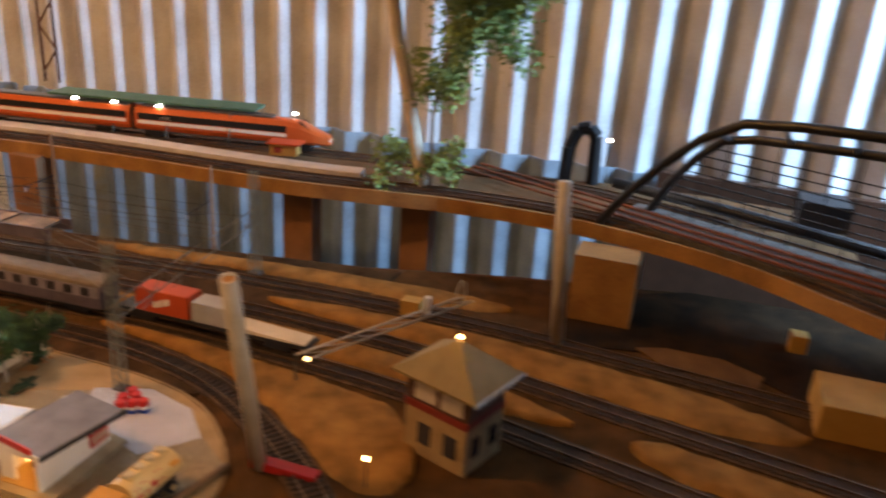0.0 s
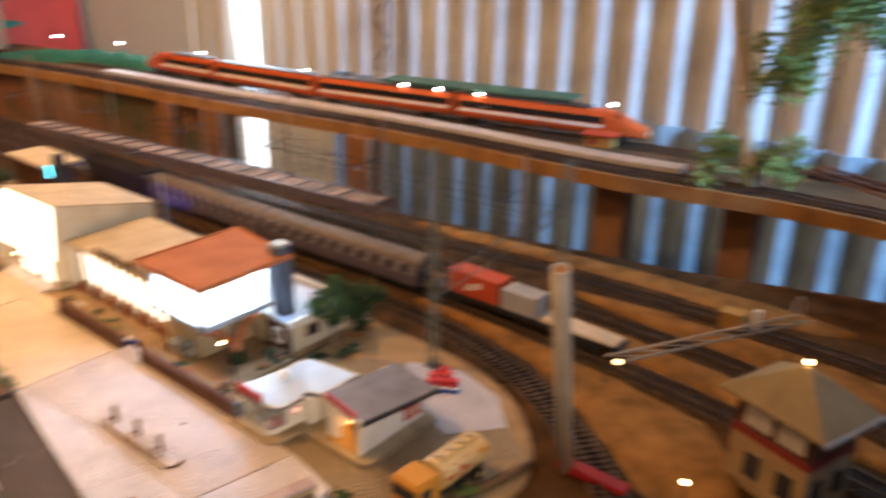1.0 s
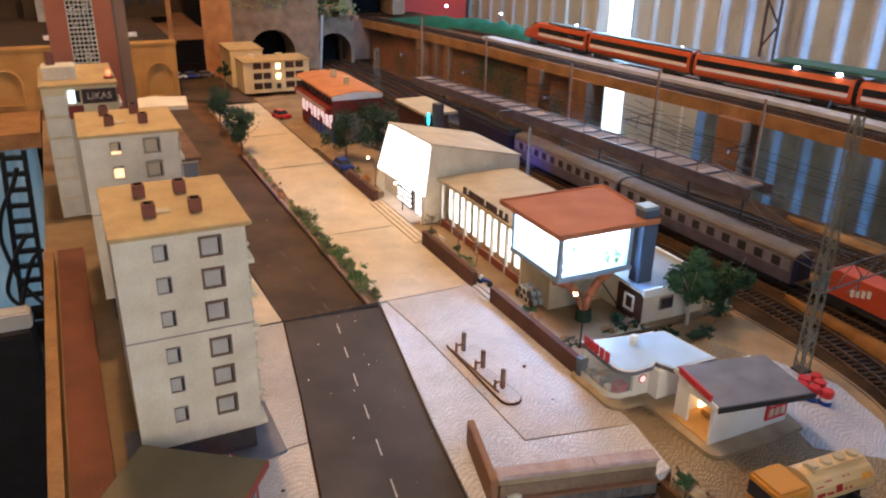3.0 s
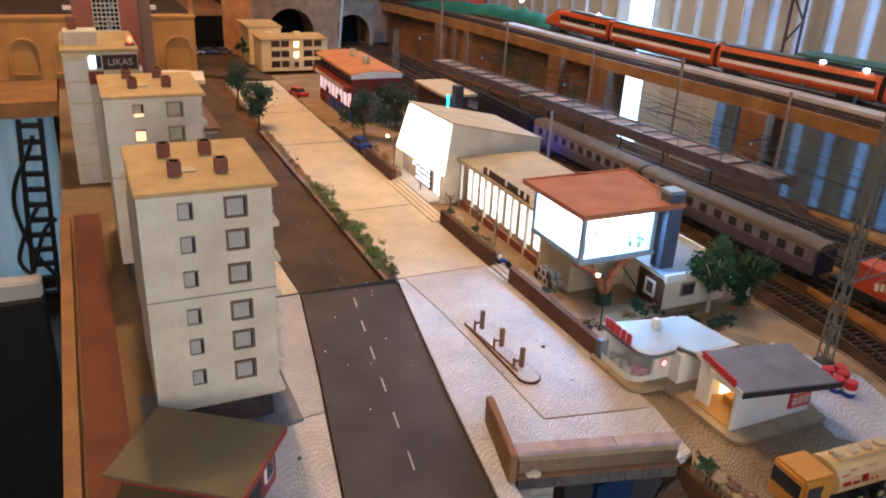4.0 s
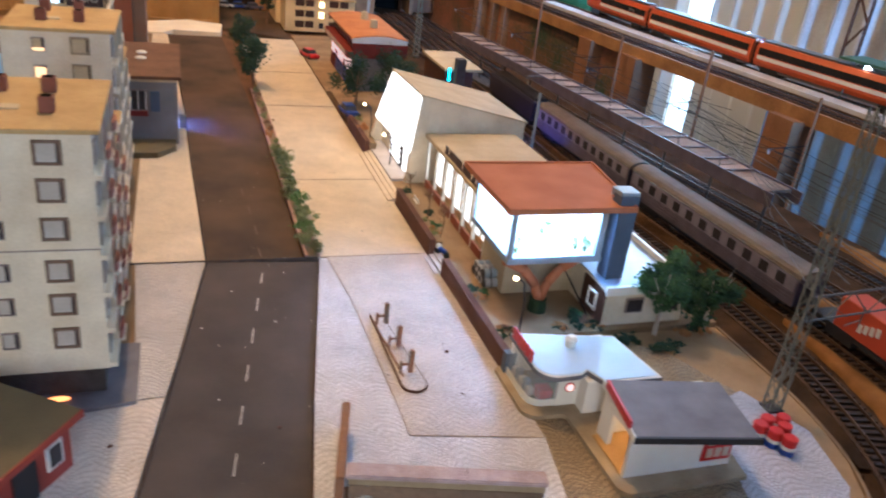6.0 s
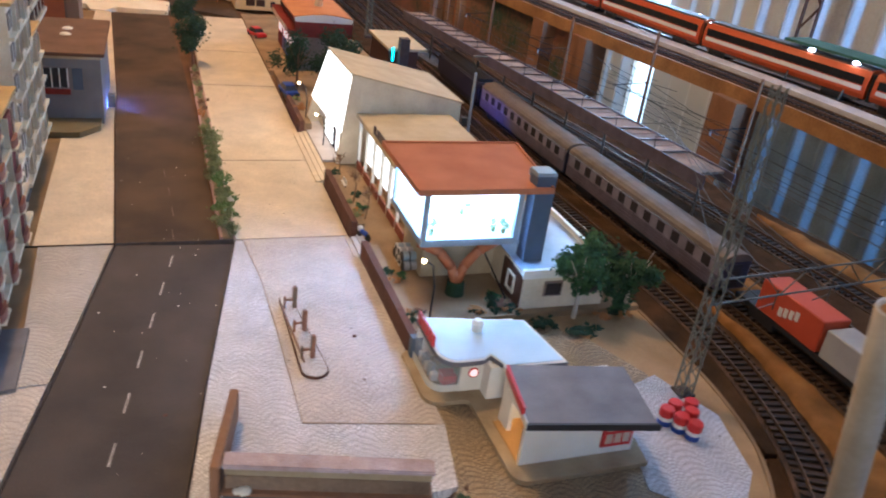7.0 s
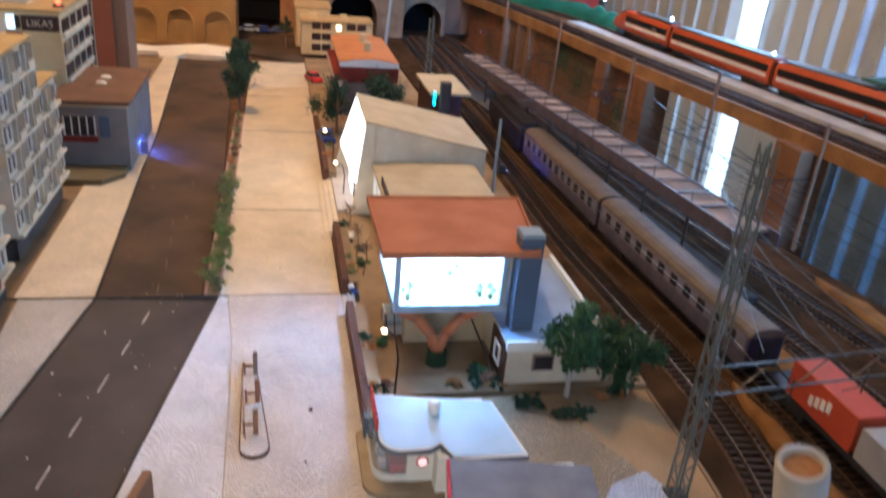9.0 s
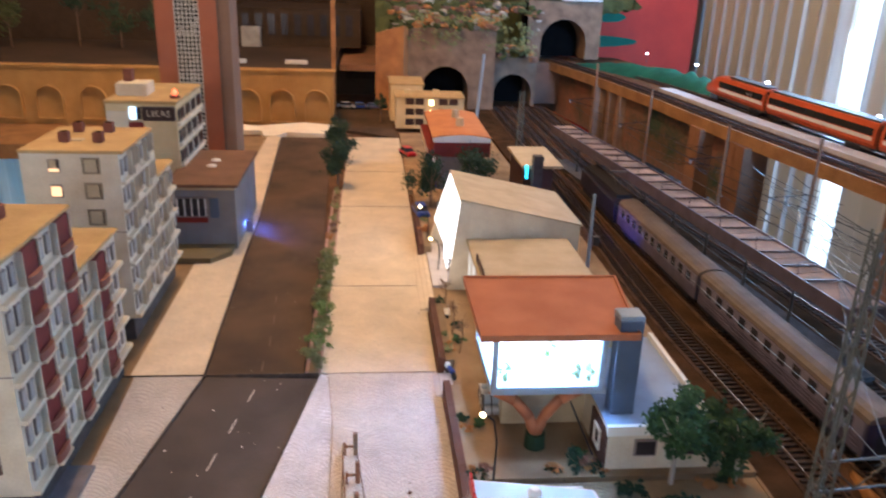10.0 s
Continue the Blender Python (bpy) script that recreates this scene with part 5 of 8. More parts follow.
# ---- showroom with V-shaped support ----
def showroom():
    t = thing("glass_restaurant", (0, 0, 0.004), 0, "raised glass-walled building with a flat red roof, brightly lit", "building")
    roof = [(0.124, -0.137), (0.240, -0.137), (0.254, -0.026), (0.124, -0.026)]
    bm = B()
    prism(bm, roof, 0.1010, 0.1040)
    r = part("roof", bm, "roof_red", t, "flat rust-red roof")
    for a, b in zip(roof, roof[1:] + roof[:1]):
        bm = B()
        d = (Vector(b) - Vector(a)).normalized() * 0.0015
        n = Vector((-d.y, d.x))
        prism(bm, [(a[0] - n.x * 0.2, a[1] - n.y * 0.2), (b[0] - n.x * 0.2, b[1] - n.y * 0.2), (b[0] + n.x, b[1] + n.y), (a[0] + n.x, a[1] + n.y)], 0.1005, 0.1055)
        part("roof_rim", bm, "roof_red", r)
    part("floor_slab", boxes((0.136, 0.2245, -0.122, -0.030, 0.0480, 0.0520)), "frame_grey", t)
    part("back_wall", boxes((0.138, 0.2225, -0.033, -0.030, 0.052, 0.1010), (0.2195, 0.2225, -0.119, -0.033, 0.052, 0.1010)), "plastic_white", t)
    part("front_pane", boxes((0.1402, 0.2178, -0.1204, -0.1198, 0.0538, 0.0996)), "glass", t, "clear glass front").visible_shadow = False
    part("side_pane", boxes((0.1366, 0.1372, -0.1175, -0.036, 0.0538, 0.0996)), "glass", t, "clear glass side").visible_shadow = False
    part("light_panel", boxes((0.1405, 0.2190, -0.1165, -0.0335, 0.1000, 0.1006)), "glow_cool", t, "cold white ceiling light")
    part("shop_floor", boxes((0.1400, 0.2195, -0.1190, -0.033, 0.0520, 0.0526)), "plastic_white", t)
    for x, y, h in ((0.149, -0.108, 0.015), (0.206, -0.106, 0.011), (0.2135, -0.110, 0.014), (0.190, -0.070, 0.016)):
        bm = B()
        rod(bm, (x, y, 0.0526), (x, y, 0.0575), 0.0018, 0.0024, 8)
        crown(bm, (x, y, 0.0526 + h * 0.7), h * 0.36, 60, 0.0017, random.Random(int(x * 1e4)), 1.0)
        part("pot_plant", bm, "leaf_plant", t, "small green pot plant")
    for x, y in ((0.168, -0.100), (0.184, -0.094), (0.160, -0.066), (0.200, -0.088)):
        bm = boxes((x - 0.005, x + 0.005, y - 0.003, y + 0.003, 0.0588, 0.0596))
        rod(bm, (x, y, 0.0526), (x, y, 0.0588), 0.0006, 0.0006, 6)
        part("table", bm, "frame_grey", t)
    for x0, x1, y0, y1 in ((0.1362, 0.1402, -0.1215, -0.1175), (0.2178, 0.2225, -0.1215, -0.1175), (0.1362, 0.1395, -0.036, -0.032)):
        part("window_post", boxes((x0, x1, y0, y1, 0.052, 0.1010)), "frame_grey", t)
    part("window_rail", boxes((0.1402, 0.2178, -0.1215, -0.1190, 0.052, 0.0538)), "frame_grey", t)
    part("window_rail", boxes((0.1402, 0.2178, -0.1215, -0.1190, 0.0996, 0.1010)), "frame_grey", t)
    part("side_rail", boxes((0.1362, 0.1385, -0.1175, -0.036, 0.052, 0.0538)), "frame_grey", t)
    part("side_rail", boxes((0.1362, 0.1385, -0.1175, -0.036, 0.0996, 0.1010)), "frame_grey", t)
    part("lower_wall", boxes((0.152, 0.222, -0.086, -0.030, 0.0, 0.048)), "roof_beige", t, "beige ground floor wall")
    part("vent", boxes((0.176, 0.184, -0.090, -0.0865, 0.040, 0.046)), "window_dark", t)
    bm = B()
    rod(bm, (0.1735, -0.1175, 0.0), (0.1735, -0.1175, 0.012), 0.0085, 0.0075, 12)
    part("support_base", bm, "leaf_dark", t, "dark green base")
    for s in (-1, 1):
        bm = B()
        pts = [(0.1735, -0.1175, 0.010), (0.1735 + s * 0.006, -0.1165, 0.026), (0.1735 + s * 0.018, -0.115, 0.040), (0.1735 + s * 0.036, -0.113, 0.048)]
        for a, b in zip(pts, pts[1:]):
            rod(bm, a, b, 0.0046, 0.0042, 8)
        part("support_arm", bm, "roof_red", t, "rust-red curved arm", smooth=True)
    ch = part("chimney", one_box(0.2265, 0.2440, -0.131, -0.116, 0.030, 0.112, 0.0005), "slate_blue", t, "slate-blue chimney slab")
    part("chimney_cap", one_box(0.2270, 0.2450, -0.129, -0.112, 0.1075, 0.1150, 0.0006), "frame_grey", ch)
    # annex
    part("annex_wall", boxes((0.2200, 0.300, -0.150, -0.004, 0.0, 0.034)), "plaster_white", t, "white annex walls")
    part("annex_parapet", boxes((0.2185, 0.302, -0.152, -0.1485, 0.030, 0.038), (0.2985, 0.302, -0.1485, -0.004, 0.030, 0.040)), "plastic_white", t)
    part("annex_roof", boxes((0.2200, 0.2985, -0.1485, -0.004, 0.034, 0.0352)), "annex_blue", t, "pale flat roof")
    pan = part("wood_panel", boxes((0.2183, 0.2200, -0.150, -0.112, 0.001, 0.032)), "brown_panel", t, "dark brown panel")
    part("panel_frame", boxes((0.2168, 0.2183, -0.139, -0.124, 0.009, 0.011), (0.2168, 0.2183, -0.139, -0.124, 0.024, 0.026), (0.2168, 0.2183, -0.139, -0.137, 0.011, 0.024), (0.2168, 0.2183, -0.126, -0.124, 0.011, 0.024)), "plastic_white", pan, "white window frame")
    for x in (0.249, 0.285):
        w = part("annex_window", boxes((x - 0.0085, x + 0.0085, -0.1516, -0.150, 0.012, 0.026)), "win_frame", t)
        part("pane", boxes((x - 0.007, x + 0.007, -0.1522, -0.1516, 0.0135, 0.0245)), "window_dark", w)


showroom()


def museum():
    t = thing("long_pavilion", (0, 0, 0.004), 0, "low cream pavilion with white columns and lit windows", "building")
    part("wall", boxes((0.168, 0.262, -0.024, 0.1865, 0.0, 0.058)), "plaster_cream", t, "cream walls")
    part("roof", one_box(0.153, 0.268, -0.0245, 0.1872, 0.058, 0.0625, 0.0006), "roof_beige", t, "flat beige roof")
    for k in range(7):
        y = -0.022 + k * 0.0335
        part("column", boxes((0.1555, 0.1585, y - 0.0018, y + 0.0018, 0.0, 0.058)), "plastic_white", t)
        if k < 6:
            p = part("window", boxes((0.1662, 0.1680, y + 0.0040, y + 0.0300, 0.008, 0.053)), "plastic_white", t)
            part("pane", boxes((0.1655, 0.1662, y + 0.0052, y + 0.0288, 0.0095, 0.0515)), "glow_screen", p, "lit window pane")
            part("balustrade", boxes((0.1545, 0.1560, y + 0.003, y + 0.030, 0.0, 0.0095)), "railing_rust", t, "rust-red railing panel")
    rng = random.Random(7)
    y = 0.010
    while y < 0.115:
        w = 0.0035 + 0.004 * rng.random()
        part("sign_bar", boxes((0.1548, 0.1562, y, y + w, 0.0635, 0.0715)), "sign_dark", t)
        y += w + (0.0022 if rng.random() > 0.2 else 0.007)
    part("sign_rail", boxes((0.1550, 0.1560, 0.008, 0.118, 0.0622, 0.0645)), "sign_dark", t)


museum()


def cinema():
    t = thing("cinema", (0, 0, 0.004), 0, "cream cinema with a sloping roof and a glowing white front", "building")
    out = [(0.156, 0.1935), (0.286, 0.2035), (0.286, 0.338), (0.156, 0.338)]
    bm = B()
    prism(bm, out, 0.0, [0.1025, 0.072, 0.070, 0.096])
    part("wall", bm, "plaster_white", t, "cream rendered walls")
    bm = B()
    prism(bm, [(0.1440, 0.1870), (0.2880, 0.2010), (0.2880, 0.3430), (0.1485, 0.3440)], [0.1062, 0.0722, 0.0702, 0.0987], [0.1082, 0.0742, 0.0722, 0.1007])
    part("roof", bm, "roof_beige", t, "sloping grey-beige roof")
    for foot, head, y, z in ((0.1330, 0.1455, 0.1880, 0.1060), (0.1225, 0.1500, 0.3382, 0.0985)):
        bm = B()
        rim = [(foot, 0.0), (0.1565, 0.0), (0.1565, z - 0.004), (head, z)]
        for yy in (y, y + 0.0052):
            bm.faces.new([bm.verts.new((px, yy, pz)) for px, pz in rim])
        bm.verts.ensure_lookup_table()
        for k in range(4):
            bm.faces.new([bm.verts[q] for q in (k, (k + 1) % 4, 4 + (k + 1) % 4, 4 + k)])
        bmesh.ops.recalc_face_normals(bm, faces=bm.faces[:])
        part("side_wall", bm, "plaster_white", t, "cream side wall leaning back from its foot")
    bm = B()
    v = [bm.verts.new(p) for p in ((0.1352, 0.1900, 0.0375), (0.1300, 0.3420, 0.0355), (0.1487, 0.3420, 0.0965), (0.1436, 0.1900, 0.1035))]
    w = [bm.verts.new((p.co.x + 0.004, p.co.y, p.co.z)) for p in v]
    bm.faces.new(v)
    bm.faces.new(w[::-1])
    for i in range(4):
        bm.faces.new((v[i], v[(i + 1) % 4], w[(i + 1) % 4], w[i]))
    part("screen", bm, "glow_screen", t, "glowing white front screen")
    part("entrance", boxes((0.1405, 0.156, 0.1935, 0.338, 0.0, 0.0372)), "plaster_white", t, "pale entrance wall below the screen")
    d = part("door", boxes((0.1385, 0.1405, 0.236, 0.284, 0.003, 0.0330)), "window_dark", t, "dark entrance with lit slats")
    for k in range(4):
        part("door_pane", boxes((0.1376, 0.1385, 0.2375, 0.2825, 0.0065 + k * 0.0070, 0.0098 + k * 0.0070)), "glow_screen", d)
    part("door_pane", boxes((0.1396, 0.1405, 0.205, 0.226, 0.004, 0.031)), "glow_screen", t, "lit white doorway")
    for yy in (0.2040, 0.2155, 0.2265):
        part("door_frame", boxes((0.1388, 0.1396, yy - 0.0009, yy + 0.0009, 0.003, 0.032)), "house_grey", t)
    part("terrace", boxes((0.118, 0.1404, 0.194, 0.3376, 0.0, 0.0028)), "platform_grey", t)


cinema()


def restaurant():
    t = thing("restaurant", (0, 0, 0.002), 0, "long house with an orange arched roof and lit shop front", "building")
    x0, x1, y0, y1 = 0.150, 0.236, 0.612, 0.815
    part("wall", boxes((x0 + 0.006, x1 - 0.004, y0, y1, 0.0, 0.084)), "brown_panel", t, "dark walls")
    part("end_wall", boxes((x0 + 0.006, x1 - 0.004, y0 - 0.0015, y0 - 0.0005, 0.0, 0.061)), "house_grey", t, "grey end wall")
    bm = B()
    n = 8
    arc = [((x0 - 0.004) + (x1 - x0 + 0.008) * k / n, 0.086 + 0.0055 * math.sin(math.pi * k / n)) for k in range(n + 1)]
    lo = [bm.verts.new((x, y, z)) for y in (y0 - 0.012, y1 + 0.006) for x, z in arc]
    hi = [bm.verts.new((x, y, z + 0.003)) for y in (y0 - 0.012, y1 + 0.006) for x, z in arc]
    m = n + 1
    for i in range(n):
        bm.faces.new((hi[i], hi[i + 1], hi[m + i + 1], hi[m + i]))
        bm.faces.new((lo[i + 1], lo[i], lo[m + i], lo[m + i + 1]))
        bm.faces.new((lo[i], lo[i + 1], hi[i + 1], hi[i]))
        bm.faces.new((lo[m + i + 1], lo[m + i], hi[m + i], hi[m + i + 1]))
    bm.faces.new((lo[0], hi[0], hi[m], lo[m]))
    bm.faces.new((lo[n], lo[m + n], hi[m + n], hi[n]))
    part("roof", bm, "roof_orange", t, "orange arched roof")
    bm = B()
    face = [(x0 - 0.003, 0.0810), (x1 + 0.003, 0.0810)] + [(x, z + 0.0012) for x, z in arc[::-1]]
    fr = [bm.verts.new((x, y0 - 0.0145, z)) for x, z in face]
    bk = [bm.verts.new((x, y0 - 0.0125, z)) for x, z in face]
    bm.faces.new(fr)
    bm.faces.new(bk[::-1])
    for i in range(len(face)):
        k = (i + 1) % len(face)
        bm.faces.new((fr[i], fr[k], bk[k], bk[i]))
    part("gable", bm, "gable_white", t, "white curved gable")
    part("awning", boxes((x0 - 0.010, x1 + 0.004, y0 - 0.009, y1, 0.056, 0.066), (x0 - 0.002, x1 + 0.004, y0 - 0.013, y0 - 0.009, 0.062, 0.0800)), "balcony_red", t, "dark red fascia")
    rng = random.Random(3)
    y = y0 + 0.01
    while y < y1 - 0.02:
        w = 0.006 + 0.006 * rng.random()
        part("sign_bar", boxes((x0 - 0.0112, x0 - 0.010, y, y + w, 0.0575, 0.0645)), "letter", t, "pale sign bar")
        y += w + 0.004
    for k in range(8):
        y = y0 + 0.008 + k * 0.0245
        w = part("window", boxes((x0 + 0.004, x0 + 0.006, y, y + 0.021, 0.022, 0.056)), "balcony_red", t)
        for q, (u, v) in enumerate(((0.0022, 0.0098), (0.0112, 0.0188))):
            part("pane", boxes((x0 + 0.0033, x0 + 0.004, y + u, y + v, 0.0245 + 0.010 * ((k + q) % 3 == 0), 0.0535)), "glow_pink", w, "lit shop window")
        part("panel", boxes((x0 + 0.003, x0 + 0.006, y, y + 0.021, 0.0, 0.020)), "plastic_blue" if k < 6 else "balcony_red", t)
    for k in range(9):
        y = y0 + 0.006 + k * 0.0215
        u = part("upper_window", boxes((x0 + 0.0045, x0 + 0.0062, y, y + 0.0150, 0.069, 0.080)), "win_brown", t)
        part("pane", boxes((x0 + 0.0038, x0 + 0.0046, y + 0.0016, y + 0.0134, 0.0705, 0.0785)), "window_dark", u)
    w = part("window", boxes((0.205, 0.222, y0 - 0.0035, y0 - 0.0015, 0.018, 0.042)), "hst_white", t)
    part("pane", boxes((0.208, 0.219, y0 - 0.0045, y0 - 0.0035, 0.021, 0.039)), "window_pale", w)
    for y in (0.665, 0.74):
        bm = B()
        rod(bm, (0.196, y, 0.095), (0.196, y, 0.108), 0.007, 0.006)
        part("roof_vent", bm, "roof_beige", t)


restaurant()


def far_block():
    t = thing("apartment_block", (0, 0, 0.0), 0, "yellow three-storey block with open balconies at the street's end", "apartment block")
    x0, x1, y0, y1, H = 0.103, 0.255, 1.10, 1.19, 0.069
    part("wall", boxes((x0, x1, y0 + 0.004, y1, 0, H)), "plaster_cream", t, "yellow plaster walls")
    part("wall_wing", boxes((x0 - 0.010, x0 + 0.065, y1, y1 + 0.12, 0, H + 0.014)), "plaster_cream", t)
    part("roof", boxes((x0 - 0.002, x1 + 0.002, y0, y1 + 0.002, H, H + 0.003)), "roof_tan", t)
    part("wing_roof", boxes((x0 - 0.013, x0 + 0.068, y1 - 0.002, y1 + 0.122, H + 0.014, H + 0.018)), "roof_tan", t)
    for k in range(3):
        z = 0.002 + k * 0.0225
        for a, b in ((x0 + 0.022, x0 + 0.062), (x0 + 0.096, x0 + 0.138)):
            # flat brown panel puts the recess's shade into colour
            bal = part("balcony", boxes((a, b, y0 + 0.0035, y0 + 0.005, z + 0.002, z + 0.021)), "brown_panel", t, "dark brown panel standing for a shaded balcony recess")
            part("balcony_front", boxes((a - 0.001, b + 0.001, y0 - 0.004, y0 + 0.004, z, z + 0.002), (a - 0.001, b + 0.001, y0 - 0.004, y0 - 0.003, z + 0.002, z + 0.008)), "plaster_cream", bal)
            part("balcony_divider", boxes(((a + b) / 2 - 0.001, (a + b) / 2 + 0.001, y0 - 0.003, y0 + 0.0035, z + 0.002, z + 0.022)), "plaster_cream", bal)
        w = part("window", boxes((x0 + 0.074, x0 + 0.084, y0 + 0.0025, y0 + 0.004, z + 0.006, z + 0.018)), "glow_warm" if k in (1, 2) else "window_dark", t, "warm lit stair window" if k in (1, 2) else "")
    for x in (x0 + 0.02, x0 + 0.085):
        part("chimney", boxes((x, x + 0.014, y0 + 0.04, y0 + 0.054, H + 0.003, H + 0.012)), "plaster_cream", t)


far_block()


def kiosk():
    t = thing("platform_building", (0.276, 0.500, 0.003), 0, "low flat-roofed building with a brown chimney and cyan sign", "building")
    part("wall", boxes((0.0, 0.046, 0.0, 0.11, 0.0, 0.066)), "brown_panel", t, "dark brown walls")
    part("roof", boxes((-0.004, 0.058, -0.010, 0.12, 0.066, 0.070)), "roof_beige", t, "beige flat roof")
    part("chimney", boxes((0.010, 0.024, -0.026, -0.011, -0.003, 0.088)), "stone_dark", t)
    part("sign", boxes((0.0015, 0.004, -0.0135, -0.0105, 0.052, 0.072)), "glow_cyan", t, "cyan glowing sign")


kiosk()


# ---- petrol station ----
def arc_pts(cx, cy, r, a0, a1, n=8):
    return [(cx + r * math.cos(radians(a0 + (a1 - a0) * k / n)), cy + r * math.sin(radians(a0 + (a1 - a0) * k / n))) for k in range(n + 1)]


def petrol_station():
    t = thing("petrol_station", (0, 0, 0.001), 0, "small white petrol station with pale roof and grey garage", "petrol station")
    base = arc_pts(0.115, -0.248, 0.012, 180, 270) + arc_pts(0.130, -0.264, 0.004, 90, 0) + arc_pts(0.144, -0.333, 0.010, 180, 270) + [(0.2285, -0.342), (0.238, -0.288), (0.200, -0.20), (0.108, -0.196), (0.103, -0.20)]
    bm = B()
    prism(bm, base, 0.0, 0.0035)
    part("base_slab", bm, "base_stone", t, "worn tan pavement slab")
    # glazed shop with a rounded corner
    roof = arc_pts(0.1255, -0.2440, 0.0140, 180, 270) + [(0.142, -0.2575), (0.149, -0.2530), (0.156, -0.269), (0.201, -0.269), (0.192, -0.2130), (0.1115, -0.1985)]
    bm = B()
    prism(bm, roof, 0.0300, 0.0335)
    r = part("shop_roof", bm, "roof_grey", t, "dark roof edge")
    bm = B()
    prism(bm, [(0.150 + (x - 0.150) * 0.992, -0.232 + (y + 0.232) * 0.99) for x, y in roof], 0.0335, 0.0341)
    part("roof_rim", bm, "gable_white", r, "white rim")
    c = Vector((0.150, -0.232))
    bm = B()
    prism(bm, [(c.x + (x - c.x) * 0.945, c.y + (y - c.y) * 0.93) for x, y in roof], 0.0341, 0.0345)
    part("roof_sheet", bm, "roof_pale", r, "pale blue-white roof sheet")
    for k, w in enumerate((0.006, 0.006, 0.005, 0.005, 0.005)):
        y = -0.204 - k * 0.0074
        part("sign_bar", boxes((0.1105, 0.1120, y - w, y, 0.0345, 0.0435)), "plastic_red", t, "red sign bar on the roof edge")
    bm = B()
    rod(bm, (0.150, -0.222, 0.0342), (0.150, -0.222, 0.0405), 0.0040, 0.0040, 10)
    rod(bm, (0.150, -0.222, 0.0405), (0.150, -0.222, 0.0435), 0.0050, 0.0030, 10)
    part("roof_vent", bm, "plastic_white", t, "white roof vent")
    part("shop_wall", boxes((0.146, 0.190, -0.262, -0.258, 0.0035, 0.030), (0.146, 0.149, -0.258, -0.249, 0.0035, 0.030), (0.187, 0.190, -0.258, -0.208, 0.0035, 0.030), (0.1295, 0.146, -0.2505, -0.2475, 0.0035, 0.030)), "plastic_white", t, "white wall")
    part("back_wall", boxes((0.112, 0.187, -0.2055, -0.2035, 0.0035, 0.030)), "plastic_white", t)
    bm = B()
    inner = arc_pts(0.121, -0.238, 0.011, 180, 270)
    outer = arc_pts(0.121, -0.238, 0.0116, 180, 270)
    prism(bm, [(0.1094, -0.204), (0.1094, -0.238)] + outer + [(0.1295, -0.2496), (0.1295, -0.249)] + inner[::-1] + [(0.110, -0.204)], 0.009, 0.030)
    part("shop_glass", bm, "glass", t, "curved shop glass")
    bm = B()
    prism(bm, [(0.1092, -0.204), (0.1092, -0.238)] + outer + [(0.1295, -0.2498), (0.1295, -0.2485)] + inner[::-1] + [(0.1105, -0.204)], 0.0035, 0.009)
    part("glass_sill", bm, "plastic_white", t)
    for k in range(5):
        part("display", boxes((0.114, 0.119, -0.236 + k * 0.0065, -0.232 + k * 0.0065, 0.0035, 0.0095 + 0.003 * (k % 2))), "frame_grey" if k % 2 else "hst_white", t)
    part("counter", boxes((0.120, 0.130, -0.244, -0.234, 0.0035, 0.012)), "plastic_red", t, "red counter")
    # round window and door
    bm = B()
    rod(bm, (0.139, -0.2512, 0.019), (0.139, -0.2500, 0.019), 0.0040, 0.0040, 16)
    rw = part("round_window", bm, "plastic_red", t, "red rim of the round window")
    bm = B()
    rod(bm, (0.139, -0.2516, 0.019), (0.139, -0.2511, 0.019), 0.0030, 0.0030, 16)
    part("pane", bm, "glow_pink", rw, "lit round pane")
    # garage
    for rows in ((0.142, 0.223, -0.3285, -0.3255), (0.220, 0.223, -0.3255, -0.286), (0.147, 0.223, -0.286, -0.283), (0.147, 0.150, -0.297, -0.286)):
        part("garage_wall", boxes((*rows, 0.0035, 0.0390)), "plastic_white", t, "white garage wall")
    part("garage_door_lintel", boxes((0.143, 0.146, -0.3255, -0.297, 0.0340, 0.0389)), "plastic_white", t)
    # the door glows by itself to stand for lamplight on it
    part("back_door", boxes((0.170, 0.180, -0.2875, -0.2862, 0.0035, 0.027)), "glow_warm", t, "yellow inner door, glowing to stand for lamplight")
    part("garage_floor", boxes((0.142, 0.220, -0.3255, -0.286, 0.0035, 0.0042)), "stone_tan", t, "tan workshop floor")
    bm = B()
    ball(bm, (0.175, -0.300, 0.034), 0.0022, 1, 2)
    part("garage_lamp", bm, "glow_lamp", t, "warm garage lamp")
    part("work_bench", boxes((0.165, 0.185, -0.320, -0.295, 0.0035, 0.010)), "stone_tan", t)
    outline = [(0.139, -0.3345), (0.2210, -0.3495), (0.2310, -0.2905), (0.149, -0.2755)]
    bm = B()
    prism(bm, outline, 0.0390, 0.0420)
    g = part("garage_roof", bm, "roof_grey", t, "grey felt garage roof")
    bm = B()
    prism(bm, [(0.1375, -0.3362), (0.2222, -0.3515), (0.2210, -0.3495), (0.139, -0.3345)], 0.0380, 0.0426)
    part("roof_edge", bm, "coach_dark", g, "dark roof edge")
    bm = B()
    prism(bm, [(0.1378, -0.3345), (0.139, -0.3345), (0.149, -0.2755), (0.1478, -0.2755)], 0.0380, 0.0426)
    part("roof_edge", bm, "plastic_white", g, "white roof edge")
    bm = B()
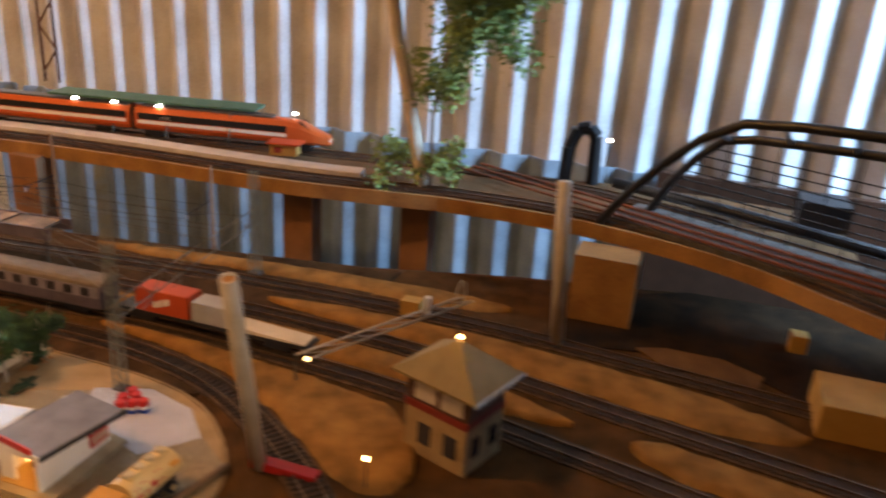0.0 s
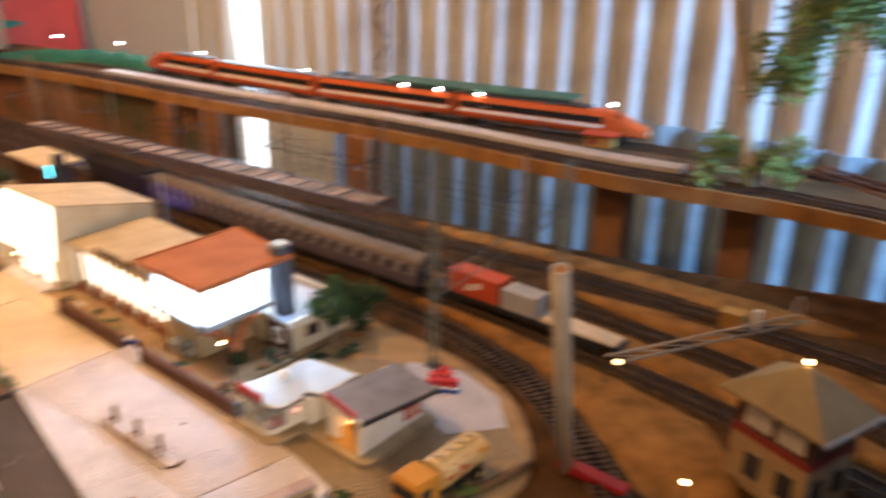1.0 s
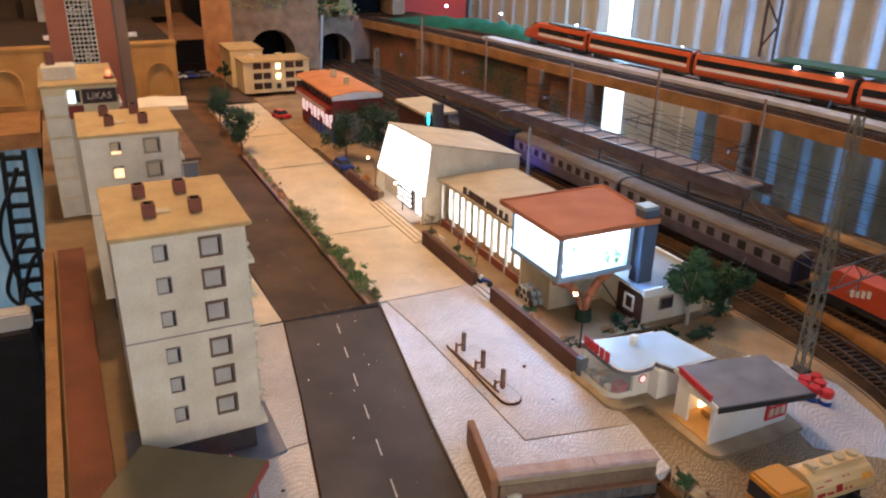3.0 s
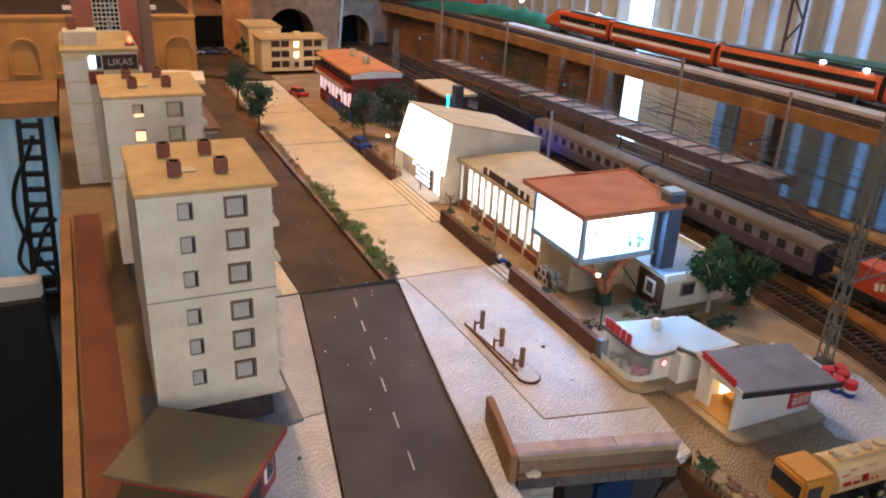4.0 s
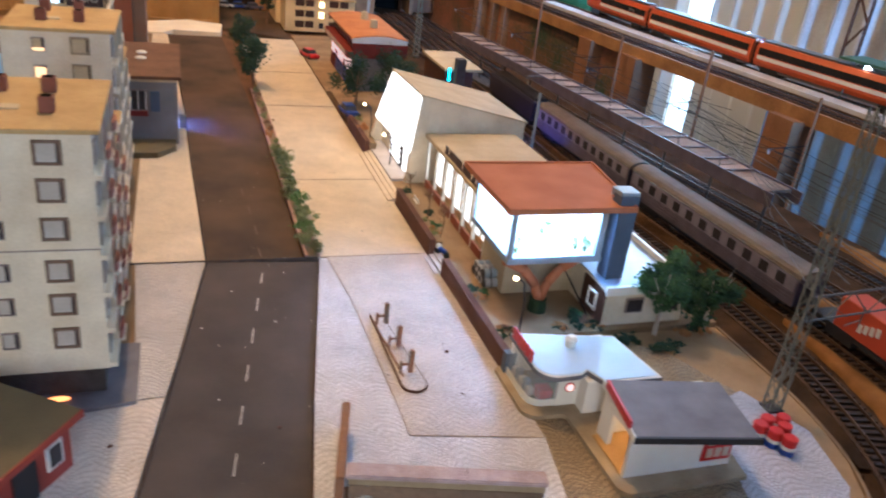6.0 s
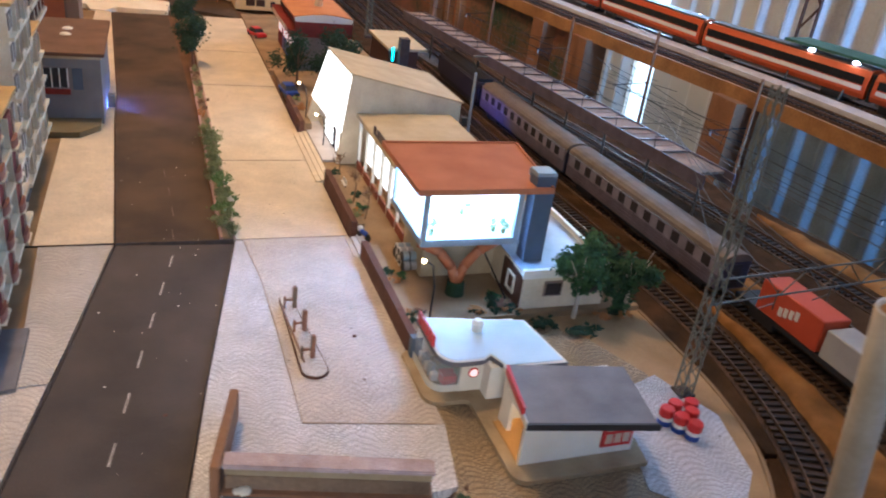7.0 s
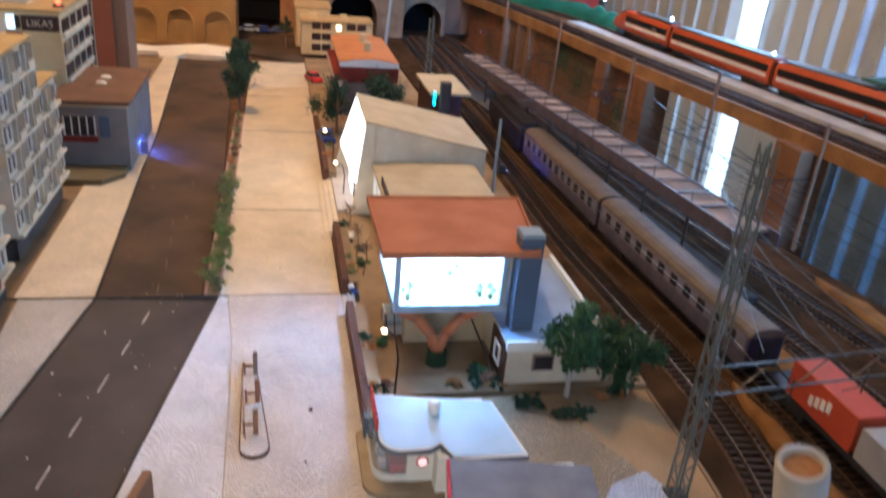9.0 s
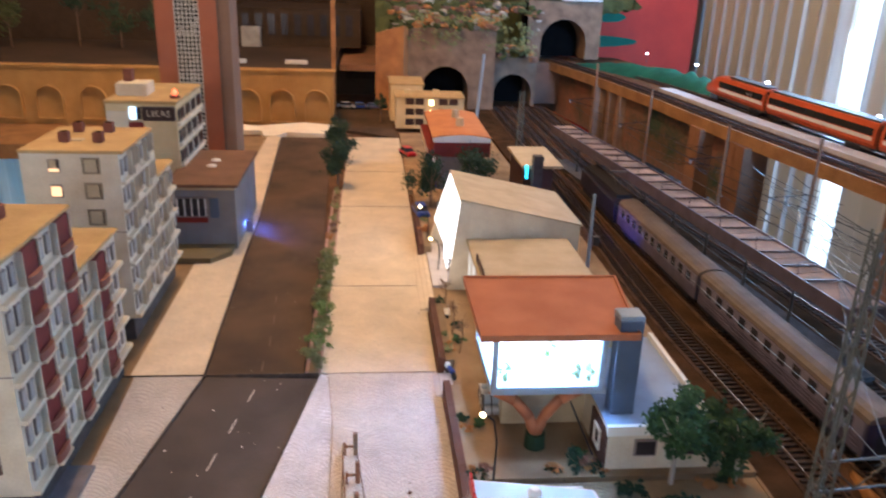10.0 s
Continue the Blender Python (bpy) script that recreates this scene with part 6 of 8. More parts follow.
    prism(bm, [(0.1382, -0.3265), (0.1400, -0.3265), (0.1472, -0.2835), (0.1454, -0.2835)], 0.0420, 0.0478)
    part("roof_edge_sign", bm, "plastic_red", t, "red strip on the roof's edge")
    w = part("garage_window", boxes((0.1985, 0.2205, -0.3300, -0.3285, 0.010, 0.033)), "plastic_red", t, "red window frame")
    for i in range(3):
        for k in range(2):
            x, z = 0.2008 + i * 0.0064, 0.0130 + k * 0.010
            part("pane", boxes((x, x + 0.0047, -0.3306, -0.3300, z, z + 0.0072)), "letter", w)


petrol_station()


def barrel(x, y):
    t = thing("oil_barrel", (x, y, 0.0), 0, "red, white and blue oil barrel", "barrel", "barrels beside the mast")
    for z0, z1, m in ((0.0, 0.0055, "plastic_blue"), (0.0055, 0.0085, "hst_white"), (0.0085, 0.0140, "plastic_red")):
        bm = B()
        rod(bm, (0, 0, z0), (0, 0, z1), 0.0052, 0.0052, 14)
        part("band", bm, m, t)
    bm = B()
    rod(bm, (0, 0, 0.0136), (0, 0, 0.0146), 0.0047, 0.0047, 14)
    part("lid", bm, "plastic_red", t)


for x, y in ((0.262, -0.305), (0.272, -0.300), (0.268, -0.314), (0.279, -0.310), (0.273, -0.323), (0.285, -0.301)):
    barrel(x + 0.004, y)


def tank_lorry():
    t = thing("tank_lorry", (0.1635, -0.407, 0.001), -3, "yellow toy tank lorry with cream tank and red bars", "lorry")
    # local: cab at -x
    bm = one_box(-0.050, -0.023, -0.0145, 0.0145, 0.006, 0.034, 0.002)
    part("cab", bm, "plastic_yellow", t, "orange-yellow cab")
    part("windscreen", boxes((-0.0506, -0.0496, -0.012, 0.012, 0.018, 0.029)), "window_dark", t)
    for s in (-1, 1):
        y0, y1 = sorted((s * 0.0140, s * 0.0149))
        part("cab_window", boxes((-0.046, -0.034, y0, y1, 0.018, 0.028)), "window_dark", t)
    bm = B()
    n = 14
    sec = [(0.0150 * math.cos(6.28318 * k / n), 0.022 + 0.0125 * math.sin(6.28318 * k / n)) for k in range(n)]
    a = [bm.verts.new((-0.019, y, z)) for y, z in sec]
    b = [bm.verts.new((0.036, y, z)) for y, z in sec]
    for i in range(n):
        bm.faces.new((a[i], a[(i + 1) % n], b[(i + 1) % n], b[i]))
    bm.faces.new(a)
    bm.faces.new(b[::-1])
    part("tank", bm, "plastic_cream", t, "cream oval tank", smooth=False)
    part("walkway", boxes((-0.012, 0.033, -0.005, 0.005, 0.0335, 0.0362)), "plastic_cream", t)
    for k in range(4):
        bm = B()
        x = -0.009 + k * 0.0122
        rod(bm, (x, 0, 0.0355), (x, 0, 0.0385), 0.0042, 0.0040, 10)
        part("manhole", bm, "roof_beige", t)
    x = -0.016
    for w, h in ((0.0070, 1.0), (0.0060, 1.25), (0.0060, 0.75), (0.0026, 1.25), (0.0026, 1.25)):
        bm = B()
        f = [bm.verts.new((u, -0.0153 + 0.0050 * (v / 0.0085) ** 2, 0.0225 + v)) for u, v in ((x, 0.0), (x + w, 0.0), (x + w, 0.0066 * h), (x, 0.0066 * h))]
        bm.faces.new(f)
        bmesh.ops.solidify(bm, geom=bm.faces[:], thickness=0.0008)
        part("side_bar", bm, "plastic_red", t, "red lettering bar")
        x += w + 0.0018
    bm = B()
    rod(bm, (0.029, -0.0146, 0.0262), (0.029, -0.0120, 0.0282), 0.0042, 0.0042, 12)
    part("emblem", bm, "plastic_yellow", t, "yellow emblem disc")
    part("chassis", boxes((-0.046, 0.034, -0.009, 0.009, 0.004, 0.010)), "coach_dark", t)
    for x in (-0.037, 0.006, 0.025):
        for s in (-1, 1):
            bm = B()
            rod(bm, (x, s * 0.0095, 0.0055), (x, s * 0.0140, 0.0055), 0.0055, 0.0055, 14)
            wh = part("wheel", bm, "metal_black", t)
            bm = B()
            rod(bm, (x, s * 0.0138, 0.0055), (x, s * 0.0143, 0.0055), 0.0028, 0.0028, 10)
            part("hub", bm, "plastic_cream", wh)


tank_lorry()


def underpass():
    """Sunken stone portal in front of the plaza."""
    t = thing("stone_portal", (0.022, -0.322, 0.0), -14, "weathered stone portal with pinkish coping over a dark opening", "portal")
    rng = random.Random(21)
    for a, b in ((-0.058, 0.013), (0.0132, 0.062)):
        part("coping_stone", one_box(a, b, -0.006 + rng.uniform(-0.0004, 0.0004), 0.006, 0.0190, 0.0222 + rng.uniform(-0.0003, 0.0003), 0.0008), "coping_pale", t)
    part("upper_band", boxes((-0.0565, 0.0605, -0.0050, 0.0050, 0.0145, 0.0190)), "base_stone", t, "worn tan band")
    part("lintel", boxes((-0.056, 0.060, -0.0058, 0.0045, 0.005, 0.0145)), "stone_portal", t, "grimy ochre plastered lintel")
    part("ledge", one_box(-0.058, 0.062, -0.0098, 0.004, 0.003, 0.0052, 0.0004), "wood_pier", t, "brown ledge")
    for k in range(9):
        a, b = -0.057 + k * 0.0131, -0.057 + (k + 1) * 0.0131
        part("beam_stone", one_box(a, b - 0.0003, -0.0085 - rng.uniform(0, 0.0006), 0.004, -0.0065, 0.003, 0.0004), "stone_block", t)
    for j in range(8):
        z = -0.0067 - j * 0.0054
        cut = rng.uniform(-0.048, -0.038)
        for a, b in ((-0.057, cut), (cut + 0.0003, -0.0305)):
            part("pier_stone", one_box(a, b, -0.009 - rng.uniform(0, 0.0006), 0.004, z - 0.0052, z, 0.0004), "stone_pale", t)
    part("opening", boxes((-0.0305, 0.075, 0.060, 0.062, -0.05, -0.0065), (-0.0305, 0.075, 0.0, 0.060, -0.0075, -0.0066), (-0.0325, -0.0305, 0.004, 0.060, -0.05, -0.0065)), "hole_shade", t)
    part("side_wall", one_box(-0.064, -0.0585, -0.010, 0.062, -0.03, 0.0235, 0.0008), "wood_pier", t, "brown side wall")
    bm = B()
    prism(bm, [(0.005, -0.004), (0.034, 0.000), (0.036, 0.004), (0.004, 0.002)], [-0.05] * 4, [-0.014, -0.0075, -0.0075, -0.014])
    part("blue_panel", bm, "navy_card", t, "blue card inside the opening")
    bm = B()
    ball(bm, (-0.045, -0.0085, 0.0065), 0.0045, 0.45)
    ball(bm, (-0.049, -0.0085, 0.0060), 0.003, 0.5)
    part("chip", bm, "paper", t, "pale plaster chip")
    # crumbling bank at the right of the cutting
    bm = B()
    nx, ny = 10, 34
    grid = []
    for j in range(ny):
        y = -0.328 - 0.135 * j / (ny - 1)
        row = []
        for i in range(nx):
            u = i / (nx - 1)
            x = 0.072 + 0.034 * u + 0.010 * noise.noise(Vector((y * 60, 2.0, u)))
            z = -0.060 + 0.062 * u ** 0.6 + 0.006 * noise.noise(Vector((x * 120, y * 120, 5.0)))
            row.append(bm.verts.new((x, y, min(z, 0.0045))))
        grid.append(row)
    for a, b in zip(grid, grid[1:]):
        for i in range(nx - 1):
            bm.faces.new((a[i], a[i + 1], b[i + 1], b[i]))
    solid("earth_bank", bm, "rock", "dark crumbling bank beside the cutting", "bank", "structure")
    for k, (x, y, r) in enumerate(((0.098, -0.366, 0.006), (0.102, -0.376, 0.005), (0.096, -0.386, 0.004), (0.105, -0.388, 0.006), (0.100, -0.402, 0.005))):
        bm = B()
        bmesh.ops.create_icosphere(bm, subdivisions=2, radius=r)
        for v in bm.verts:
            v.co *= 1 + 0.35 * noise.noise(v.co * 300 + Vector((k, 0, 0)))
            v.co.z *= 0.3
        ob = solid("stone", bm, "base_stone" if k % 2 == 0 else "rock", "loose broken stone on the edge of the cutting", "stone", group="loose stones by the cutting")
        ob.matrix_basis = pose(x, y, 0.002)
    bm = B()
    crown(bm, (0, 0, 0.004), 0.0065, 240, 0.0016, random.Random(8), 0.7)
    solid("bush", bm, "leaf", "bright green moss tuft on the edge of the cutting", "bush").matrix_basis = pose(0.0955, -0.356, 0.001)


underpass()


# ---- plaza furniture ----
def island():
    t = thing("traffic_island", (0.0335, -0.1605, 0.0012), 3.6, "low kerbed pale island with three brown posts and rails", "traffic island")
    bm = B()
    prism(bm, arc_pts(0, -0.047, 0.0100, 180, 360) + arc_pts(0, 0.052, 0.0050, 0, 180), 0.0, 0.0020)
    part("kerb", bm, "wall_brown", t, "dark kerb edge")
    bm = B()
    prism(bm, arc_pts(0, -0.047, 0.0090, 180, 360) + arc_pts(0, 0.052, 0.0042, 0, 180), 0.0020, 0.0026)
    part("island_top", bm, "cobble_beige", t, "pale beige paving")
    for y, x, h in ((-0.033, 0.0015, 0.0215), (0.003, 0.0040, 0.0205), (0.037, 0.0040, 0.0215)):
        p = part("post", one_box(x - 0.0016, x + 0.0016, y - 0.0018, y + 0.0018, 0.0026, h, 0.0003), "brick", t)
        part("stub", one_box(x - 0.0085, x - 0.0070, y - 0.0012, y + 0.0012, 0.0020, h * 0.6, 0.0002), "brick", p)
        part("rail", boxes((x - 0.0072, x - 0.0016, y - 0.0006, y + 0.0006, h * 0.42, h * 0.50)), "brick", p)
    part("back_rail", boxes((-0.0062, -0.0052, -0.038, 0.040, 0.0026, 0.0046)), "brick", t)

island()


def low_wall():
    t = thing("garden_wall", (0, 0, 0.0), 0, "low dark brown garden wall with earth on top", "garden wall")
    for a, b in ((-0.200, -0.040), (0.000, 0.135), (0.300, 0.415)):
        n = max(1, round((b - a) / 0.045))
        for k in range(n):
            y0, y1 = a + (b - a) * k / n, a + (b - a) * (k + 1) / n
            part("wall_slab", boxes((0.1085, 0.1145, y0, y1 - 0.0004, 0.0, 0.0185)), "wall_brown", t)
    part("wall_end", boxes((0.1075, 0.1160, -0.206, -0.200, 0.0, 0.0215)), "slate_blue", t, "dark wall end")
    bm = boxes((0.1150, 0.124, -0.199, -0.042, 0.004, 0.0150), (0.1150, 0.122, 0.002, 0.133, 0.004, 0.0150), (0.1150, 0.124, 0.302, 0.413, 0.004, 0.0150))
    solid("planting_strip", bm, "earth_shoulder", "dry earth planting strip behind the garden wall", "planting bed", "structure")
    st = thing("garden_steps", (0, 0, 0), 0, "shallow stone steps up to the cinema", "steps")
    for k in range(4):
        part("step", boxes((0.095 + k * 0.0055, 0.1165, 0.138 , 0.297, k * 0.0016, 0.0016 + k * 0.0016)), "sheet_cream", st)
    st = thing("garden_steps", (0, 0, 0), 0, "small steps through the garden wall", "steps")
    for k in range(3):
        part("step", boxes((0.103 + k * 0.005, 0.119, -0.038, -0.002, k * 0.002, 0.002 + k * 0.002)), "platform_grey", st)


low_wall()


def tree(place, height, r, material, label, seed, leaf=0.0024, n=1500, trunks=1):
    rng = random.Random(seed)
    t = thing("tree", place, 0, label, "tree", "model trees")
    for k in range(trunks):
        bm = B()
        x = (k - (trunks - 1) / 2) * r * 0.7
        top = Vector((x * 0.4, 0, height * 0.72))
        rod(bm, (x, 0, 0), top * 0.55 + Vector((x * 0.4, 0, 0)), 0.0022, 0.0016, 7)
        rod(bm, top * 0.55 + Vector((x * 0.4, 0, 0)), top, 0.0016, 0.0008, 7)
        for j in range(6):
            a = rng.random() * 6.28
            e = Vector((math.cos(a) * r * 0.7, math.sin(a) * r * 0.7, height * (0.6 + 0.35 * rng.random())))
            rod(bm, top * 0.6, e, 0.0009, 0.0003, 5)
        part("trunk", bm, "stake" if material == "leaf" else "bark", t)
    bm = B()
    crown(bm, (0, 0, height * 0.66), r, n, leaf, rng, 1.15)
    part("crown", bm, material, t)
    return t


tree((0.266, -0.165, 0.001), 0.074, 0.0195, "leaf", "green model tree with pale trunk by the petrol station", 1, 0.0023, 4200)
tree((0.313, -0.168, 0.001), 0.070, 0.0190, "leaf", "bushy green model tree near the track", 2, 0.0023, 4200)
tree((-0.006, 0.632, 0.0), 0.084, 0.025, "leaf_dark", "dark green street tree on a thin trunk", 3, 0.0024, 2300)
tree((-0.012, 0.785, 0.0), 0.082, 0.024, "leaf_dark", "dark green street tree farther along the street", 4, 0.0024, 2000)
tree((0.138, 0.505, 0.004), 0.072, 0.028, "leaf_dark", "dark bushy tree between cinema and restaurant", 5, 0.0024, 2300)
tree((0.215, 0.56, 0.004), 0.068, 0.030, "leaf_dark", "dark tree behind the cinema", 6, 0.0024, 2300)
tree((0.07, 1.16, 0.0), 0.07, 0.012, "leaf_dark", "small dark tree beside the yellow block", 8, 0.0022, 600)


def hedge():
    rng = random.Random(11)
    kerb = boxes((-0.012, -0.0095, 0.006, 0.60, 0.0, 0.0035), (0.0, 0.0018, 0.006, 0.60, 0.0, 0.0035))
    solid("planter_kerb", kerb, "coping", "narrow kerbs of the street's planting strip", "kerb", "structure")
    solid("planter_soil", boxes((-0.0093, -0.0002, 0.006, 0.60, 0.0, 0.0022)), "earth_shoulder", "dry soil of the planting strip", "planting bed", "structure")
    for i in range(13):
        y = 0.012 + i * 0.0225
        r = 0.0085 + 0.004 * rng.random()
        bm = B()
        crown(bm, (0, 0, r * 0.75), r * 0.95, 460, 0.0015, rng, 0.75)
        m = rng.choice(("leaf_plant", "leaf_light", "leaf_light", "leaf_light"))
        ob = solid("bush", bm, m, "small green and yellow shrub in the planting strip", "bush", group="shrubs along the street")
        ob.matrix_basis = pose(-0.0045 + rng.uniform(-0.003, 0.003), y, 0.0022, 0, 0, rng.uniform(0, 360))
    for i in range(11):
        r = rng.uniform(0.004, 0.007)
        bm = B()
        crown(bm, (0, 0, r * 0.7), r, 70, 0.0018, rng, 0.9)
        ob = solid("bush", bm, rng.choice(("rust", "leaf_light", "bark")), "dry brown shrub in the planting strip", "bush", group="dry shrubs along the street")
        ob.matrix_basis = pose(-0.0045 + rng.uniform(-0.003, 0.003), 0.31 + i * 0.027, 0.0022)
    for i in range(16):
        y = rng.choice((rng.uniform(-0.19, -0.05), rng.uniform(0.01, 0.13), rng.uniform(0.31, 0.41)))
        r = rng.uniform(0.003, 0.006)
        bm = B()
        crown(bm, (0, 0, r * 0.6), r, 90, 0.0016, rng, 0.6)
        ob = solid("bush", bm, rng.choice(("leaf_dark", "leaf_light", "rust")), "dry little shrub behind the garden wall", "bush", group="garden shrubs")
        ob.matrix_basis = pose(0.120 + rng.uniform(-0.003, 0.003), y, 0.0148)
    for i in range(16):
        x, y = rng.choice(((0.235, -0.172), (0.30, -0.166), (0.198, -0.148), (0.27, -0.19)))
        r = rng.uniform(0.005, 0.008)
        bm = B()
        crown(bm, (0, 0, r * 0.4), r, 110, 0.002, rng, 0.45)
        ob = solid("bush", bm, rng.choice(("leaf_dark", "rust", "leaf_dark")), "dark undergrowth below the trees", "bush", group="undergrowth")
        ob.matrix_basis = pose(x + rng.uniform(-0.018, 0.018), y + rng.uniform(-0.006, 0.006), 0.002)


hedge()


def street_lamp(x, y, h, side=1):
    t = thing("street_lamp", (x, y, 0.004), 0, "slim street lamp with a warm glowing bulb", "street lamp", "garden street lamps")
    bm = B()
    pts = [(side * 0.010, 0, 0), (side * 0.011, 0, h * 0.6), (side * 0.008, 0, h * 0.9), (0, 0, h)]
    tube(bm, pts, 0.0007)
    part("pole", bm, "metal_black", t)
    bm = B()
    ball(bm, (0, 0, h - 0.0015), 0.0020, 0.9, 2)
    part("bulb", bm, "glow_bulb", t, "warm glowing bulb")


street_lamp(0.123, -0.169, 0.063)
street_lamp(0.118, 0.244, 0.043)
street_lamp(0.110, 0.325, 0.058)


def car(x, y, turn, m, label):
    t = thing("car", (x, y, 0.0018), turn, label, "car", "parked model cars")
    bm = B()
    prism(bm, [(-0.0095, -0.024), (0.0095, -0.024), (0.0095, 0.024), (-0.0095, 0.024)], 0.003, 0.0095)
    bevelled(bm, 0.0015)
    part("body", bm, m, t)
    bm = B()
    lo = [(-0.0088, -0.012), (0.0088, -0.012), (0.0088, 0.016), (-0.0088, 0.016)]
    a = [bm.verts.new((p[0], p[1], 0.009)) for p in lo]
    b = [bm.verts.new((p[0] * 0.8, p[1] * 0.7 + 0.001, 0.0155)) for p in lo]
    bm.faces.new(b)
    for i in range(4):
        bm.faces.new((a[i], a[(i + 1) % 4], b[(i + 1) % 4], b[i]))
    part("cabin", bm, "window_dark", t)
    part("roof", boxes((-0.007, 0.007, -0.0072, 0.012, 0.0150, 0.0163)), m, t)
    for sx in (-1, 1):
        for yy in (-0.0145, 0.0145):
            bm = B()
            rod(bm, (sx * 0.0075, yy, 0.0035), (sx * 0.0098, yy, 0.0035), 0.0035, 0.0035, 12)
            part("wheel", bm, "metal_black", t)


car(0.121, 0.472, 8, "plastic_blue", "blue parked model car by the garden wall")
car(0.118, 0.845, 20, "plastic_red", "red parked model car before the restaurant")


def motorbike():
    t = thing("motorbike", (0.118, -0.012, 0.006), 20, "tiny blue and white motorbike on the steps", "motorbike")
    for y in (-0.007, 0.007):
        bm = B()
        rod(bm, (-0.0007, y, 0.004), (0.0007, y, 0.004), 0.004, 0.004, 12)
        part("wheel", bm, "metal_black", t)
    part("body", one_box(-0.002, 0.002, -0.006, 0.005, 0.0045, 0.0085, 0.0008), "plastic_blue", t)
    part("fairing", one_box(-0.0025, 0.0025, 0.004, 0.008, 0.006, 0.011, 0.0008), "hst_white", t)


motorbike()


def small_garden():
    lamp = thing("blue_lamp", (0.352, 0.350, 0.0), 0, "blue lamp on a thin stem low beside the track", "lamp")
    bm = B()
    ball(bm, (0, 0, 0.006), 0.0015, 1, 2)
    part("bulb", bm, "glow_blue", lamp, "glowing blue bulb")
    bm = B()
    rod(bm, (0, 0, -0.006), (0, 0, 0.005), 0.0007, 0.0007, 6)
    part("stem", bm, "metal_black", lamp)
    # plates added round the bulb to hide it from the camera
    part("hood", boxes((-0.004, 0.004, -0.0046, -0.0038, 0.0, 0.0110), (-0.0046, -0.0040, -0.0046, 0.004, 0.0, 0.0110), (-0.0046, 0.004, -0.0046, 0.004, 0.0110, 0.0118)), "metal_grey", lamp, "added small grey hood hiding the bulb from the camera")
    for k, (x, y, r, m) in enumerate(((0.199, -0.140, 0.006, "leaf_dark"), (0.207, -0.143, 0.005, "flower"), (0.203, -0.134, 0.006, "leaf"), (0.130, -0.150, 0.005, "flower"), (0.134, -0.090, 0.005, "leaf"), (0.132, 0.060, 0.006, "leaf"), (0.135, 0.090, 0.005, "leaf_dark"))):
        bm = B()
        crown(bm, (0, 0, r * 0.6), r, 150, 0.0017, random.Random(60 + k), 0.7)
        solid("bush", bm, m, "low flowering shrub in the sandy yard", "bush", group="yard shrubs").matrix_basis = pose(x, y, 0.004)
    bm = B()
    rod(bm, (0.216, -0.132, 0.004), (0.196, -0.0895, 0.050), 0.0008, 0.0007, 6)
    solid("leaning_stick", bm, "metal_black", "thin black stick leaning under the glass building", "stick")
    rng = random.Random(17)
    for x, y in ((0.128, 0.075), (0.131, 0.035), (0.127, 0.150)):
        bm = B()
        top = Vector((rng.uniform(-0.004, 0.004), rng.uniform(-0.004, 0.004), rng.uniform(0.026, 0.036)))
        tube(bm, [(0, 0, 0), top * 0.5 + Vector((0.002, 0, 0)), top], 0.0006, 5)
        for _ in range(5):
            a = rng.random() * 6.28
            p = top * rng.uniform(0.4, 0.9)
            rod(bm, p, p + Vector((math.cos(a) * 0.008, math.sin(a) * 0.008, 0.008)), 0.0004, 0.0002, 4)
        crown(bm, top * 0.85, 0.007, 50, 0.0014, rng, 0.9)
        solid("sapling", bm, "bark", "thin dry sapling before the pavilion", "sapling", group="dry saplings").matrix_basis = pose(x, y, 0.004)
    t = thing("bench", (0.1265, 0.120, 0.004), 0, "small white bench by the pavilion", "bench")
    part("seat", boxes((-0.002, 0.002, -0.008, 0.008, 0.0040, 0.0048)), "hst_white", t)
    part("backrest", boxes((0.0018, 0.0026, -0.008, 0.008, 0.0048, 0.0090)), "hst_white", t)
    for y in (-0.007, 0.007):
        part("leg", boxes((-0.0015, 0.0015, y - 0.0005, y + 0.0005, 0.0, 0.0040)), "metal_black", t)
    rng = random.Random(77)
    bm = B()
    for _ in range(90):
        if rng.random() < 0.45:
            x, y = rng.uniform(0.004, 0.104), rng.uniform(-0.21, 0.5)
        elif rng.random() < 0.6:
            x, y = rng.uniform(-0.16, -0.02), rng.uniform(-0.36, 0.0)
        else:
            x, y = rng.uniform(0.12, 0.32), rng.uniform(-0.43, -0.16)
        r = rng.uniform(0.0003, 0.0008)
        ball(bm, (x, y, 0.0016), r, 0.6)
    pale = B()
    for _ in range(60):
        x, y = rng.uniform(-0.15, -0.02), rng.uniform(-0.38, 0.3)
        if abs(x + 0.055) < 0.045 + 0.1 * max(0, -y - 0.1):
            ball(pale, (x, y, 0.0003), rng.uniform(0.0002, 0.0006), 0.5)
    solid("fleck", pale, "paper", "scattered pale flecks on the street", "flecks", "stuff")
    solid("grit", bm, "stone_dark", "scattered dark grit on the street and plaza", "grit", "stuff")


small_garden()


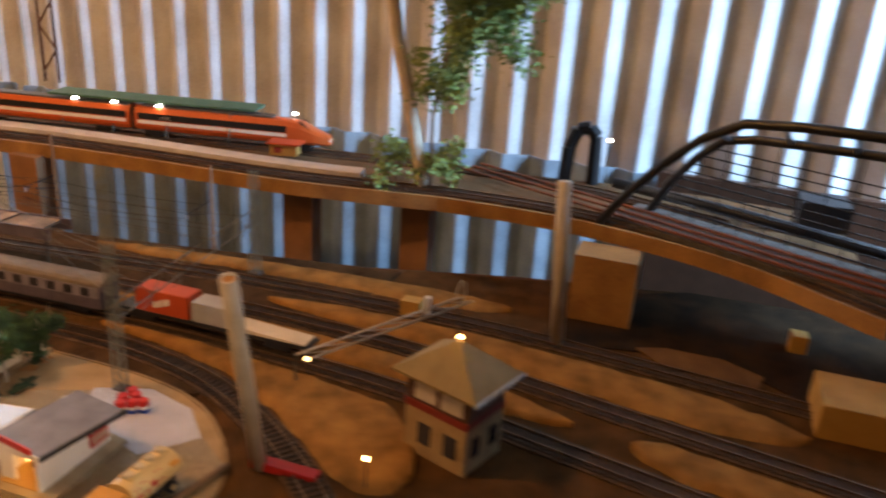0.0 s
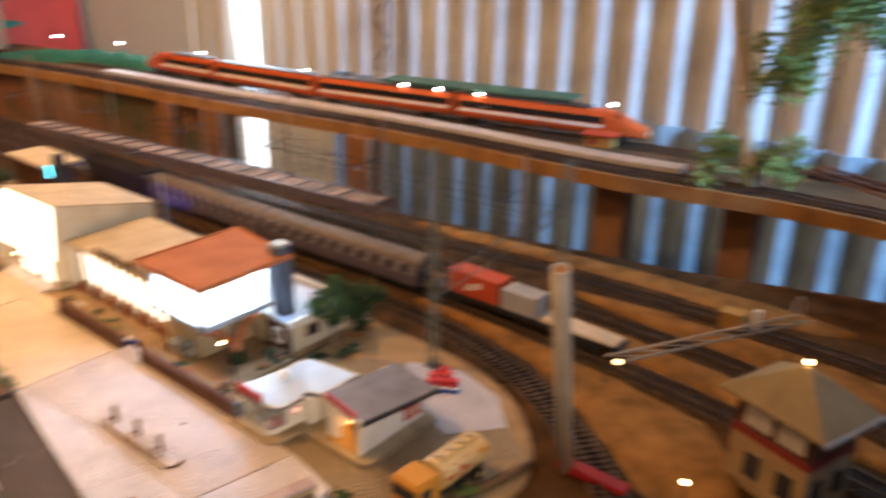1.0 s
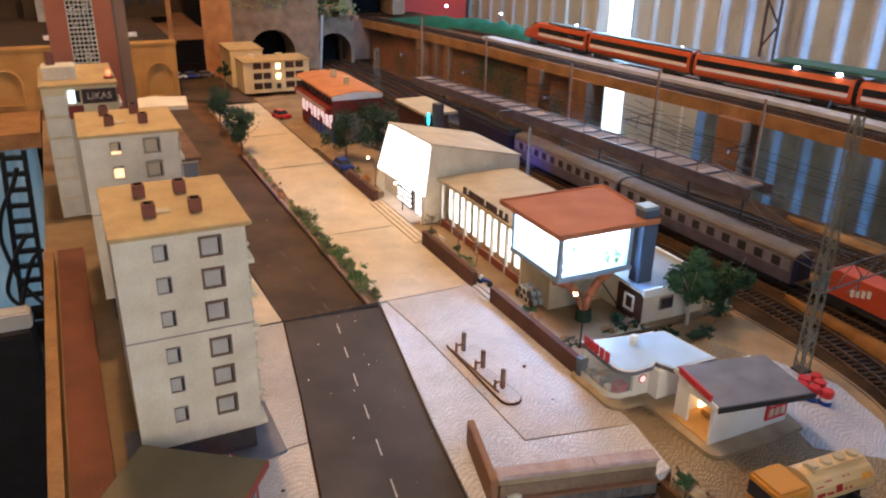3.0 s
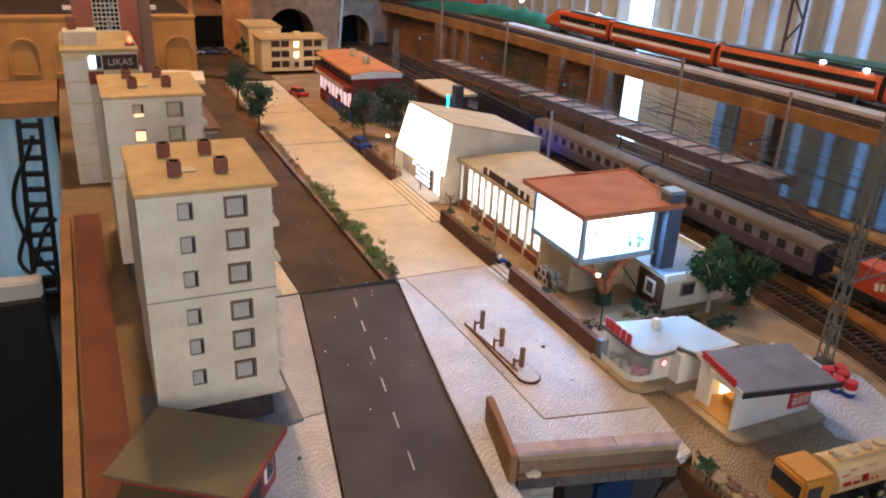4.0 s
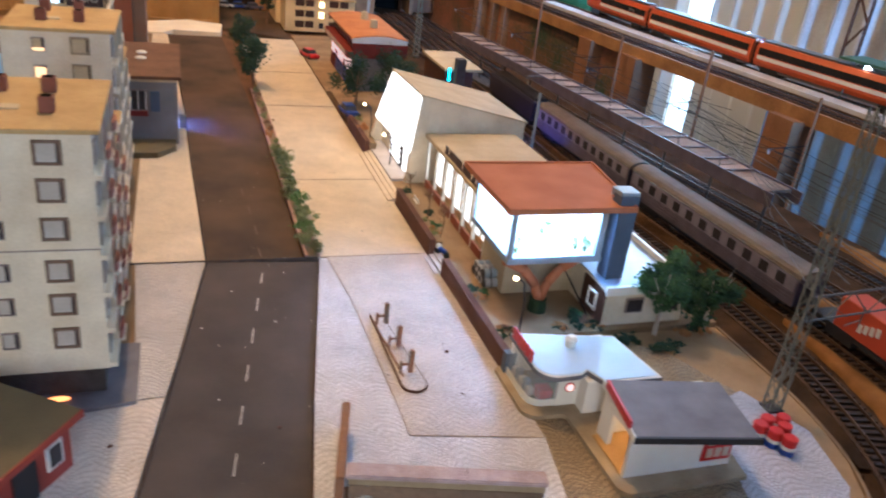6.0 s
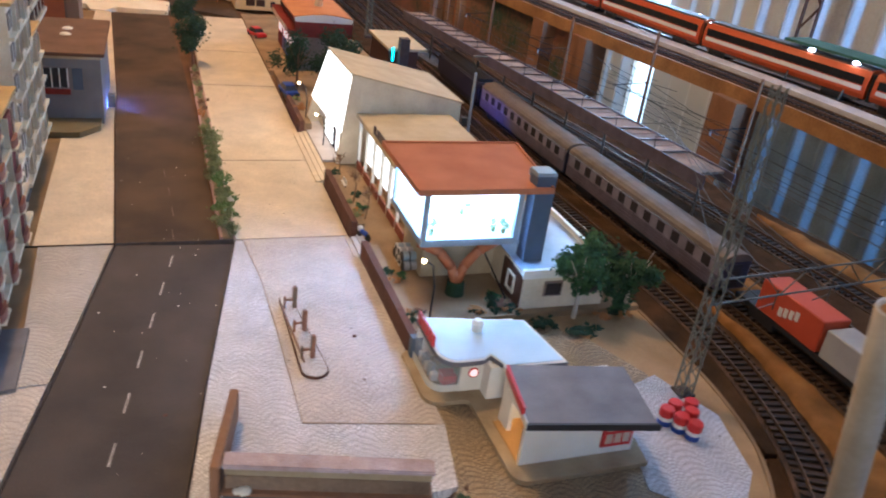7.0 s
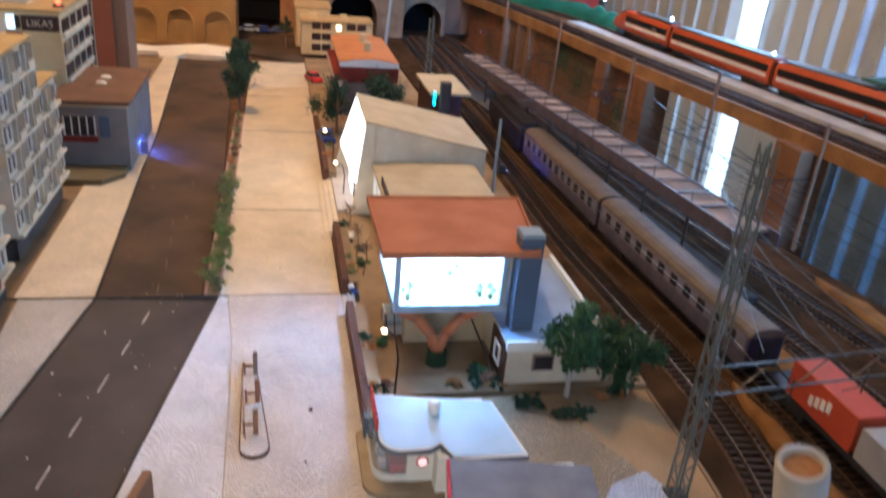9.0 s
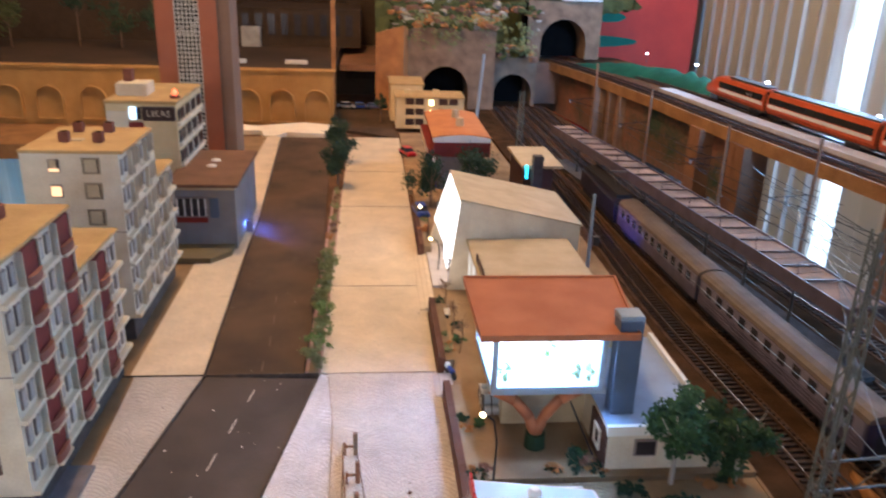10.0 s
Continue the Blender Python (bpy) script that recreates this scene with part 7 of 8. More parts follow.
def yard_edge():
    line = smooth_line([(0.335, -0.16), (0.334, -0.25), (0.329, -0.30), (0.319, -0.342), (0.299, -0.382), (0.269, -0.417), (0.236, -0.442), (0.20, -0.454), (0.15, -0.450)], 5)
    bm = B()
    ribbon(bm, line, -0.0006, 0.0020, -0.004, 0.0014)
    solid("yard_edging", bm, "path_tan", "low brown edging round the sandy yard", "edging", "structure")
    bm = B()
    rod(bm, (0.176, -0.431, 0.0042), (0.232, -0.445, 0.0048), 0.0034, 0.0030, 9)
    solid("log", bm, "bark", "brown log lying on the yard's edge", "log", smooth=True)
    bm = B()
    crown(bm, (0, 0, 0.004), 0.007, 130, 0.0022, random.Random(31), 0.6)
    solid("bush", bm, "leaf_plant", "pale green tuft beside the log", "bush").matrix_basis = pose(0.166, -0.428, 0.001)


yard_edge()


def barrels_stack():
    rows = [(-0.046 - 0.0088 * k, 0.0) for k in range(4)] + [(-0.0504 - 0.0088 * k, 0.0074) for k in range(3)]
    for i, (y, z) in enumerate(rows):
        t = thing("drum", (0.146, y, 0.0083 + z), 0, "dull grey drum lying in a small stack", "drum", "stacked drums")
        bm = B()
        rod(bm, (-0.007, 0, 0), (0.007, 0, 0), 0.0042, 0.0042, 14)
        part("shell", bm, "container_grey" if i % 2 else "frame_grey", t)
        for x in (-0.0066, 0.0, 0.0066):
            bm = B()
            rod(bm, (x - 0.0006, 0, 0), (x + 0.0006, 0, 0), 0.0044, 0.0044, 14)
            part("hoop", bm, "hst_white" if i % 3 else "stone_dark", t)
        bm = B()
        rod(bm, (-0.0073, 0, 0), (-0.0070, 0, 0), 0.0030, 0.0030, 12)
        part("lid", bm, "stone_dark", t)


barrels_stack()


# ---- masts, poles and wires ----
def lattice_mast(place, h, w, label):
    t = thing("catenary_mast", place, 0, label, "catenary mast", "catenary masts")
    bm = B()
    for sx in (-1, 1):
        for sy in (-1, 1):
            rod(bm, (sx * w, sy * w, 0), (sx * w * 0.72, sy * w * 0.72, h), 0.0009, 0.0008, 5)
    part("leg_frame", bm, "mast_green", t)
    bm = B()
    n = int(h / 0.0145)
    for k in range(n):
        z0, z1 = h * k / n, h * (k + 1) / n
        s0, s1 = w * (1 - 0.28 * k / n), w * (1 - 0.28 * (k + 1) / n)
        for a, b in (((-1, -1), (1, -1)), ((1, -1), (1, 1)), ((1, 1), (-1, 1)), ((-1, 1), (-1, -1))):
            if k % 2:
                a, b = b, a
            rod(bm, (a[0] * s0, a[1] * s0, z0), (b[0] * s1, b[1] * s1, z1), 0.0005, 0.0005, 4)
    tagged(part("bracing", bm, "mast_green", t), kind="stuff")
    part("foot", boxes((-w * 1.4, w * 1.4, -w * 1.4, w * 1.4, -0.002, 0.003)), "stone_dark", t)
    return t


def catenary():
    lattice_mast((0.302, -0.276, 0.0), 0.236, 0.0046, "tall grey-green lattice catenary mast by the track")
    lattice_mast((0.345, 0.90, 0.0), 0.12, 0.005, "grey lattice catenary mast far along the track")
    lattice_mast((0.62, -0.24, -0.001), 0.15, 0.006, "grey lattice catenary mast below the viaduct")
    t = thing("catenary_beam", (0, 0, 0), 0, "thin lattice beam and wires over the tracks", "catenary beam")
    a, b = Vector((0.302, -0.276, 0.078)), Vector((0.62, -0.24, 0.074))
    bm = B()
    for dz in (0, 0.020):
        rod(bm, a + Vector((0, 0, dz)), b + Vector((0, 0, dz)), 0.0009, 0.0009, 5)
    n = 14
    for k in range(n):
        p, q = a.lerp(b, k / n), a.lerp(b, (k + 1) / n)
        up = Vector((0, 0, 0.020))
        rod(bm, p if k % 2 else p + up, q + up if k % 2 else q, 0.0006, 0.0006, 4)
    part("beam", bm, "metal_grey", t)
    for x in (0.375, 0.434, 0.515, 0.595):
        bm = B()
        y = -0.262 + (x - 0.375) * 0.1
        rod(bm, (x, y, 0.078), (x, y, 0.060), 0.0006, 0.0006, 5)
        rod(bm, (x - 0.015, y, 0.062), (x, y, 0.066), 0.0005, 0.0005, 5)
        part("hanger", bm, "metal_grey", t)
    # slack wires from mast to viaduct
    for k in range(9):
        bm = B()
        p, q = Vector((0.31 + 0.03 * k, -0.27, 0.098 + 0.006 * (k % 3))), Vector((0.52 + 0.010 * k, 0.05 + 0.045 * k, 0.07 + 0.004 * (k % 4)))
        pts = []
        for j in range(9):
            u = j / 8
            v = p.lerp(q, u)
            v.z -= 0.010 * math.sin(math.pi * u)
            pts.append(v)
        tube(bm, pts, 0.00035, 4)
        part("wire", bm, "metal_grey", t)
    # wires along the coach tracks
    for line, z in ((TRACK_1, 0.062), (TRACK_2, 0.066), (TRACK_3, 0.066), (TRACK_4, 0.066)):
        bm = B()
        pts = [(x, y, z) for x, y in line if -0.3 < y < 1.0]
        tube(bm, pts, 0.0004, 4)
        part("wire", bm, "metal_grey", t)
    # second, lower beam near the signal hut
    t = thing("catenary_beam", (0, 0, 0), 0, "loose lattice beam with wires near the signal hut", "catenary beam")
    bm = B()
    a, b = Vector((0.385, -0.43, 0.034)), Vector((0.545, -0.56, 0.060))
    for d in (Vector((0, 0, 0)), Vector((0.014, -0.012, -0.008))):
        rod(bm, a + d, b + d, 0.0015, 0.0015, 6)
    n = 8
    for k in range(n):
        rod(bm, a.lerp(b, k / n), a.lerp(b, (k + 1) / n) + Vector((0.014, -0.012, -0.008)), 0.0008, 0.0008, 4)
    pts = [(0.545 + 0.02 * math.cos(u), -0.56, 0.06 + 0.02 * math.sin(u)) for u in (2.6, 2.1, 1.57, 1.0, 0.5, 0.0, -0.6)]
    tube(bm, pts, 0.0007, 5)
    part("beam", bm, "stake", t, "dusty tan rods")
    for p in (a, b):
        bm = B()
        rod(bm, (p.x, p.y, -0.002), p, 0.0012, 0.0010, 6)
        part("post", bm, "metal_grey", t)
    bm = B()
    prism(bm, [(0.508, -0.534), (0.516, -0.534), (0.516, -0.528), (0.508, -0.528)], 0.048, 0.068)
    part("insulator", bm, "hst_white", t, "white tag on the beam")


catenary()


def viaduct_posts():
    """Grey catenary posts with arms standing before the viaduct, and the wires they carry."""
    ends = []
    for i, y in enumerate((-0.16, 0.10, 0.30, 0.505, 0.78, 1.04)):
        x = along(VIA, y) - 0.022
        h = 0.138 + 0.012 * (i % 3)
        t = thing("catenary_post", (x, y, -0.001), 0, "slim grey catenary post with an arm below the viaduct", "catenary post", "posts before the viaduct")
        bm = B()
        rod(bm, (0, 0, 0), (0, 0, h), 0.0030, 0.0022, 6)
        part("shaft", bm, "wood_pier", t)
        bm = B()
        tube(bm, [(0, 0, 0.088), (-0.055, 0.004, 0.082)], 0.0007, 5)
        tube(bm, [(0, 0, 0.068), (-0.055, 0.004, 0.082)], 0.0006, 5)
        tube(bm, [(-0.030, 0.002, 0.085), (-0.034, 0.002, 0.064)], 0.0005, 4)
        part("arm", bm, "metal_black", t)
        bm = B()
        rod(bm, (-0.052, 0.004, 0.082), (-0.052, 0.004, 0.082 - 0.006), 0.0012, 0.0012, 8)
        part("insulator", bm, "container_grey", t, "grey insulator")
        ends.append(Vector((x - 0.052, y + 0.004, 0.082 - 0.007)))
    t = thing("overhead_wire", (0, 0, 0), 0, "thin overhead wires with droppers along the tracks", "overhead wire")
    for a, b in zip(ends, ends[1:]):
        for off, sag in ((0.0, 0.008), (-0.006, 0.001), (0.035, 0.004)):
            bm = B()
            pts = []
            for k in range(7):
                u = k / 6
                v = a.lerp(b, u)
                pts.append((v.x + off, v.y, v.z - sag * math.sin(math.pi * u) + (0.010 if off else 0)))
            tube(bm, pts, 0.0004, 4)
            part("wire", bm, "metal_black", t)
    rng = random.Random(91)
    t = thing("wire_tangle", (0, 0, 0), 0, "tangle of thin dark rods between canopy and viaduct", "wires")
    for k in range(26):
        y = rng.uniform(0.05, 0.62)
        bm = B()
        p = Vector((along(VIA, y) - rng.uniform(0.02, 0.05), y, rng.uniform(0.02, 0.10)))
        q = p + Vector((rng.uniform(-0.05, 0.0), rng.uniform(0.05, 0.16), rng.uniform(-0.03, 0.03)))
        q.z = max(0.01, min(0.10, q.z))
        m = (p + q) / 2 - Vector((0, 0, rng.uniform(0, 0.006)))
        tube(bm, [p, m, q], 0.0005, 4)
        part("wire", bm, "metal_black", t)


fit_to_view(viaduct_posts)


def pipes():
    t = thing("white_pipe", (0.249, -0.468, -0.002), 0, "upright cream pipe with a rusty open top", "pipe")
    bm = B()
    top = Vector((-0.059, -0.014, 0.211))
    n = 20
    d = top.normalized()
    u = d.orthogonal().normalized()
    w = d.cross(u)
    rr = []
    for c, r in ((Vector((0, 0, 0)), 0.0068), (top, 0.0070), (top, 0.0052), (top - d * 0.03, 0.0052)):
        rr.append([bm.verts.new(c + (u * math.cos(6.28318 * i / n) + w * math.sin(6.28318 * i / n)) * r) for i in range(n)])
    for a, b in zip(rr, rr[1:]):
        for i in range(n):
            bm.faces.new((a[i], a[(i + 1) % n], b[(i + 1) % n], b[i]))
    bm.faces.new(rr[0][::-1])
    bm.faces.new(rr[-1])
    part("tube", bm, "pipe", t, smooth=True)
    bm = B()
    rod(bm, top - d * 0.006, top - d * 0.0015, 0.0051, 0.0051, 16)
    part("plug", bm, "rust", t, "rusty plug in the open top")
    t = thing("dark_rod", (0.259, -0.461, -0.002), 0, "dark bluish rod standing against the pipe", "rod")
    bm = B()
    rod(bm, (0, 0, 0), top * 0.94, 0.0040, 0.0040, 10)
    part("shaft", bm, "slate_blue", t, smooth=True)
    solid("red_base_board", one_box(0.244, 0.257, -0.524, -0.4605, -0.002, 0.006, 0.0006), "plastic_red", "small red board at the pipe's foot", "board")
    t = thing("white_pipe", (0.600, -0.672, -0.002), 0, "thin cream pipe beside the viaduct pier", "pipe")
    bm = B()
    rod(bm, (0, 0, 0), (0.0, 0.015, 0.204), 0.0085, 0.0085, 16)
    part("tube", bm, "pipe", t, smooth=True)
    t = thing("pole", (0.298, 0.200, 0.003), 0, "thin grey-white pole on a dark foot beside the track", "pole")
    bm = B()
    rod(bm, (0, 0, 0), (0, 0, 0.112), 0.0022, 0.0018, 8)
    part("shaft", bm, "frame_grey", t)
    part("foot", boxes((-0.008, 0.008, -0.010, 0.010, 0, 0.003)), "stone_dark", t)
    t = thing("pole", (0.285, 1.12, 0.0), 0, "tall pale pole behind the restaurant", "pole")
    bm = B()
    rod(bm, (0, 0, 0), (0.012, 0, 0.165), 0.0035, 0.003, 8)
    part("shaft", bm, "frame_grey", t)


pipes()


def green_mound():
    """Lumpy painted bank behind the tracks at the viaduct's far end."""
    line = smooth_line([(0.585, 1.36), (0.635, 1.20), (0.688, 1.03), (0.712, 0.90), (0.722, 0.78)], 6)
    bm = B()
    n, m = len(line), 11
    lo, hi = offset_line(line, 0.036), offset_line(line, -0.05)
    rows = []
    for j in range(n):
        row = []
        for i in range(m):
            u = i / (m - 1)
            x, y = lo[j][0] + (hi[j][0] - lo[j][0]) * u, lo[j][1] + (hi[j][1] - lo[j][1]) * u
            h = 0.026 * math.sin(math.pi * u) * min(1.0, 3 * j / n + 0.1, 3 * (n - 1 - j) / n + 0.1)
            row.append(bm.verts.new((x, y, 0.1212 + h * (1 + 0.5 * noise.noise(Vector((x * 40, y * 40, 1)))))))
        rows.append(row)
    for a, b in zip(rows, rows[1:]):
        for i in range(m - 1):
            bm.faces.new((a[i], a[i + 1], b[i + 1], b[i]))
    solid("green_bank", bm, "hill_green", "dark green painted bank behind the viaduct tracks", "bank", smooth=True)


fit_to_view(green_mound)


def platform_canopy():
    t = thing("platform_roof", (0, 0, 0), 0, "long weathered grey platform roof on posts", "platform roof")
    line = smooth_line([(0.405, 0.80), (0.430, 0.60), (0.455, 0.38), (0.479, 0.15), (0.496, -0.03)], 6)
    rng = random.Random(12)
    marks = resample(line, 0.0205)
    for p, q in zip(marks, marks[1:]):
        d = (q - p).normalized()
        n = Vector((d.y, -d.x, 0))
        e = rng.uniform(0.0002, 0.0012)
        w0, w1 = 0.0200 - rng.uniform(0, 0.0012), 0.0200 - rng.uniform(0, 0.0012)
        z = [0.0730 + rng.uniform(-0.0006, 0.0006) for _ in range(4)]
        bm = B()
        prism(bm, [(v.x, v.y) for v in (p + d * e - n * w0, p + d * e + n * w1, q + n * w1, q - n * w0)][::-1], [h - 0.003 for h in z], z)
        part("roof_board", bm, "canopy_grey", t)
    bm = B()
    ribbon(bm, line, 0.0202, 0.022, 0.0600, 0.075)
    part("gutter", bm, "coach_silver", t, "lilac-grey fascia board")
    bm = B()
    ribbon(bm, line, -0.022, -0.0202, 0.0600, 0.075)
    part("gutter", bm, "coach_silver", t, "lilac-grey fascia board")
    for p in resample(line, 0.040)[1:-1]:
        i = min(range(len(line)), key=lambda k: (line[k][0] - p.x) ** 2 + (line[k][1] - p.y) ** 2)
        part("batten", boxes((p.x - 0.020, p.x + 0.020, p.y - 0.0012, p.y + 0.0012, 0.0736, 0.0752)), "brown_panel", t)
    for k, p in enumerate(resample(line, 0.075)[1:-1]):
        bm = B()
        tube(bm, [(p.x - 0.021, p.y, 0.074), (p.x - 0.021, p.y + 0.002, 0.088), (p.x - 0.002, p.y + 0.003, 0.0885)], 0.0005, 4)
        part("wire_bracket", bm, "metal_black", t)
    for p in resample(line, 0.09)[1:]:
        bm = B()
        rod(bm, (p.x, p.y, 0.0), (p.x, p.y, 0.070), 0.0018, 0.0018, 6)
        part("post", bm, "metal_grey", t)
    bm = B()
    ribbon(bm, line, -0.016, 0.016, -0.001, 0.008)
    solid("platform", bm, "stone_dark", "dark station platform between the tracks", "platform", "structure")


platform_canopy()


# ---- things on the viaduct ----
def deck_lamp(x, y, h=0.045):
    t = thing("platform_lamp", (x, y, 0.1215), 0, "platform lamp with a cold white light", "platform lamp", "lamps along the viaduct")
    bm = B()
    rod(bm, (0, 0, 0), (0, 0, h), 0.0008, 0.0006, 6)
    part("pole", bm, "metal_grey", t)
    bm = B()
    ball(bm, (0, 0, h), 0.0030, 0.8, 2)
    part("bulb", bm, "glow_led", t, "cold white bulb")


for x, y, z in ((0.760, 0.756, 0.167), (0.767, 0.433, 0.166), (0.743, 1.364, 0.150), (0.757, 1.08, 0.158), (0.840, -0.182, 0.176), (0.884, -0.668, 0.190)):
    fit_to_view(deck_lamp, x, y, z - 0.1215)


def wall_lattice():
    t = thing("lattice_pole", (1.055, 0.5, 0.121), 0, "dark lattice pole before the sheet wall", "lattice pole")
    for y in (-0.018, 0.018):
        bm = B()
        rod(bm, (0, y, 0), (0, y, 1.2), 0.0035, 0.0035, 6)
        part("upright", bm, "brown_panel", t)
    for k in range(24):
        z = 0.02 + k * 0.048
        s = 1 if k % 2 else -1
        bm = B()
        rod(bm, (0, -0.018 * s, z), (0, 0.018 * s, z + 0.046), 0.0024, 0.0024, 5)
        part("brace", bm, "brown_panel", t)


fit_to_view(wall_lattice)


def station_canopy():
    t = thing("station_roof", (0, 0, 0), 0, "dark green platform roof over the orange train", "platform roof")
    line = [(0.755, 0.20), (0.775, 0.09), (0.800, -0.03), (0.822, -0.13)]
    bm = B()
    ribbon(bm, line, -0.026, 0.026, 0.180, 0.1835)
    part("roof", bm, "green_roof", t, "dark green roof sheet")
    for x, y in ((0.730, 0.175), (0.745, 0.09), (0.758, 0.0), (0.775, -0.10)):
        bm = B()
        rod(bm, (x, y, 0.129), (x + 0.012, y, 0.180), 0.0016, 0.0016, 6)
        part("post", bm, "metal_grey", t)
    for x, y in ((0.742, 0.155), (0.752, 0.088), (0.764, 0.015)):
        bm = B()
        ball(bm, (x, y, 0.177), 0.0042, 0.5, 2)
        part("lamp", bm, "glow_led", t, "cold white roof lamp")
    t = thing("ticket_booth", (0.766, -0.205, 0.131), 12, "small orange booth with a flat roof on the platform", "booth")
    part("wall", boxes((-0.012, 0.012, -0.020, 0.020, 0, 0.017)), "stone_tan", t)
    part("roof", boxes((-0.016, 0.016, -0.026, 0.024, 0.017, 0.0195)), "container_red", t, "orange flat roof")
    part("window", boxes((-0.0128, -0.012, 0.002, 0.014, 0.004, 0.013)), "balcony_red", t)


fit_to_view(station_canopy)


def deck_plant():
    rng = random.Random(21)
    t = thing("climbing_plant", (0.739, -0.436, 0.122), 0, "leafy green plant tied to a pale stake on the viaduct", "plant")
    bm = B()
    tube(bm, [(0, 0, 0), (-0.004, 0.018, 0.09), (0.0, 0.048, 0.20), (0.0, 0.080, 0.40)], 0.0092, 10)
    part("stake", bm, "stake", t, "pale wooden stake")
    bm = B()
    tube(bm, [(0.0, -0.01, 0), (0.0, -0.008, 0.10), (0.004, -0.02, 0.18), (0.0, -0.04, 0.26), (0.0, -0.06, 0.36)], 0.003, 6)
    part("stem", bm, "bark", t)
    for c, r, n in (((0, -0.075, 0.215), 0.075, 2600), ((0, -0.03, 0.32), 0.085, 2600), ((0, -0.12, 0.28), 0.07, 1700), ((0, 0.045, 0.035), 0.036, 420), ((0, -0.03, 0.036), 0.034, 420), ((0, -0.02, 0.15), 0.045, 900)):
        bm = B()
        crown(bm, c, r, n, 0.0048, rng, 0.9)
        part("foliage", bm, "leaf_plant", t)
    t = thing("clip_lamp", (0.888, -0.632, 0.122), 0, "black arched clip lamp standing on the deck", "lamp")
    bm = B()
    pts = [(0, 0.024, 0.0), (0, 0.022, 0.05), (0, 0.012, 0.078), (0, -0.006, 0.082), (0, -0.016, 0.07), (0, -0.018, 0.0)]
    for a, b in zip(pts, pts[1:]):
        rod(bm, a, b, 0.0095, 0.0105, 10)
    part("arm", bm, "metal_black", t)


fit_to_view(deck_plant)


def arch_bridge():
    t = thing("arch_bridge", (0, 0, 0), 0, "black tubular arch bridge carrying the track", "bridge")
    d = Vector((-0.414, -0.910, 0)).normalized()
    up = Vector((0, 0, 1))
    a, b = Vector((0.705, -0.686, 0)), Vector((0.79, -0.705, 0))
    front = [(0.0, 0.124), (0.030, 0.168), (0.072, 0.216), (0.113, 0.255), (0.158, 0.281), (0.22, 0.289), (0.30, 0.294), (0.40, 0.292)]
    back = [(0.038, 0.122), (0.062, 0.172), (0.092, 0.212), (0.122, 0.240), (0.16, 0.249), (0.21, 0.253), (0.30, 0.259), (0.40, 0.258)]
    for o, prof in ((a, front), (b, back)):
        bm = B()
        tube(bm, [o + d * s + up * z for s, z in prof], 0.0056, 10)
        part("arch_rib", bm, "metal_black", t, "black tubular rib", smooth=True)
    for s in (0.13, 0.20, 0.27, 0.34):
        zf = float(np.interp(s, [p[0] for p in front], [p[1] for p in front]))
        zb = float(np.interp(s, [p[0] for p in back], [p[1] for p in back]))
        bm = B()
        tube(bm, [a + d * s + up * zf, b + d * s + up * zb], 0.0030, 6)
        part("cross_bar", bm, "metal_black", t)
    c = Vector((0.85, -0.72, 0))
    bm = B()
    tube(bm, [c + d * s + up * z for s, z in ((-0.04, 0.134), (0.16, 0.138), (0.40, 0.136))], 0.0075, 10)
    part("bottom_chord", bm, "metal_black", t, "thick dark bottom tube", smooth=True)
    for z in (0.140, 0.150, 0.160, 0.171, 0.182, 0.193, 0.204, 0.216, 0.228):
        s0 = float(np.interp(z, [p[1] for p in back[:5]], [p[0] for p in back[:5]]))
        bm = B()
        tube(bm, [b + d * s0 + up * z, b + d * 0.40 + up * (z - 0.002)], 0.0012, 4)
        part("wire", bm, "metal_black", t)
    for s in (0.075, 0.10, 0.13, 0.16, 0.19, 0.22, 0.25, 0.28, 0.31, 0.34, 0.37):
        z = float(np.interp(s, [p[0] for p in back], [p[1] for p in back]))
        bm = B()
        tube(bm, [b + d * s + up * 0.124, b + d * s + up * z], 0.0011, 4)
        part("hanger", bm, "metal_black", t)
    n = Vector((0.910, -0.414, 0))
    bm = B()
    q = [a + d * s + n * u for s, u in ((0.0, 0.016), (0.0, 0.10), (0.42, 0.10), (0.42, 0.016))]
    prism(bm, [(v.x, v.y) for v in q][::-1], 0.1225, 0.1300)
    part("timber_deck", bm, "stone_dark", t, "dark timber deck")
    for k in range(3):
        bm = B()
        q = [a + d * s + n * u for s, u in ((-0.25, 0.020 + 0.022 * k), (0.42, 0.020 + 0.022 * k))]
        tube(bm, [v + up * 0.1325 for v in q], 0.0022, 5)
        part("timber_rail", bm, "wood_red", t)
    bm = B()
    box(bm, 0.79, 0.85, -0.985, -0.925, 0.1305, 0.165)
    solid("dark_box", bm, "coach_dark", "dark box standing behind the bridge", "box")


fit_to_view(arch_bridge)


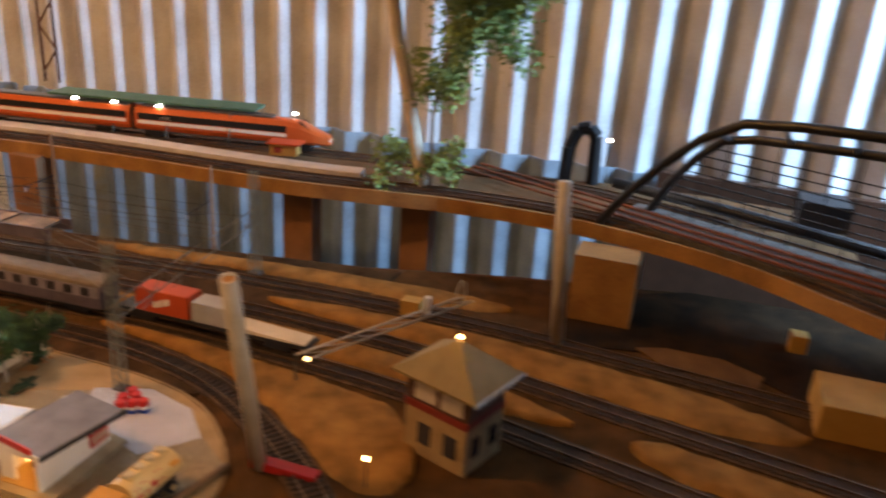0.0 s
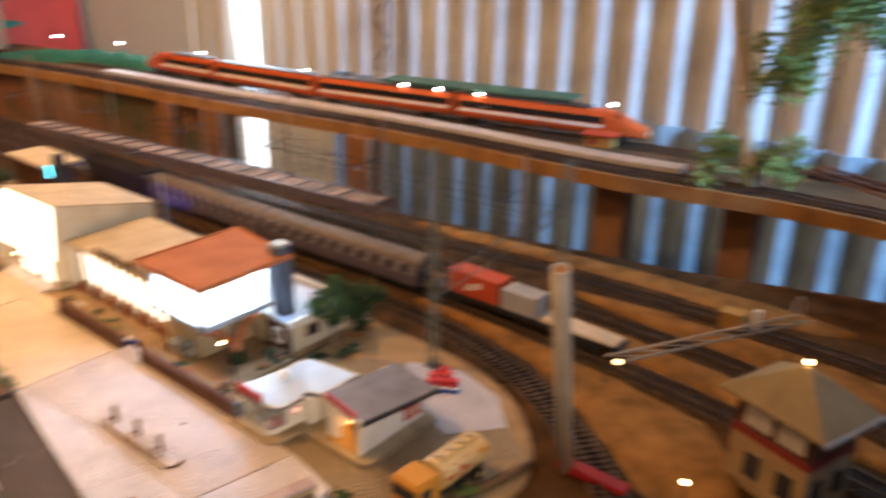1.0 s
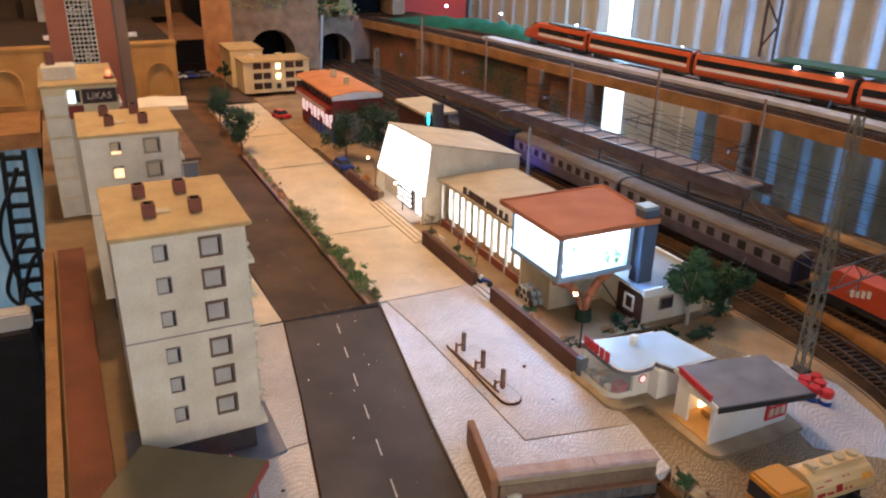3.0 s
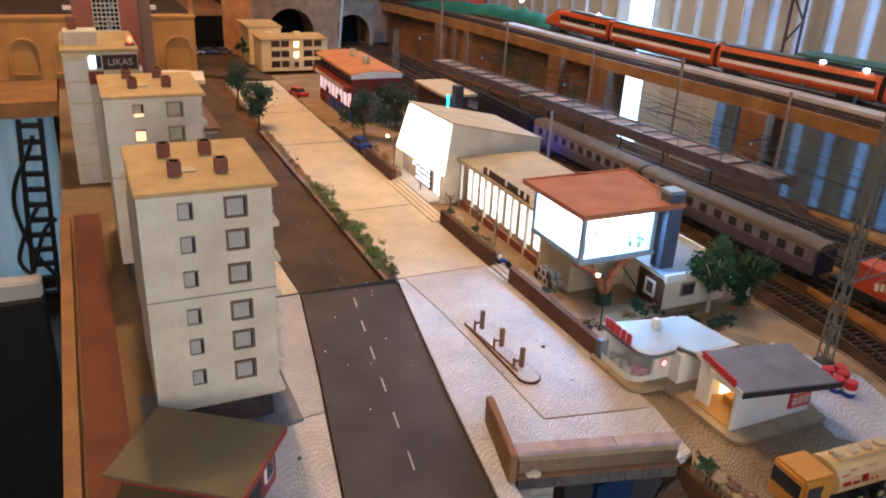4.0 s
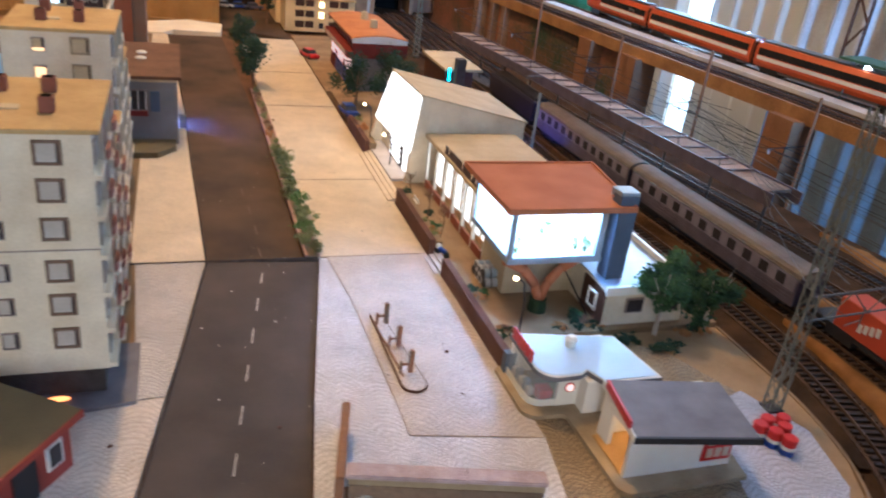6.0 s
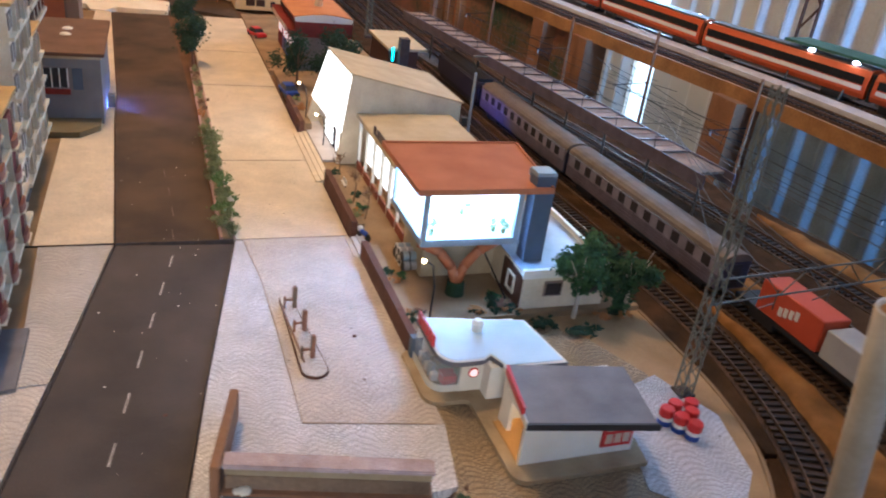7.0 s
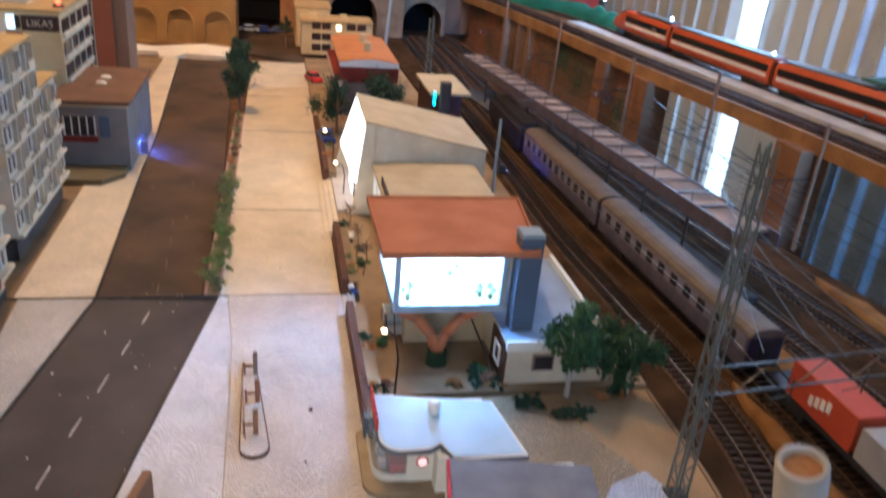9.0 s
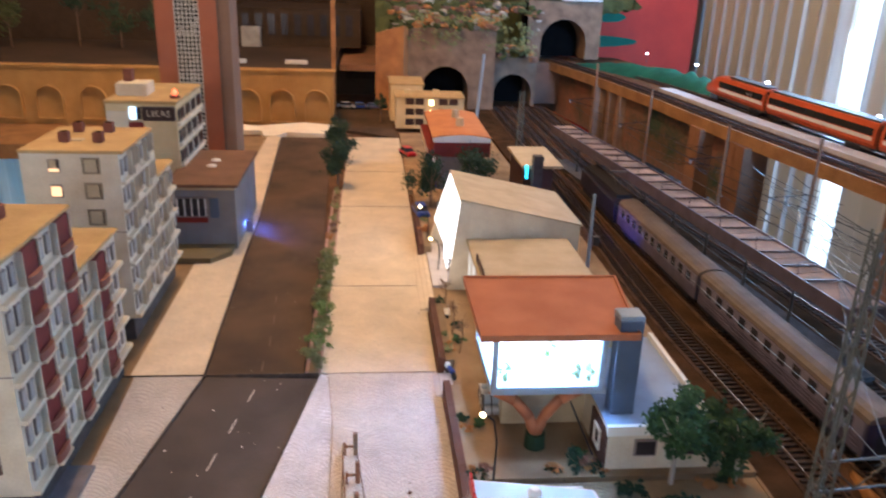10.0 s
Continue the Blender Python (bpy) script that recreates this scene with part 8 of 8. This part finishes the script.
def signal_hut():
    t = thing("signal_hut", (0.3445, -0.618, -0.002), -19.5, "small cream signal hut with an olive pyramid roof", "signal hut")
    part("wall", boxes((-0.029, 0.029, -0.035, 0.035, 0, 0.052)), "hut_wall", t, "cream ground floor, darkened for the shade on it")
    part("upper_wall", boxes((-0.0285, 0.0285, -0.0345, 0.0345, 0.052, 0.085)), "brown_panel", t, "brown glazed upper storey")
    part("band", boxes((-0.0298, 0.0298, -0.0358, 0.0358, 0.049, 0.056)), "balcony_red", t)
    bm = B()
    v = [bm.verts.new(p) for p in ((-0.038, -0.047, 0.083), (0.038, -0.047, 0.083), (0.038, 0.047, 0.083), (-0.038, 0.047, 0.083))]
    u = [bm.verts.new((p.co.x, p.co.y, 0.0855)) for p in v]
    w = [bm.verts.new((p.co.x * 0.06, p.co.y * 0.06, 0.115)) for p in v]
    bm.faces.new(v[::-1])
    bm.faces.new(w)
    for i in range(4):
        k = (i + 1) % 4
        bm.faces.new((v[i], v[k], u[k], u[i]))
        bm.faces.new((u[i], u[k], w[k], w[i]))
    part("roof", bm, "roof_hut", t, "dusty olive-tan pyramid roof")
    part("gutter", boxes((-0.039, 0.039, -0.0490, -0.0472, 0.082, 0.0855)), "frame_grey", t, "pale gutter")
    for x in (-0.014, 0.014):
        part("window", boxes((x - 0.006, x + 0.006, -0.0362, -0.035, 0.016, 0.036)), "window_dark", t)
    for y in (-0.018, 0.012):
        part("window", boxes((-0.0302, -0.029, y - 0.007, y + 0.007, 0.014, 0.036)), "window_dark", t)
        part("upper_window", boxes((-0.0296, -0.0284, y - 0.011, y + 0.013, 0.060, 0.080)), "window_pale", t)
    bm = B()
    ball(bm, (0, 0, 0.1195), 0.0023, 1, 2)
    part("roof_lamp", bm, "glow_bulb", t, "glowing lamp on the roof")
    lamp = thing("ground_lamp", (0.257, -0.567, -0.004), 0, "small warm ground lamp on a thin stem near the hut", "lamp")
    bm = B()
    rod(bm, (0, 0, 0), (0, 0, 0.033), 0.0008, 0.0008, 6)
    part("stem", bm, "metal_black", lamp)
    bm = B()
    ball(bm, (0, 0, 0.0345), 0.0026, 0.8, 2)
    part("bulb", bm, "glow_bulb", lamp, "warm glowing bulb")
    bm = B()
    ball(bm, (0.398, -0.437, 0.024), 0.0034, 0.8, 2)
    solid("marker_lamp", bm, "glow_warm", "pale marker lamp at the wagon's end", "lamp")
    solid("ochre_box", one_box(0.512, 0.59, -1.05, -0.957, -0.004, 0.036, 0.0008), "stone_tan", "plain ochre box beside the tracks", "box")
    solid("ochre_block", one_box(0.70, 0.722, -0.965, -0.945, -0.004, 0.022, 0.0006), "stone_tan", "small ochre block beside the track", "block")
    solid("ochre_block", one_box(0.586, 0.606, -0.496, -0.470, -0.004, 0.020, 0.0006), "stone_tan", "small ochre block near the pier", "block")


signal_hut()


# ---- far scenery ----
def far_scenery():
    # arcaded retaining wall
    t = thing("arcade_wall", (0, 1.13, -0.006), 0, "ochre retaining wall with blind arches", "retaining wall")
    part("wall", boxes((-0.76, -0.034, 0.0, 0.03, 0.0, 0.121)), "stone_tan", t, "ochre wall")
    part("cap", boxes((-0.765, -0.031, -0.003, 0.034, 0.121, 0.126)), "stone_tan", t)
    for cx in (-0.725, -0.641, -0.550, -0.460, -0.370, -0.290, -0.222, -0.148, -0.072):
        w, h = 0.029, 0.056
        out = [(cx - w, 0.012), (cx + w, 0.012), (cx + w, h)] + [(cx + w * math.cos(a), h + w * math.sin(a)) for a in np.linspace(0.2, 2.94, 9)] + [(cx - w, h)]
        inn = [(cx + (x - cx) * 0.86, 0.014 + (z - 0.012) * 0.93) for x, z in out]
        bm = B()
        o = [bm.verts.new((x, -0.009, z)) for x, z in out]
        i = [bm.verts.new((x, -0.009, z)) for x, z in inn]
        b = [bm.verts.new((x, 0.0, z)) for x, z in inn]
        c = [bm.verts.new((x, 0.0, z)) for x, z in out]
        m = len(out)
        for k in range(m):
            j = (k + 1) % m
            bm.faces.new((o[k], o[j], i[j], i[k]))
            bm.faces.new((i[k], i[j], b[j], b[k]))
            bm.faces.new((c[j], c[k], o[k], o[j]))
        part("arch_rim", bm, "stone_tan", t)
    # shelf behind with dark shed and pale scraps
    solid("upper_shelf", one_box(-1.6, -0.035, 1.164, 2.28, 0.100, 0.119), "room_dark", "dark shelf behind the retaining wall", "shelf", "structure")
    solid("engine_shed", one_box(-0.33, 0.02, 1.62, 1.95, 0.119, 0.22), "room_dark", "dark long shed on the upper shelf", "shed")
    bm = B()
    for k in range(9):
        x = -0.30 + k * 0.035
        box(bm, x, x + 0.018, 1.612, 1.618, 0.150, 0.205)
    solid("shed_windows", bm, "window_dark", "row of dim bluish windows on the shed", "window row")
    solid("pale_crate", one_box(-0.300, -0.250, 1.585, 1.605, 0.119, 0.172), "stone_pale", "pale printed crate on the shelf", "crate")
    for x, w in ((-0.29, 0.05), (-0.15, 0.05)):
        solid("paper_scrap", one_box(x, x + w, 1.24, 1.26, 0.1192, 0.127), "hst_white", "white scrap lying on the shelf", "scrap")
    solid("timber_post", one_box(-0.040, -0.030, 1.165, 1.175, -0.006, 0.32, 0.001), "wood_edge", "pale timber post beside the street's end", "post")
    # added panel, its dark colour stands for the gloom behind the street
    solid("wood_panel", one_box(-0.03, 0.10, 1.90, 1.92, -0.006, 0.34), "room_dark", "added dark panel standing for the darkness behind the street's end", "panel")
    solid("side_shelf", one_box(-0.03, 0.085, 1.40, 1.88, 0.085, 0.100), "wood_pier", "dark wooden shelf over the street's end", "shelf", "structure")
    bm = B()
    prism(bm, [(-0.030, 1.095), (0.103, 1.004), (0.090, 1.36), (-0.033, 1.36)], -0.006, 0.0008)
    solid("road_end", bm, "asphalt_old", "dark brown road sheet at the street's end", "road", "structure")
    for k, (x, m, label) in enumerate(((-0.012, "hst_white", "white parked toy car at the street's end"), (0.022, "plastic_blue", "blue parked toy car at the street's end"), (0.056, "coach_silver", "silver parked toy car at the street's end"))):
        car(x, 1.335, 82 + 8 * k, m, label)
    # rock with two tunnel mouths
    rng = random.Random(5)
    for nm, x0, x1, y0, zt, ox, ow, ob, oh, mt in (("tunnel_portal", 0.10, 0.36, 1.36, 0.20, 0.235, 0.060, 0.0, 0.085, "stone_portal"), ("tunnel_portal", 0.36, 0.48, 1.42, 0.125, 0.42, 0.05, 0.0, 0.06, "stone_portal"), ("tunnel_portal", 0.465, 0.665, 1.50, 0.265, 0.565, 0.062, 0.116, 0.075, "stone_portal")):
        t = thing(nm, (0, y0, 0.0), 0, "stone tunnel portal with a dark round mouth", "tunnel portal", "tunnel portals")
        arch = [(ox - ow, ob), (ox - ow, ob + oh * 0.55)] + [(ox + ow * math.cos(a), ob + oh * 0.55 + ow * math.sin(a)) for a in np.linspace(2.9, 0.24, 10)] + [(ox + ow, ob + oh * 0.55), (ox + ow, ob)]
        bm = B()
        fr = [bm.verts.new((x, 0, z)) for x, z in arch]
        bk = [bm.verts.new((x, 0.10, z)) for x, z in arch]
        n = len(arch)
        tp = [bm.verts.new((x0 + (x1 - x0) * k / (n - 1), 0, zt)) for k in range(n)]
        for k in range(n - 1):
            bm.faces.new((fr[k], fr[k + 1], tp[k + 1], tp[k]))
            bm.faces.new((fr[k], bk[k], bk[k + 1], fr[k + 1]))
        a0, a1 = bm.verts.new((x0, 0, ob)), bm.verts.new((x1, 0, ob))
        bm.faces.new((a0, fr[0], tp[0]))
        bm.faces.new((fr[-1], a1, tp[-1]))
        part("facing", bm, mt, t)
        # black panel paints the darkness deep in the tunnel mouth
        part("tunnel_shade", boxes((ox - ow * 1.4, ox + ow * 1.4, 0.10, 0.11, ob - 0.004, ob + oh + ow)), "hole_shade", t)
        if ob:
            part("abutment", boxes((x0, x1, 0.0, 0.05, -0.006, ob - 0.012)), "rock", t)
    # hillside: a lumpy sheet with moss
    bm = B()
    nx, ny = 60, 26
    grid = []
    for j in range(ny):
        row = []
        for i in range(nx):
            x, y = 0.06 + 0.72 * i / (nx - 1), 1.46 + 0.62 * j / (ny - 1)
            base = 0.125 + 0.16 * j / (ny - 1) + (0.075 if x < 0.36 else 0.0) * (1 if j > 0 else 0.6)
            if x > 0.45:
                base += 0.13
                y += 0.06
            z = base + 0.035 * noise.noise(Vector((x * 14, y * 14, 0))) + 0.012 * noise.noise(Vector((x * 50, y * 50, 3)))
            row.append(bm.verts.new((x, y, z)))
        grid.append(row)
    for j in range(ny - 1):
        for i in range(nx - 1):
            bm.faces.new((grid[j][i], grid[j][i + 1], grid[j + 1][i + 1], grid[j + 1][i]))
    solid("hillside", bm, "moss", "rough mossy hillside over the tunnels", "hillside", "structure")
    bm = B()
    for k in range(60):
        x = rng.uniform(0.12, 0.46)
        crown(bm, (x, 1.345 + rng.uniform(0, 0.05), 0.20 + rng.uniform(-0.05, 0.03)), 0.018, 26, 0.004, rng, 0.8)
    solid("ivy", bm, "leaf_light", "green and yellow moss tufts above the tunnel mouths", "moss", "stuff")
    for m, n, label in (("stone_pale", 40, "pale rocks on the hillside"), ("rust", 50, "orange earth lumps on the hillside"), ("moss", 70, "mossy lumps on the hillside"), ("rock", 60, "dark rocks on the hillside")):
        bm = B()
        for k in range(n):
            x = rng.uniform(0.09, 0.50)
            y = 1.35 + rng.uniform(0, 0.16)
            z = 0.196 + (y - 1.35) * 0.35 + 0.01 * rng.random() - (0.07 if 0.37 < x < 0.46 and y < 1.42 else 0)
            r = rng.uniform(0.004, 0.014)
            mm = Matrix.Translation((x, y, z)) @ Matrix.Rotation(rng.random() * 3, 4, "Z") @ Matrix.Diagonal((r * rng.uniform(0.8, 1.9), r, r * rng.uniform(0.4, 0.9), 1))
            bmesh.ops.create_icosphere(bm, subdivisions=1, radius=1.0, matrix=mm)
        for v in bm.verts:
            v.co += Vector((noise.noise(v.co * 90), noise.noise(v.co * 90 + Vector((9, 0, 0))), noise.noise(v.co * 90 + Vector((0, 9, 0))))) * 0.006
        solid("rubble", bm, m, label, "rocks", "stuff")
    bm = B()
    prism(bm, [(0.060, 1.335), (0.128, 1.328), (0.14, 1.36), (0.09, 1.40)], -0.006, [0.185, 0.205, 0.20, 0.19])
    prism(bm, [(0.065, 1.335), (0.115, 1.325), (0.12, 1.35), (0.07, 1.36)], -0.006, [0.08, 0.10, 0.10, 0.08])
    solid("ochre_rock", bm, "rust", "orange-ochre rock slab beside the tunnel", "rock")
    solid("white_block", one_box(0.555, 0.66, 1.49, 1.53, 0.266, 0.30, 0.002), "hst_white", "crumpled white block on the portal", "block")
    # dark hills and trees on the left shelf
    for i in range(9):
        x, y = rng.uniform(-0.95, -0.38), rng.uniform(1.28, 1.6)
        tree((x, y, 0.119), rng.uniform(0.10, 0.17), rng.uniform(0.03, 0.05), rng.choice(("leaf_dark", "moss")), "dark model tree on the far shelf", 40 + i, 0.0045, 420)
    solid("dark_cabinet", one_box(-0.92, -0.76, 1.00, 1.20, -0.006, 0.19), "room_dark", "dark cabinet on the far table", "cabinet")
    bm = B()
    ribbon(bm, [(-1.0, 1.70), (-0.35, 1.74)], 0.0, 0.05, 0.119, 0.25)
    solid("rock_ridge", bm, "room_dark", "dark brown rock ridge on the far shelf", "rock")
    # curtain below the far table
    bm = B()
    n = 150
    cols = []
    for i in range(n + 1):
        x = -1.3 + 0.97 * i / n
        y = 0.945 + 0.008 * math.sin(i * 0.9) + 0.005 * math.sin(i * 2.3)
        cols.append([bm.verts.new((x, y + o, z)) for o in (0.0, 0.003) for z in (-0.37, -0.036)])
    for a, b in zip(cols, cols[1:]):
        bm.faces.new((a[0], a[1], b[1], b[0]))
        bm.faces.new((a[2], b[2], b[3], a[3]))
    solid("curtain", bm, "curtain", "pale bluish plastic curtain hanging below the table", "curtain", smooth=True)
    for pts in ([(-0.366, -0.06), (-0.380, -0.095), (-0.405, -0.14), (-0.416, -0.19), (-0.408, -0.25), (-0.392, -0.30), (-0.365, -0.345)],
                [(-0.372, -0.19), (-0.395, -0.225), (-0.412, -0.262), (-0.424, -0.305), (-0.408, -0.332), (-0.392, -0.295), (-0.372, -0.245), (-0.350, -0.225)]):
        bm = B()
        tube(bm, [(x, 0.895, z) for x, z in smooth_line(pts, 5)], 0.0042, 7)
        solid("cable", bm, "metal_black", "thick black cable looped before the curtain", "cable", smooth=True)
    t = thing("perforated_strut", (0, 0.915, 0), 0, "black perforated metal strut under the table", "strut")
    for x0, x1 in ((-0.387, -0.410), (-0.351, -0.366)):
        bm = B()
        tube(bm, [(x0, 0, -0.034), (x1, 0, -0.40)], 0.0065, 4)
        part("side_bar", bm, "metal_black", t)
    for k in range(12):
        u = k / 11
        bm = B()
        z = -0.045 - 0.34 * u
        tube(bm, [(-0.387 - 0.023 * u, 0, z), (-0.351 - 0.015 * u, 0, z - 0.002)], 0.0062, 4)
        part("rung", bm, "metal_black", t)
    solid("white_plate", one_box(-0.52, -0.392, 0.86, 0.90, -0.372, -0.335, 0.004), "hst_white", "white plastic plate below the curtain", "plate")
    solid("dark_chest", one_box(-0.9, -0.392, 0.84, 0.94, -0.85, -0.372, 0.004), "coach_dark", "dark chest below the curtain", "chest")


far_scenery()


def debris():
    """Loose crumbs on the street and the pavements."""
    rng = random.Random(91)

    def crumb(x, y, z, r, m, label):
        bm = B()
        ball(bm, (0, 0, r * 0.4), r, 0.5, 1)
        for v in bm.verts:
            v.co.x *= 1.0 + 0.7 * rng.random()
            v.co.y *= 0.7 + 0.6 * rng.random()
        solid("crumb", bm, m, label, "debris", group="loose crumbs").matrix_basis = pose(x, y, z, 0, 0, rng.uniform(0, 180))

    crumb(0.074, -0.168, 0.0014, 0.0017, "wall_brown", "dark brown crumb lying on the beige plaza")
    crumb(0.069, -0.223, 0.0014, 0.0010, "wall_brown", "dark brown crumb lying on the beige plaza")
    crumb(-0.167, -0.241, 0.0013, 0.0014, "wall_brown", "dark brown crumb lying on the pavement")
    crumb(-0.064, -0.238, 0.0, 0.0014, "wall_brown", "dark brown crumb lying on the street")
    for x, y in ((-0.052, -0.105), (-0.101, -0.202), (-0.109, -0.108), (-0.083, -0.052), (-0.035, -0.021)):
        crumb(x, y, 0.0, 0.0007, "plastic_white", "tiny white crumb lying on the dark street")


debris()
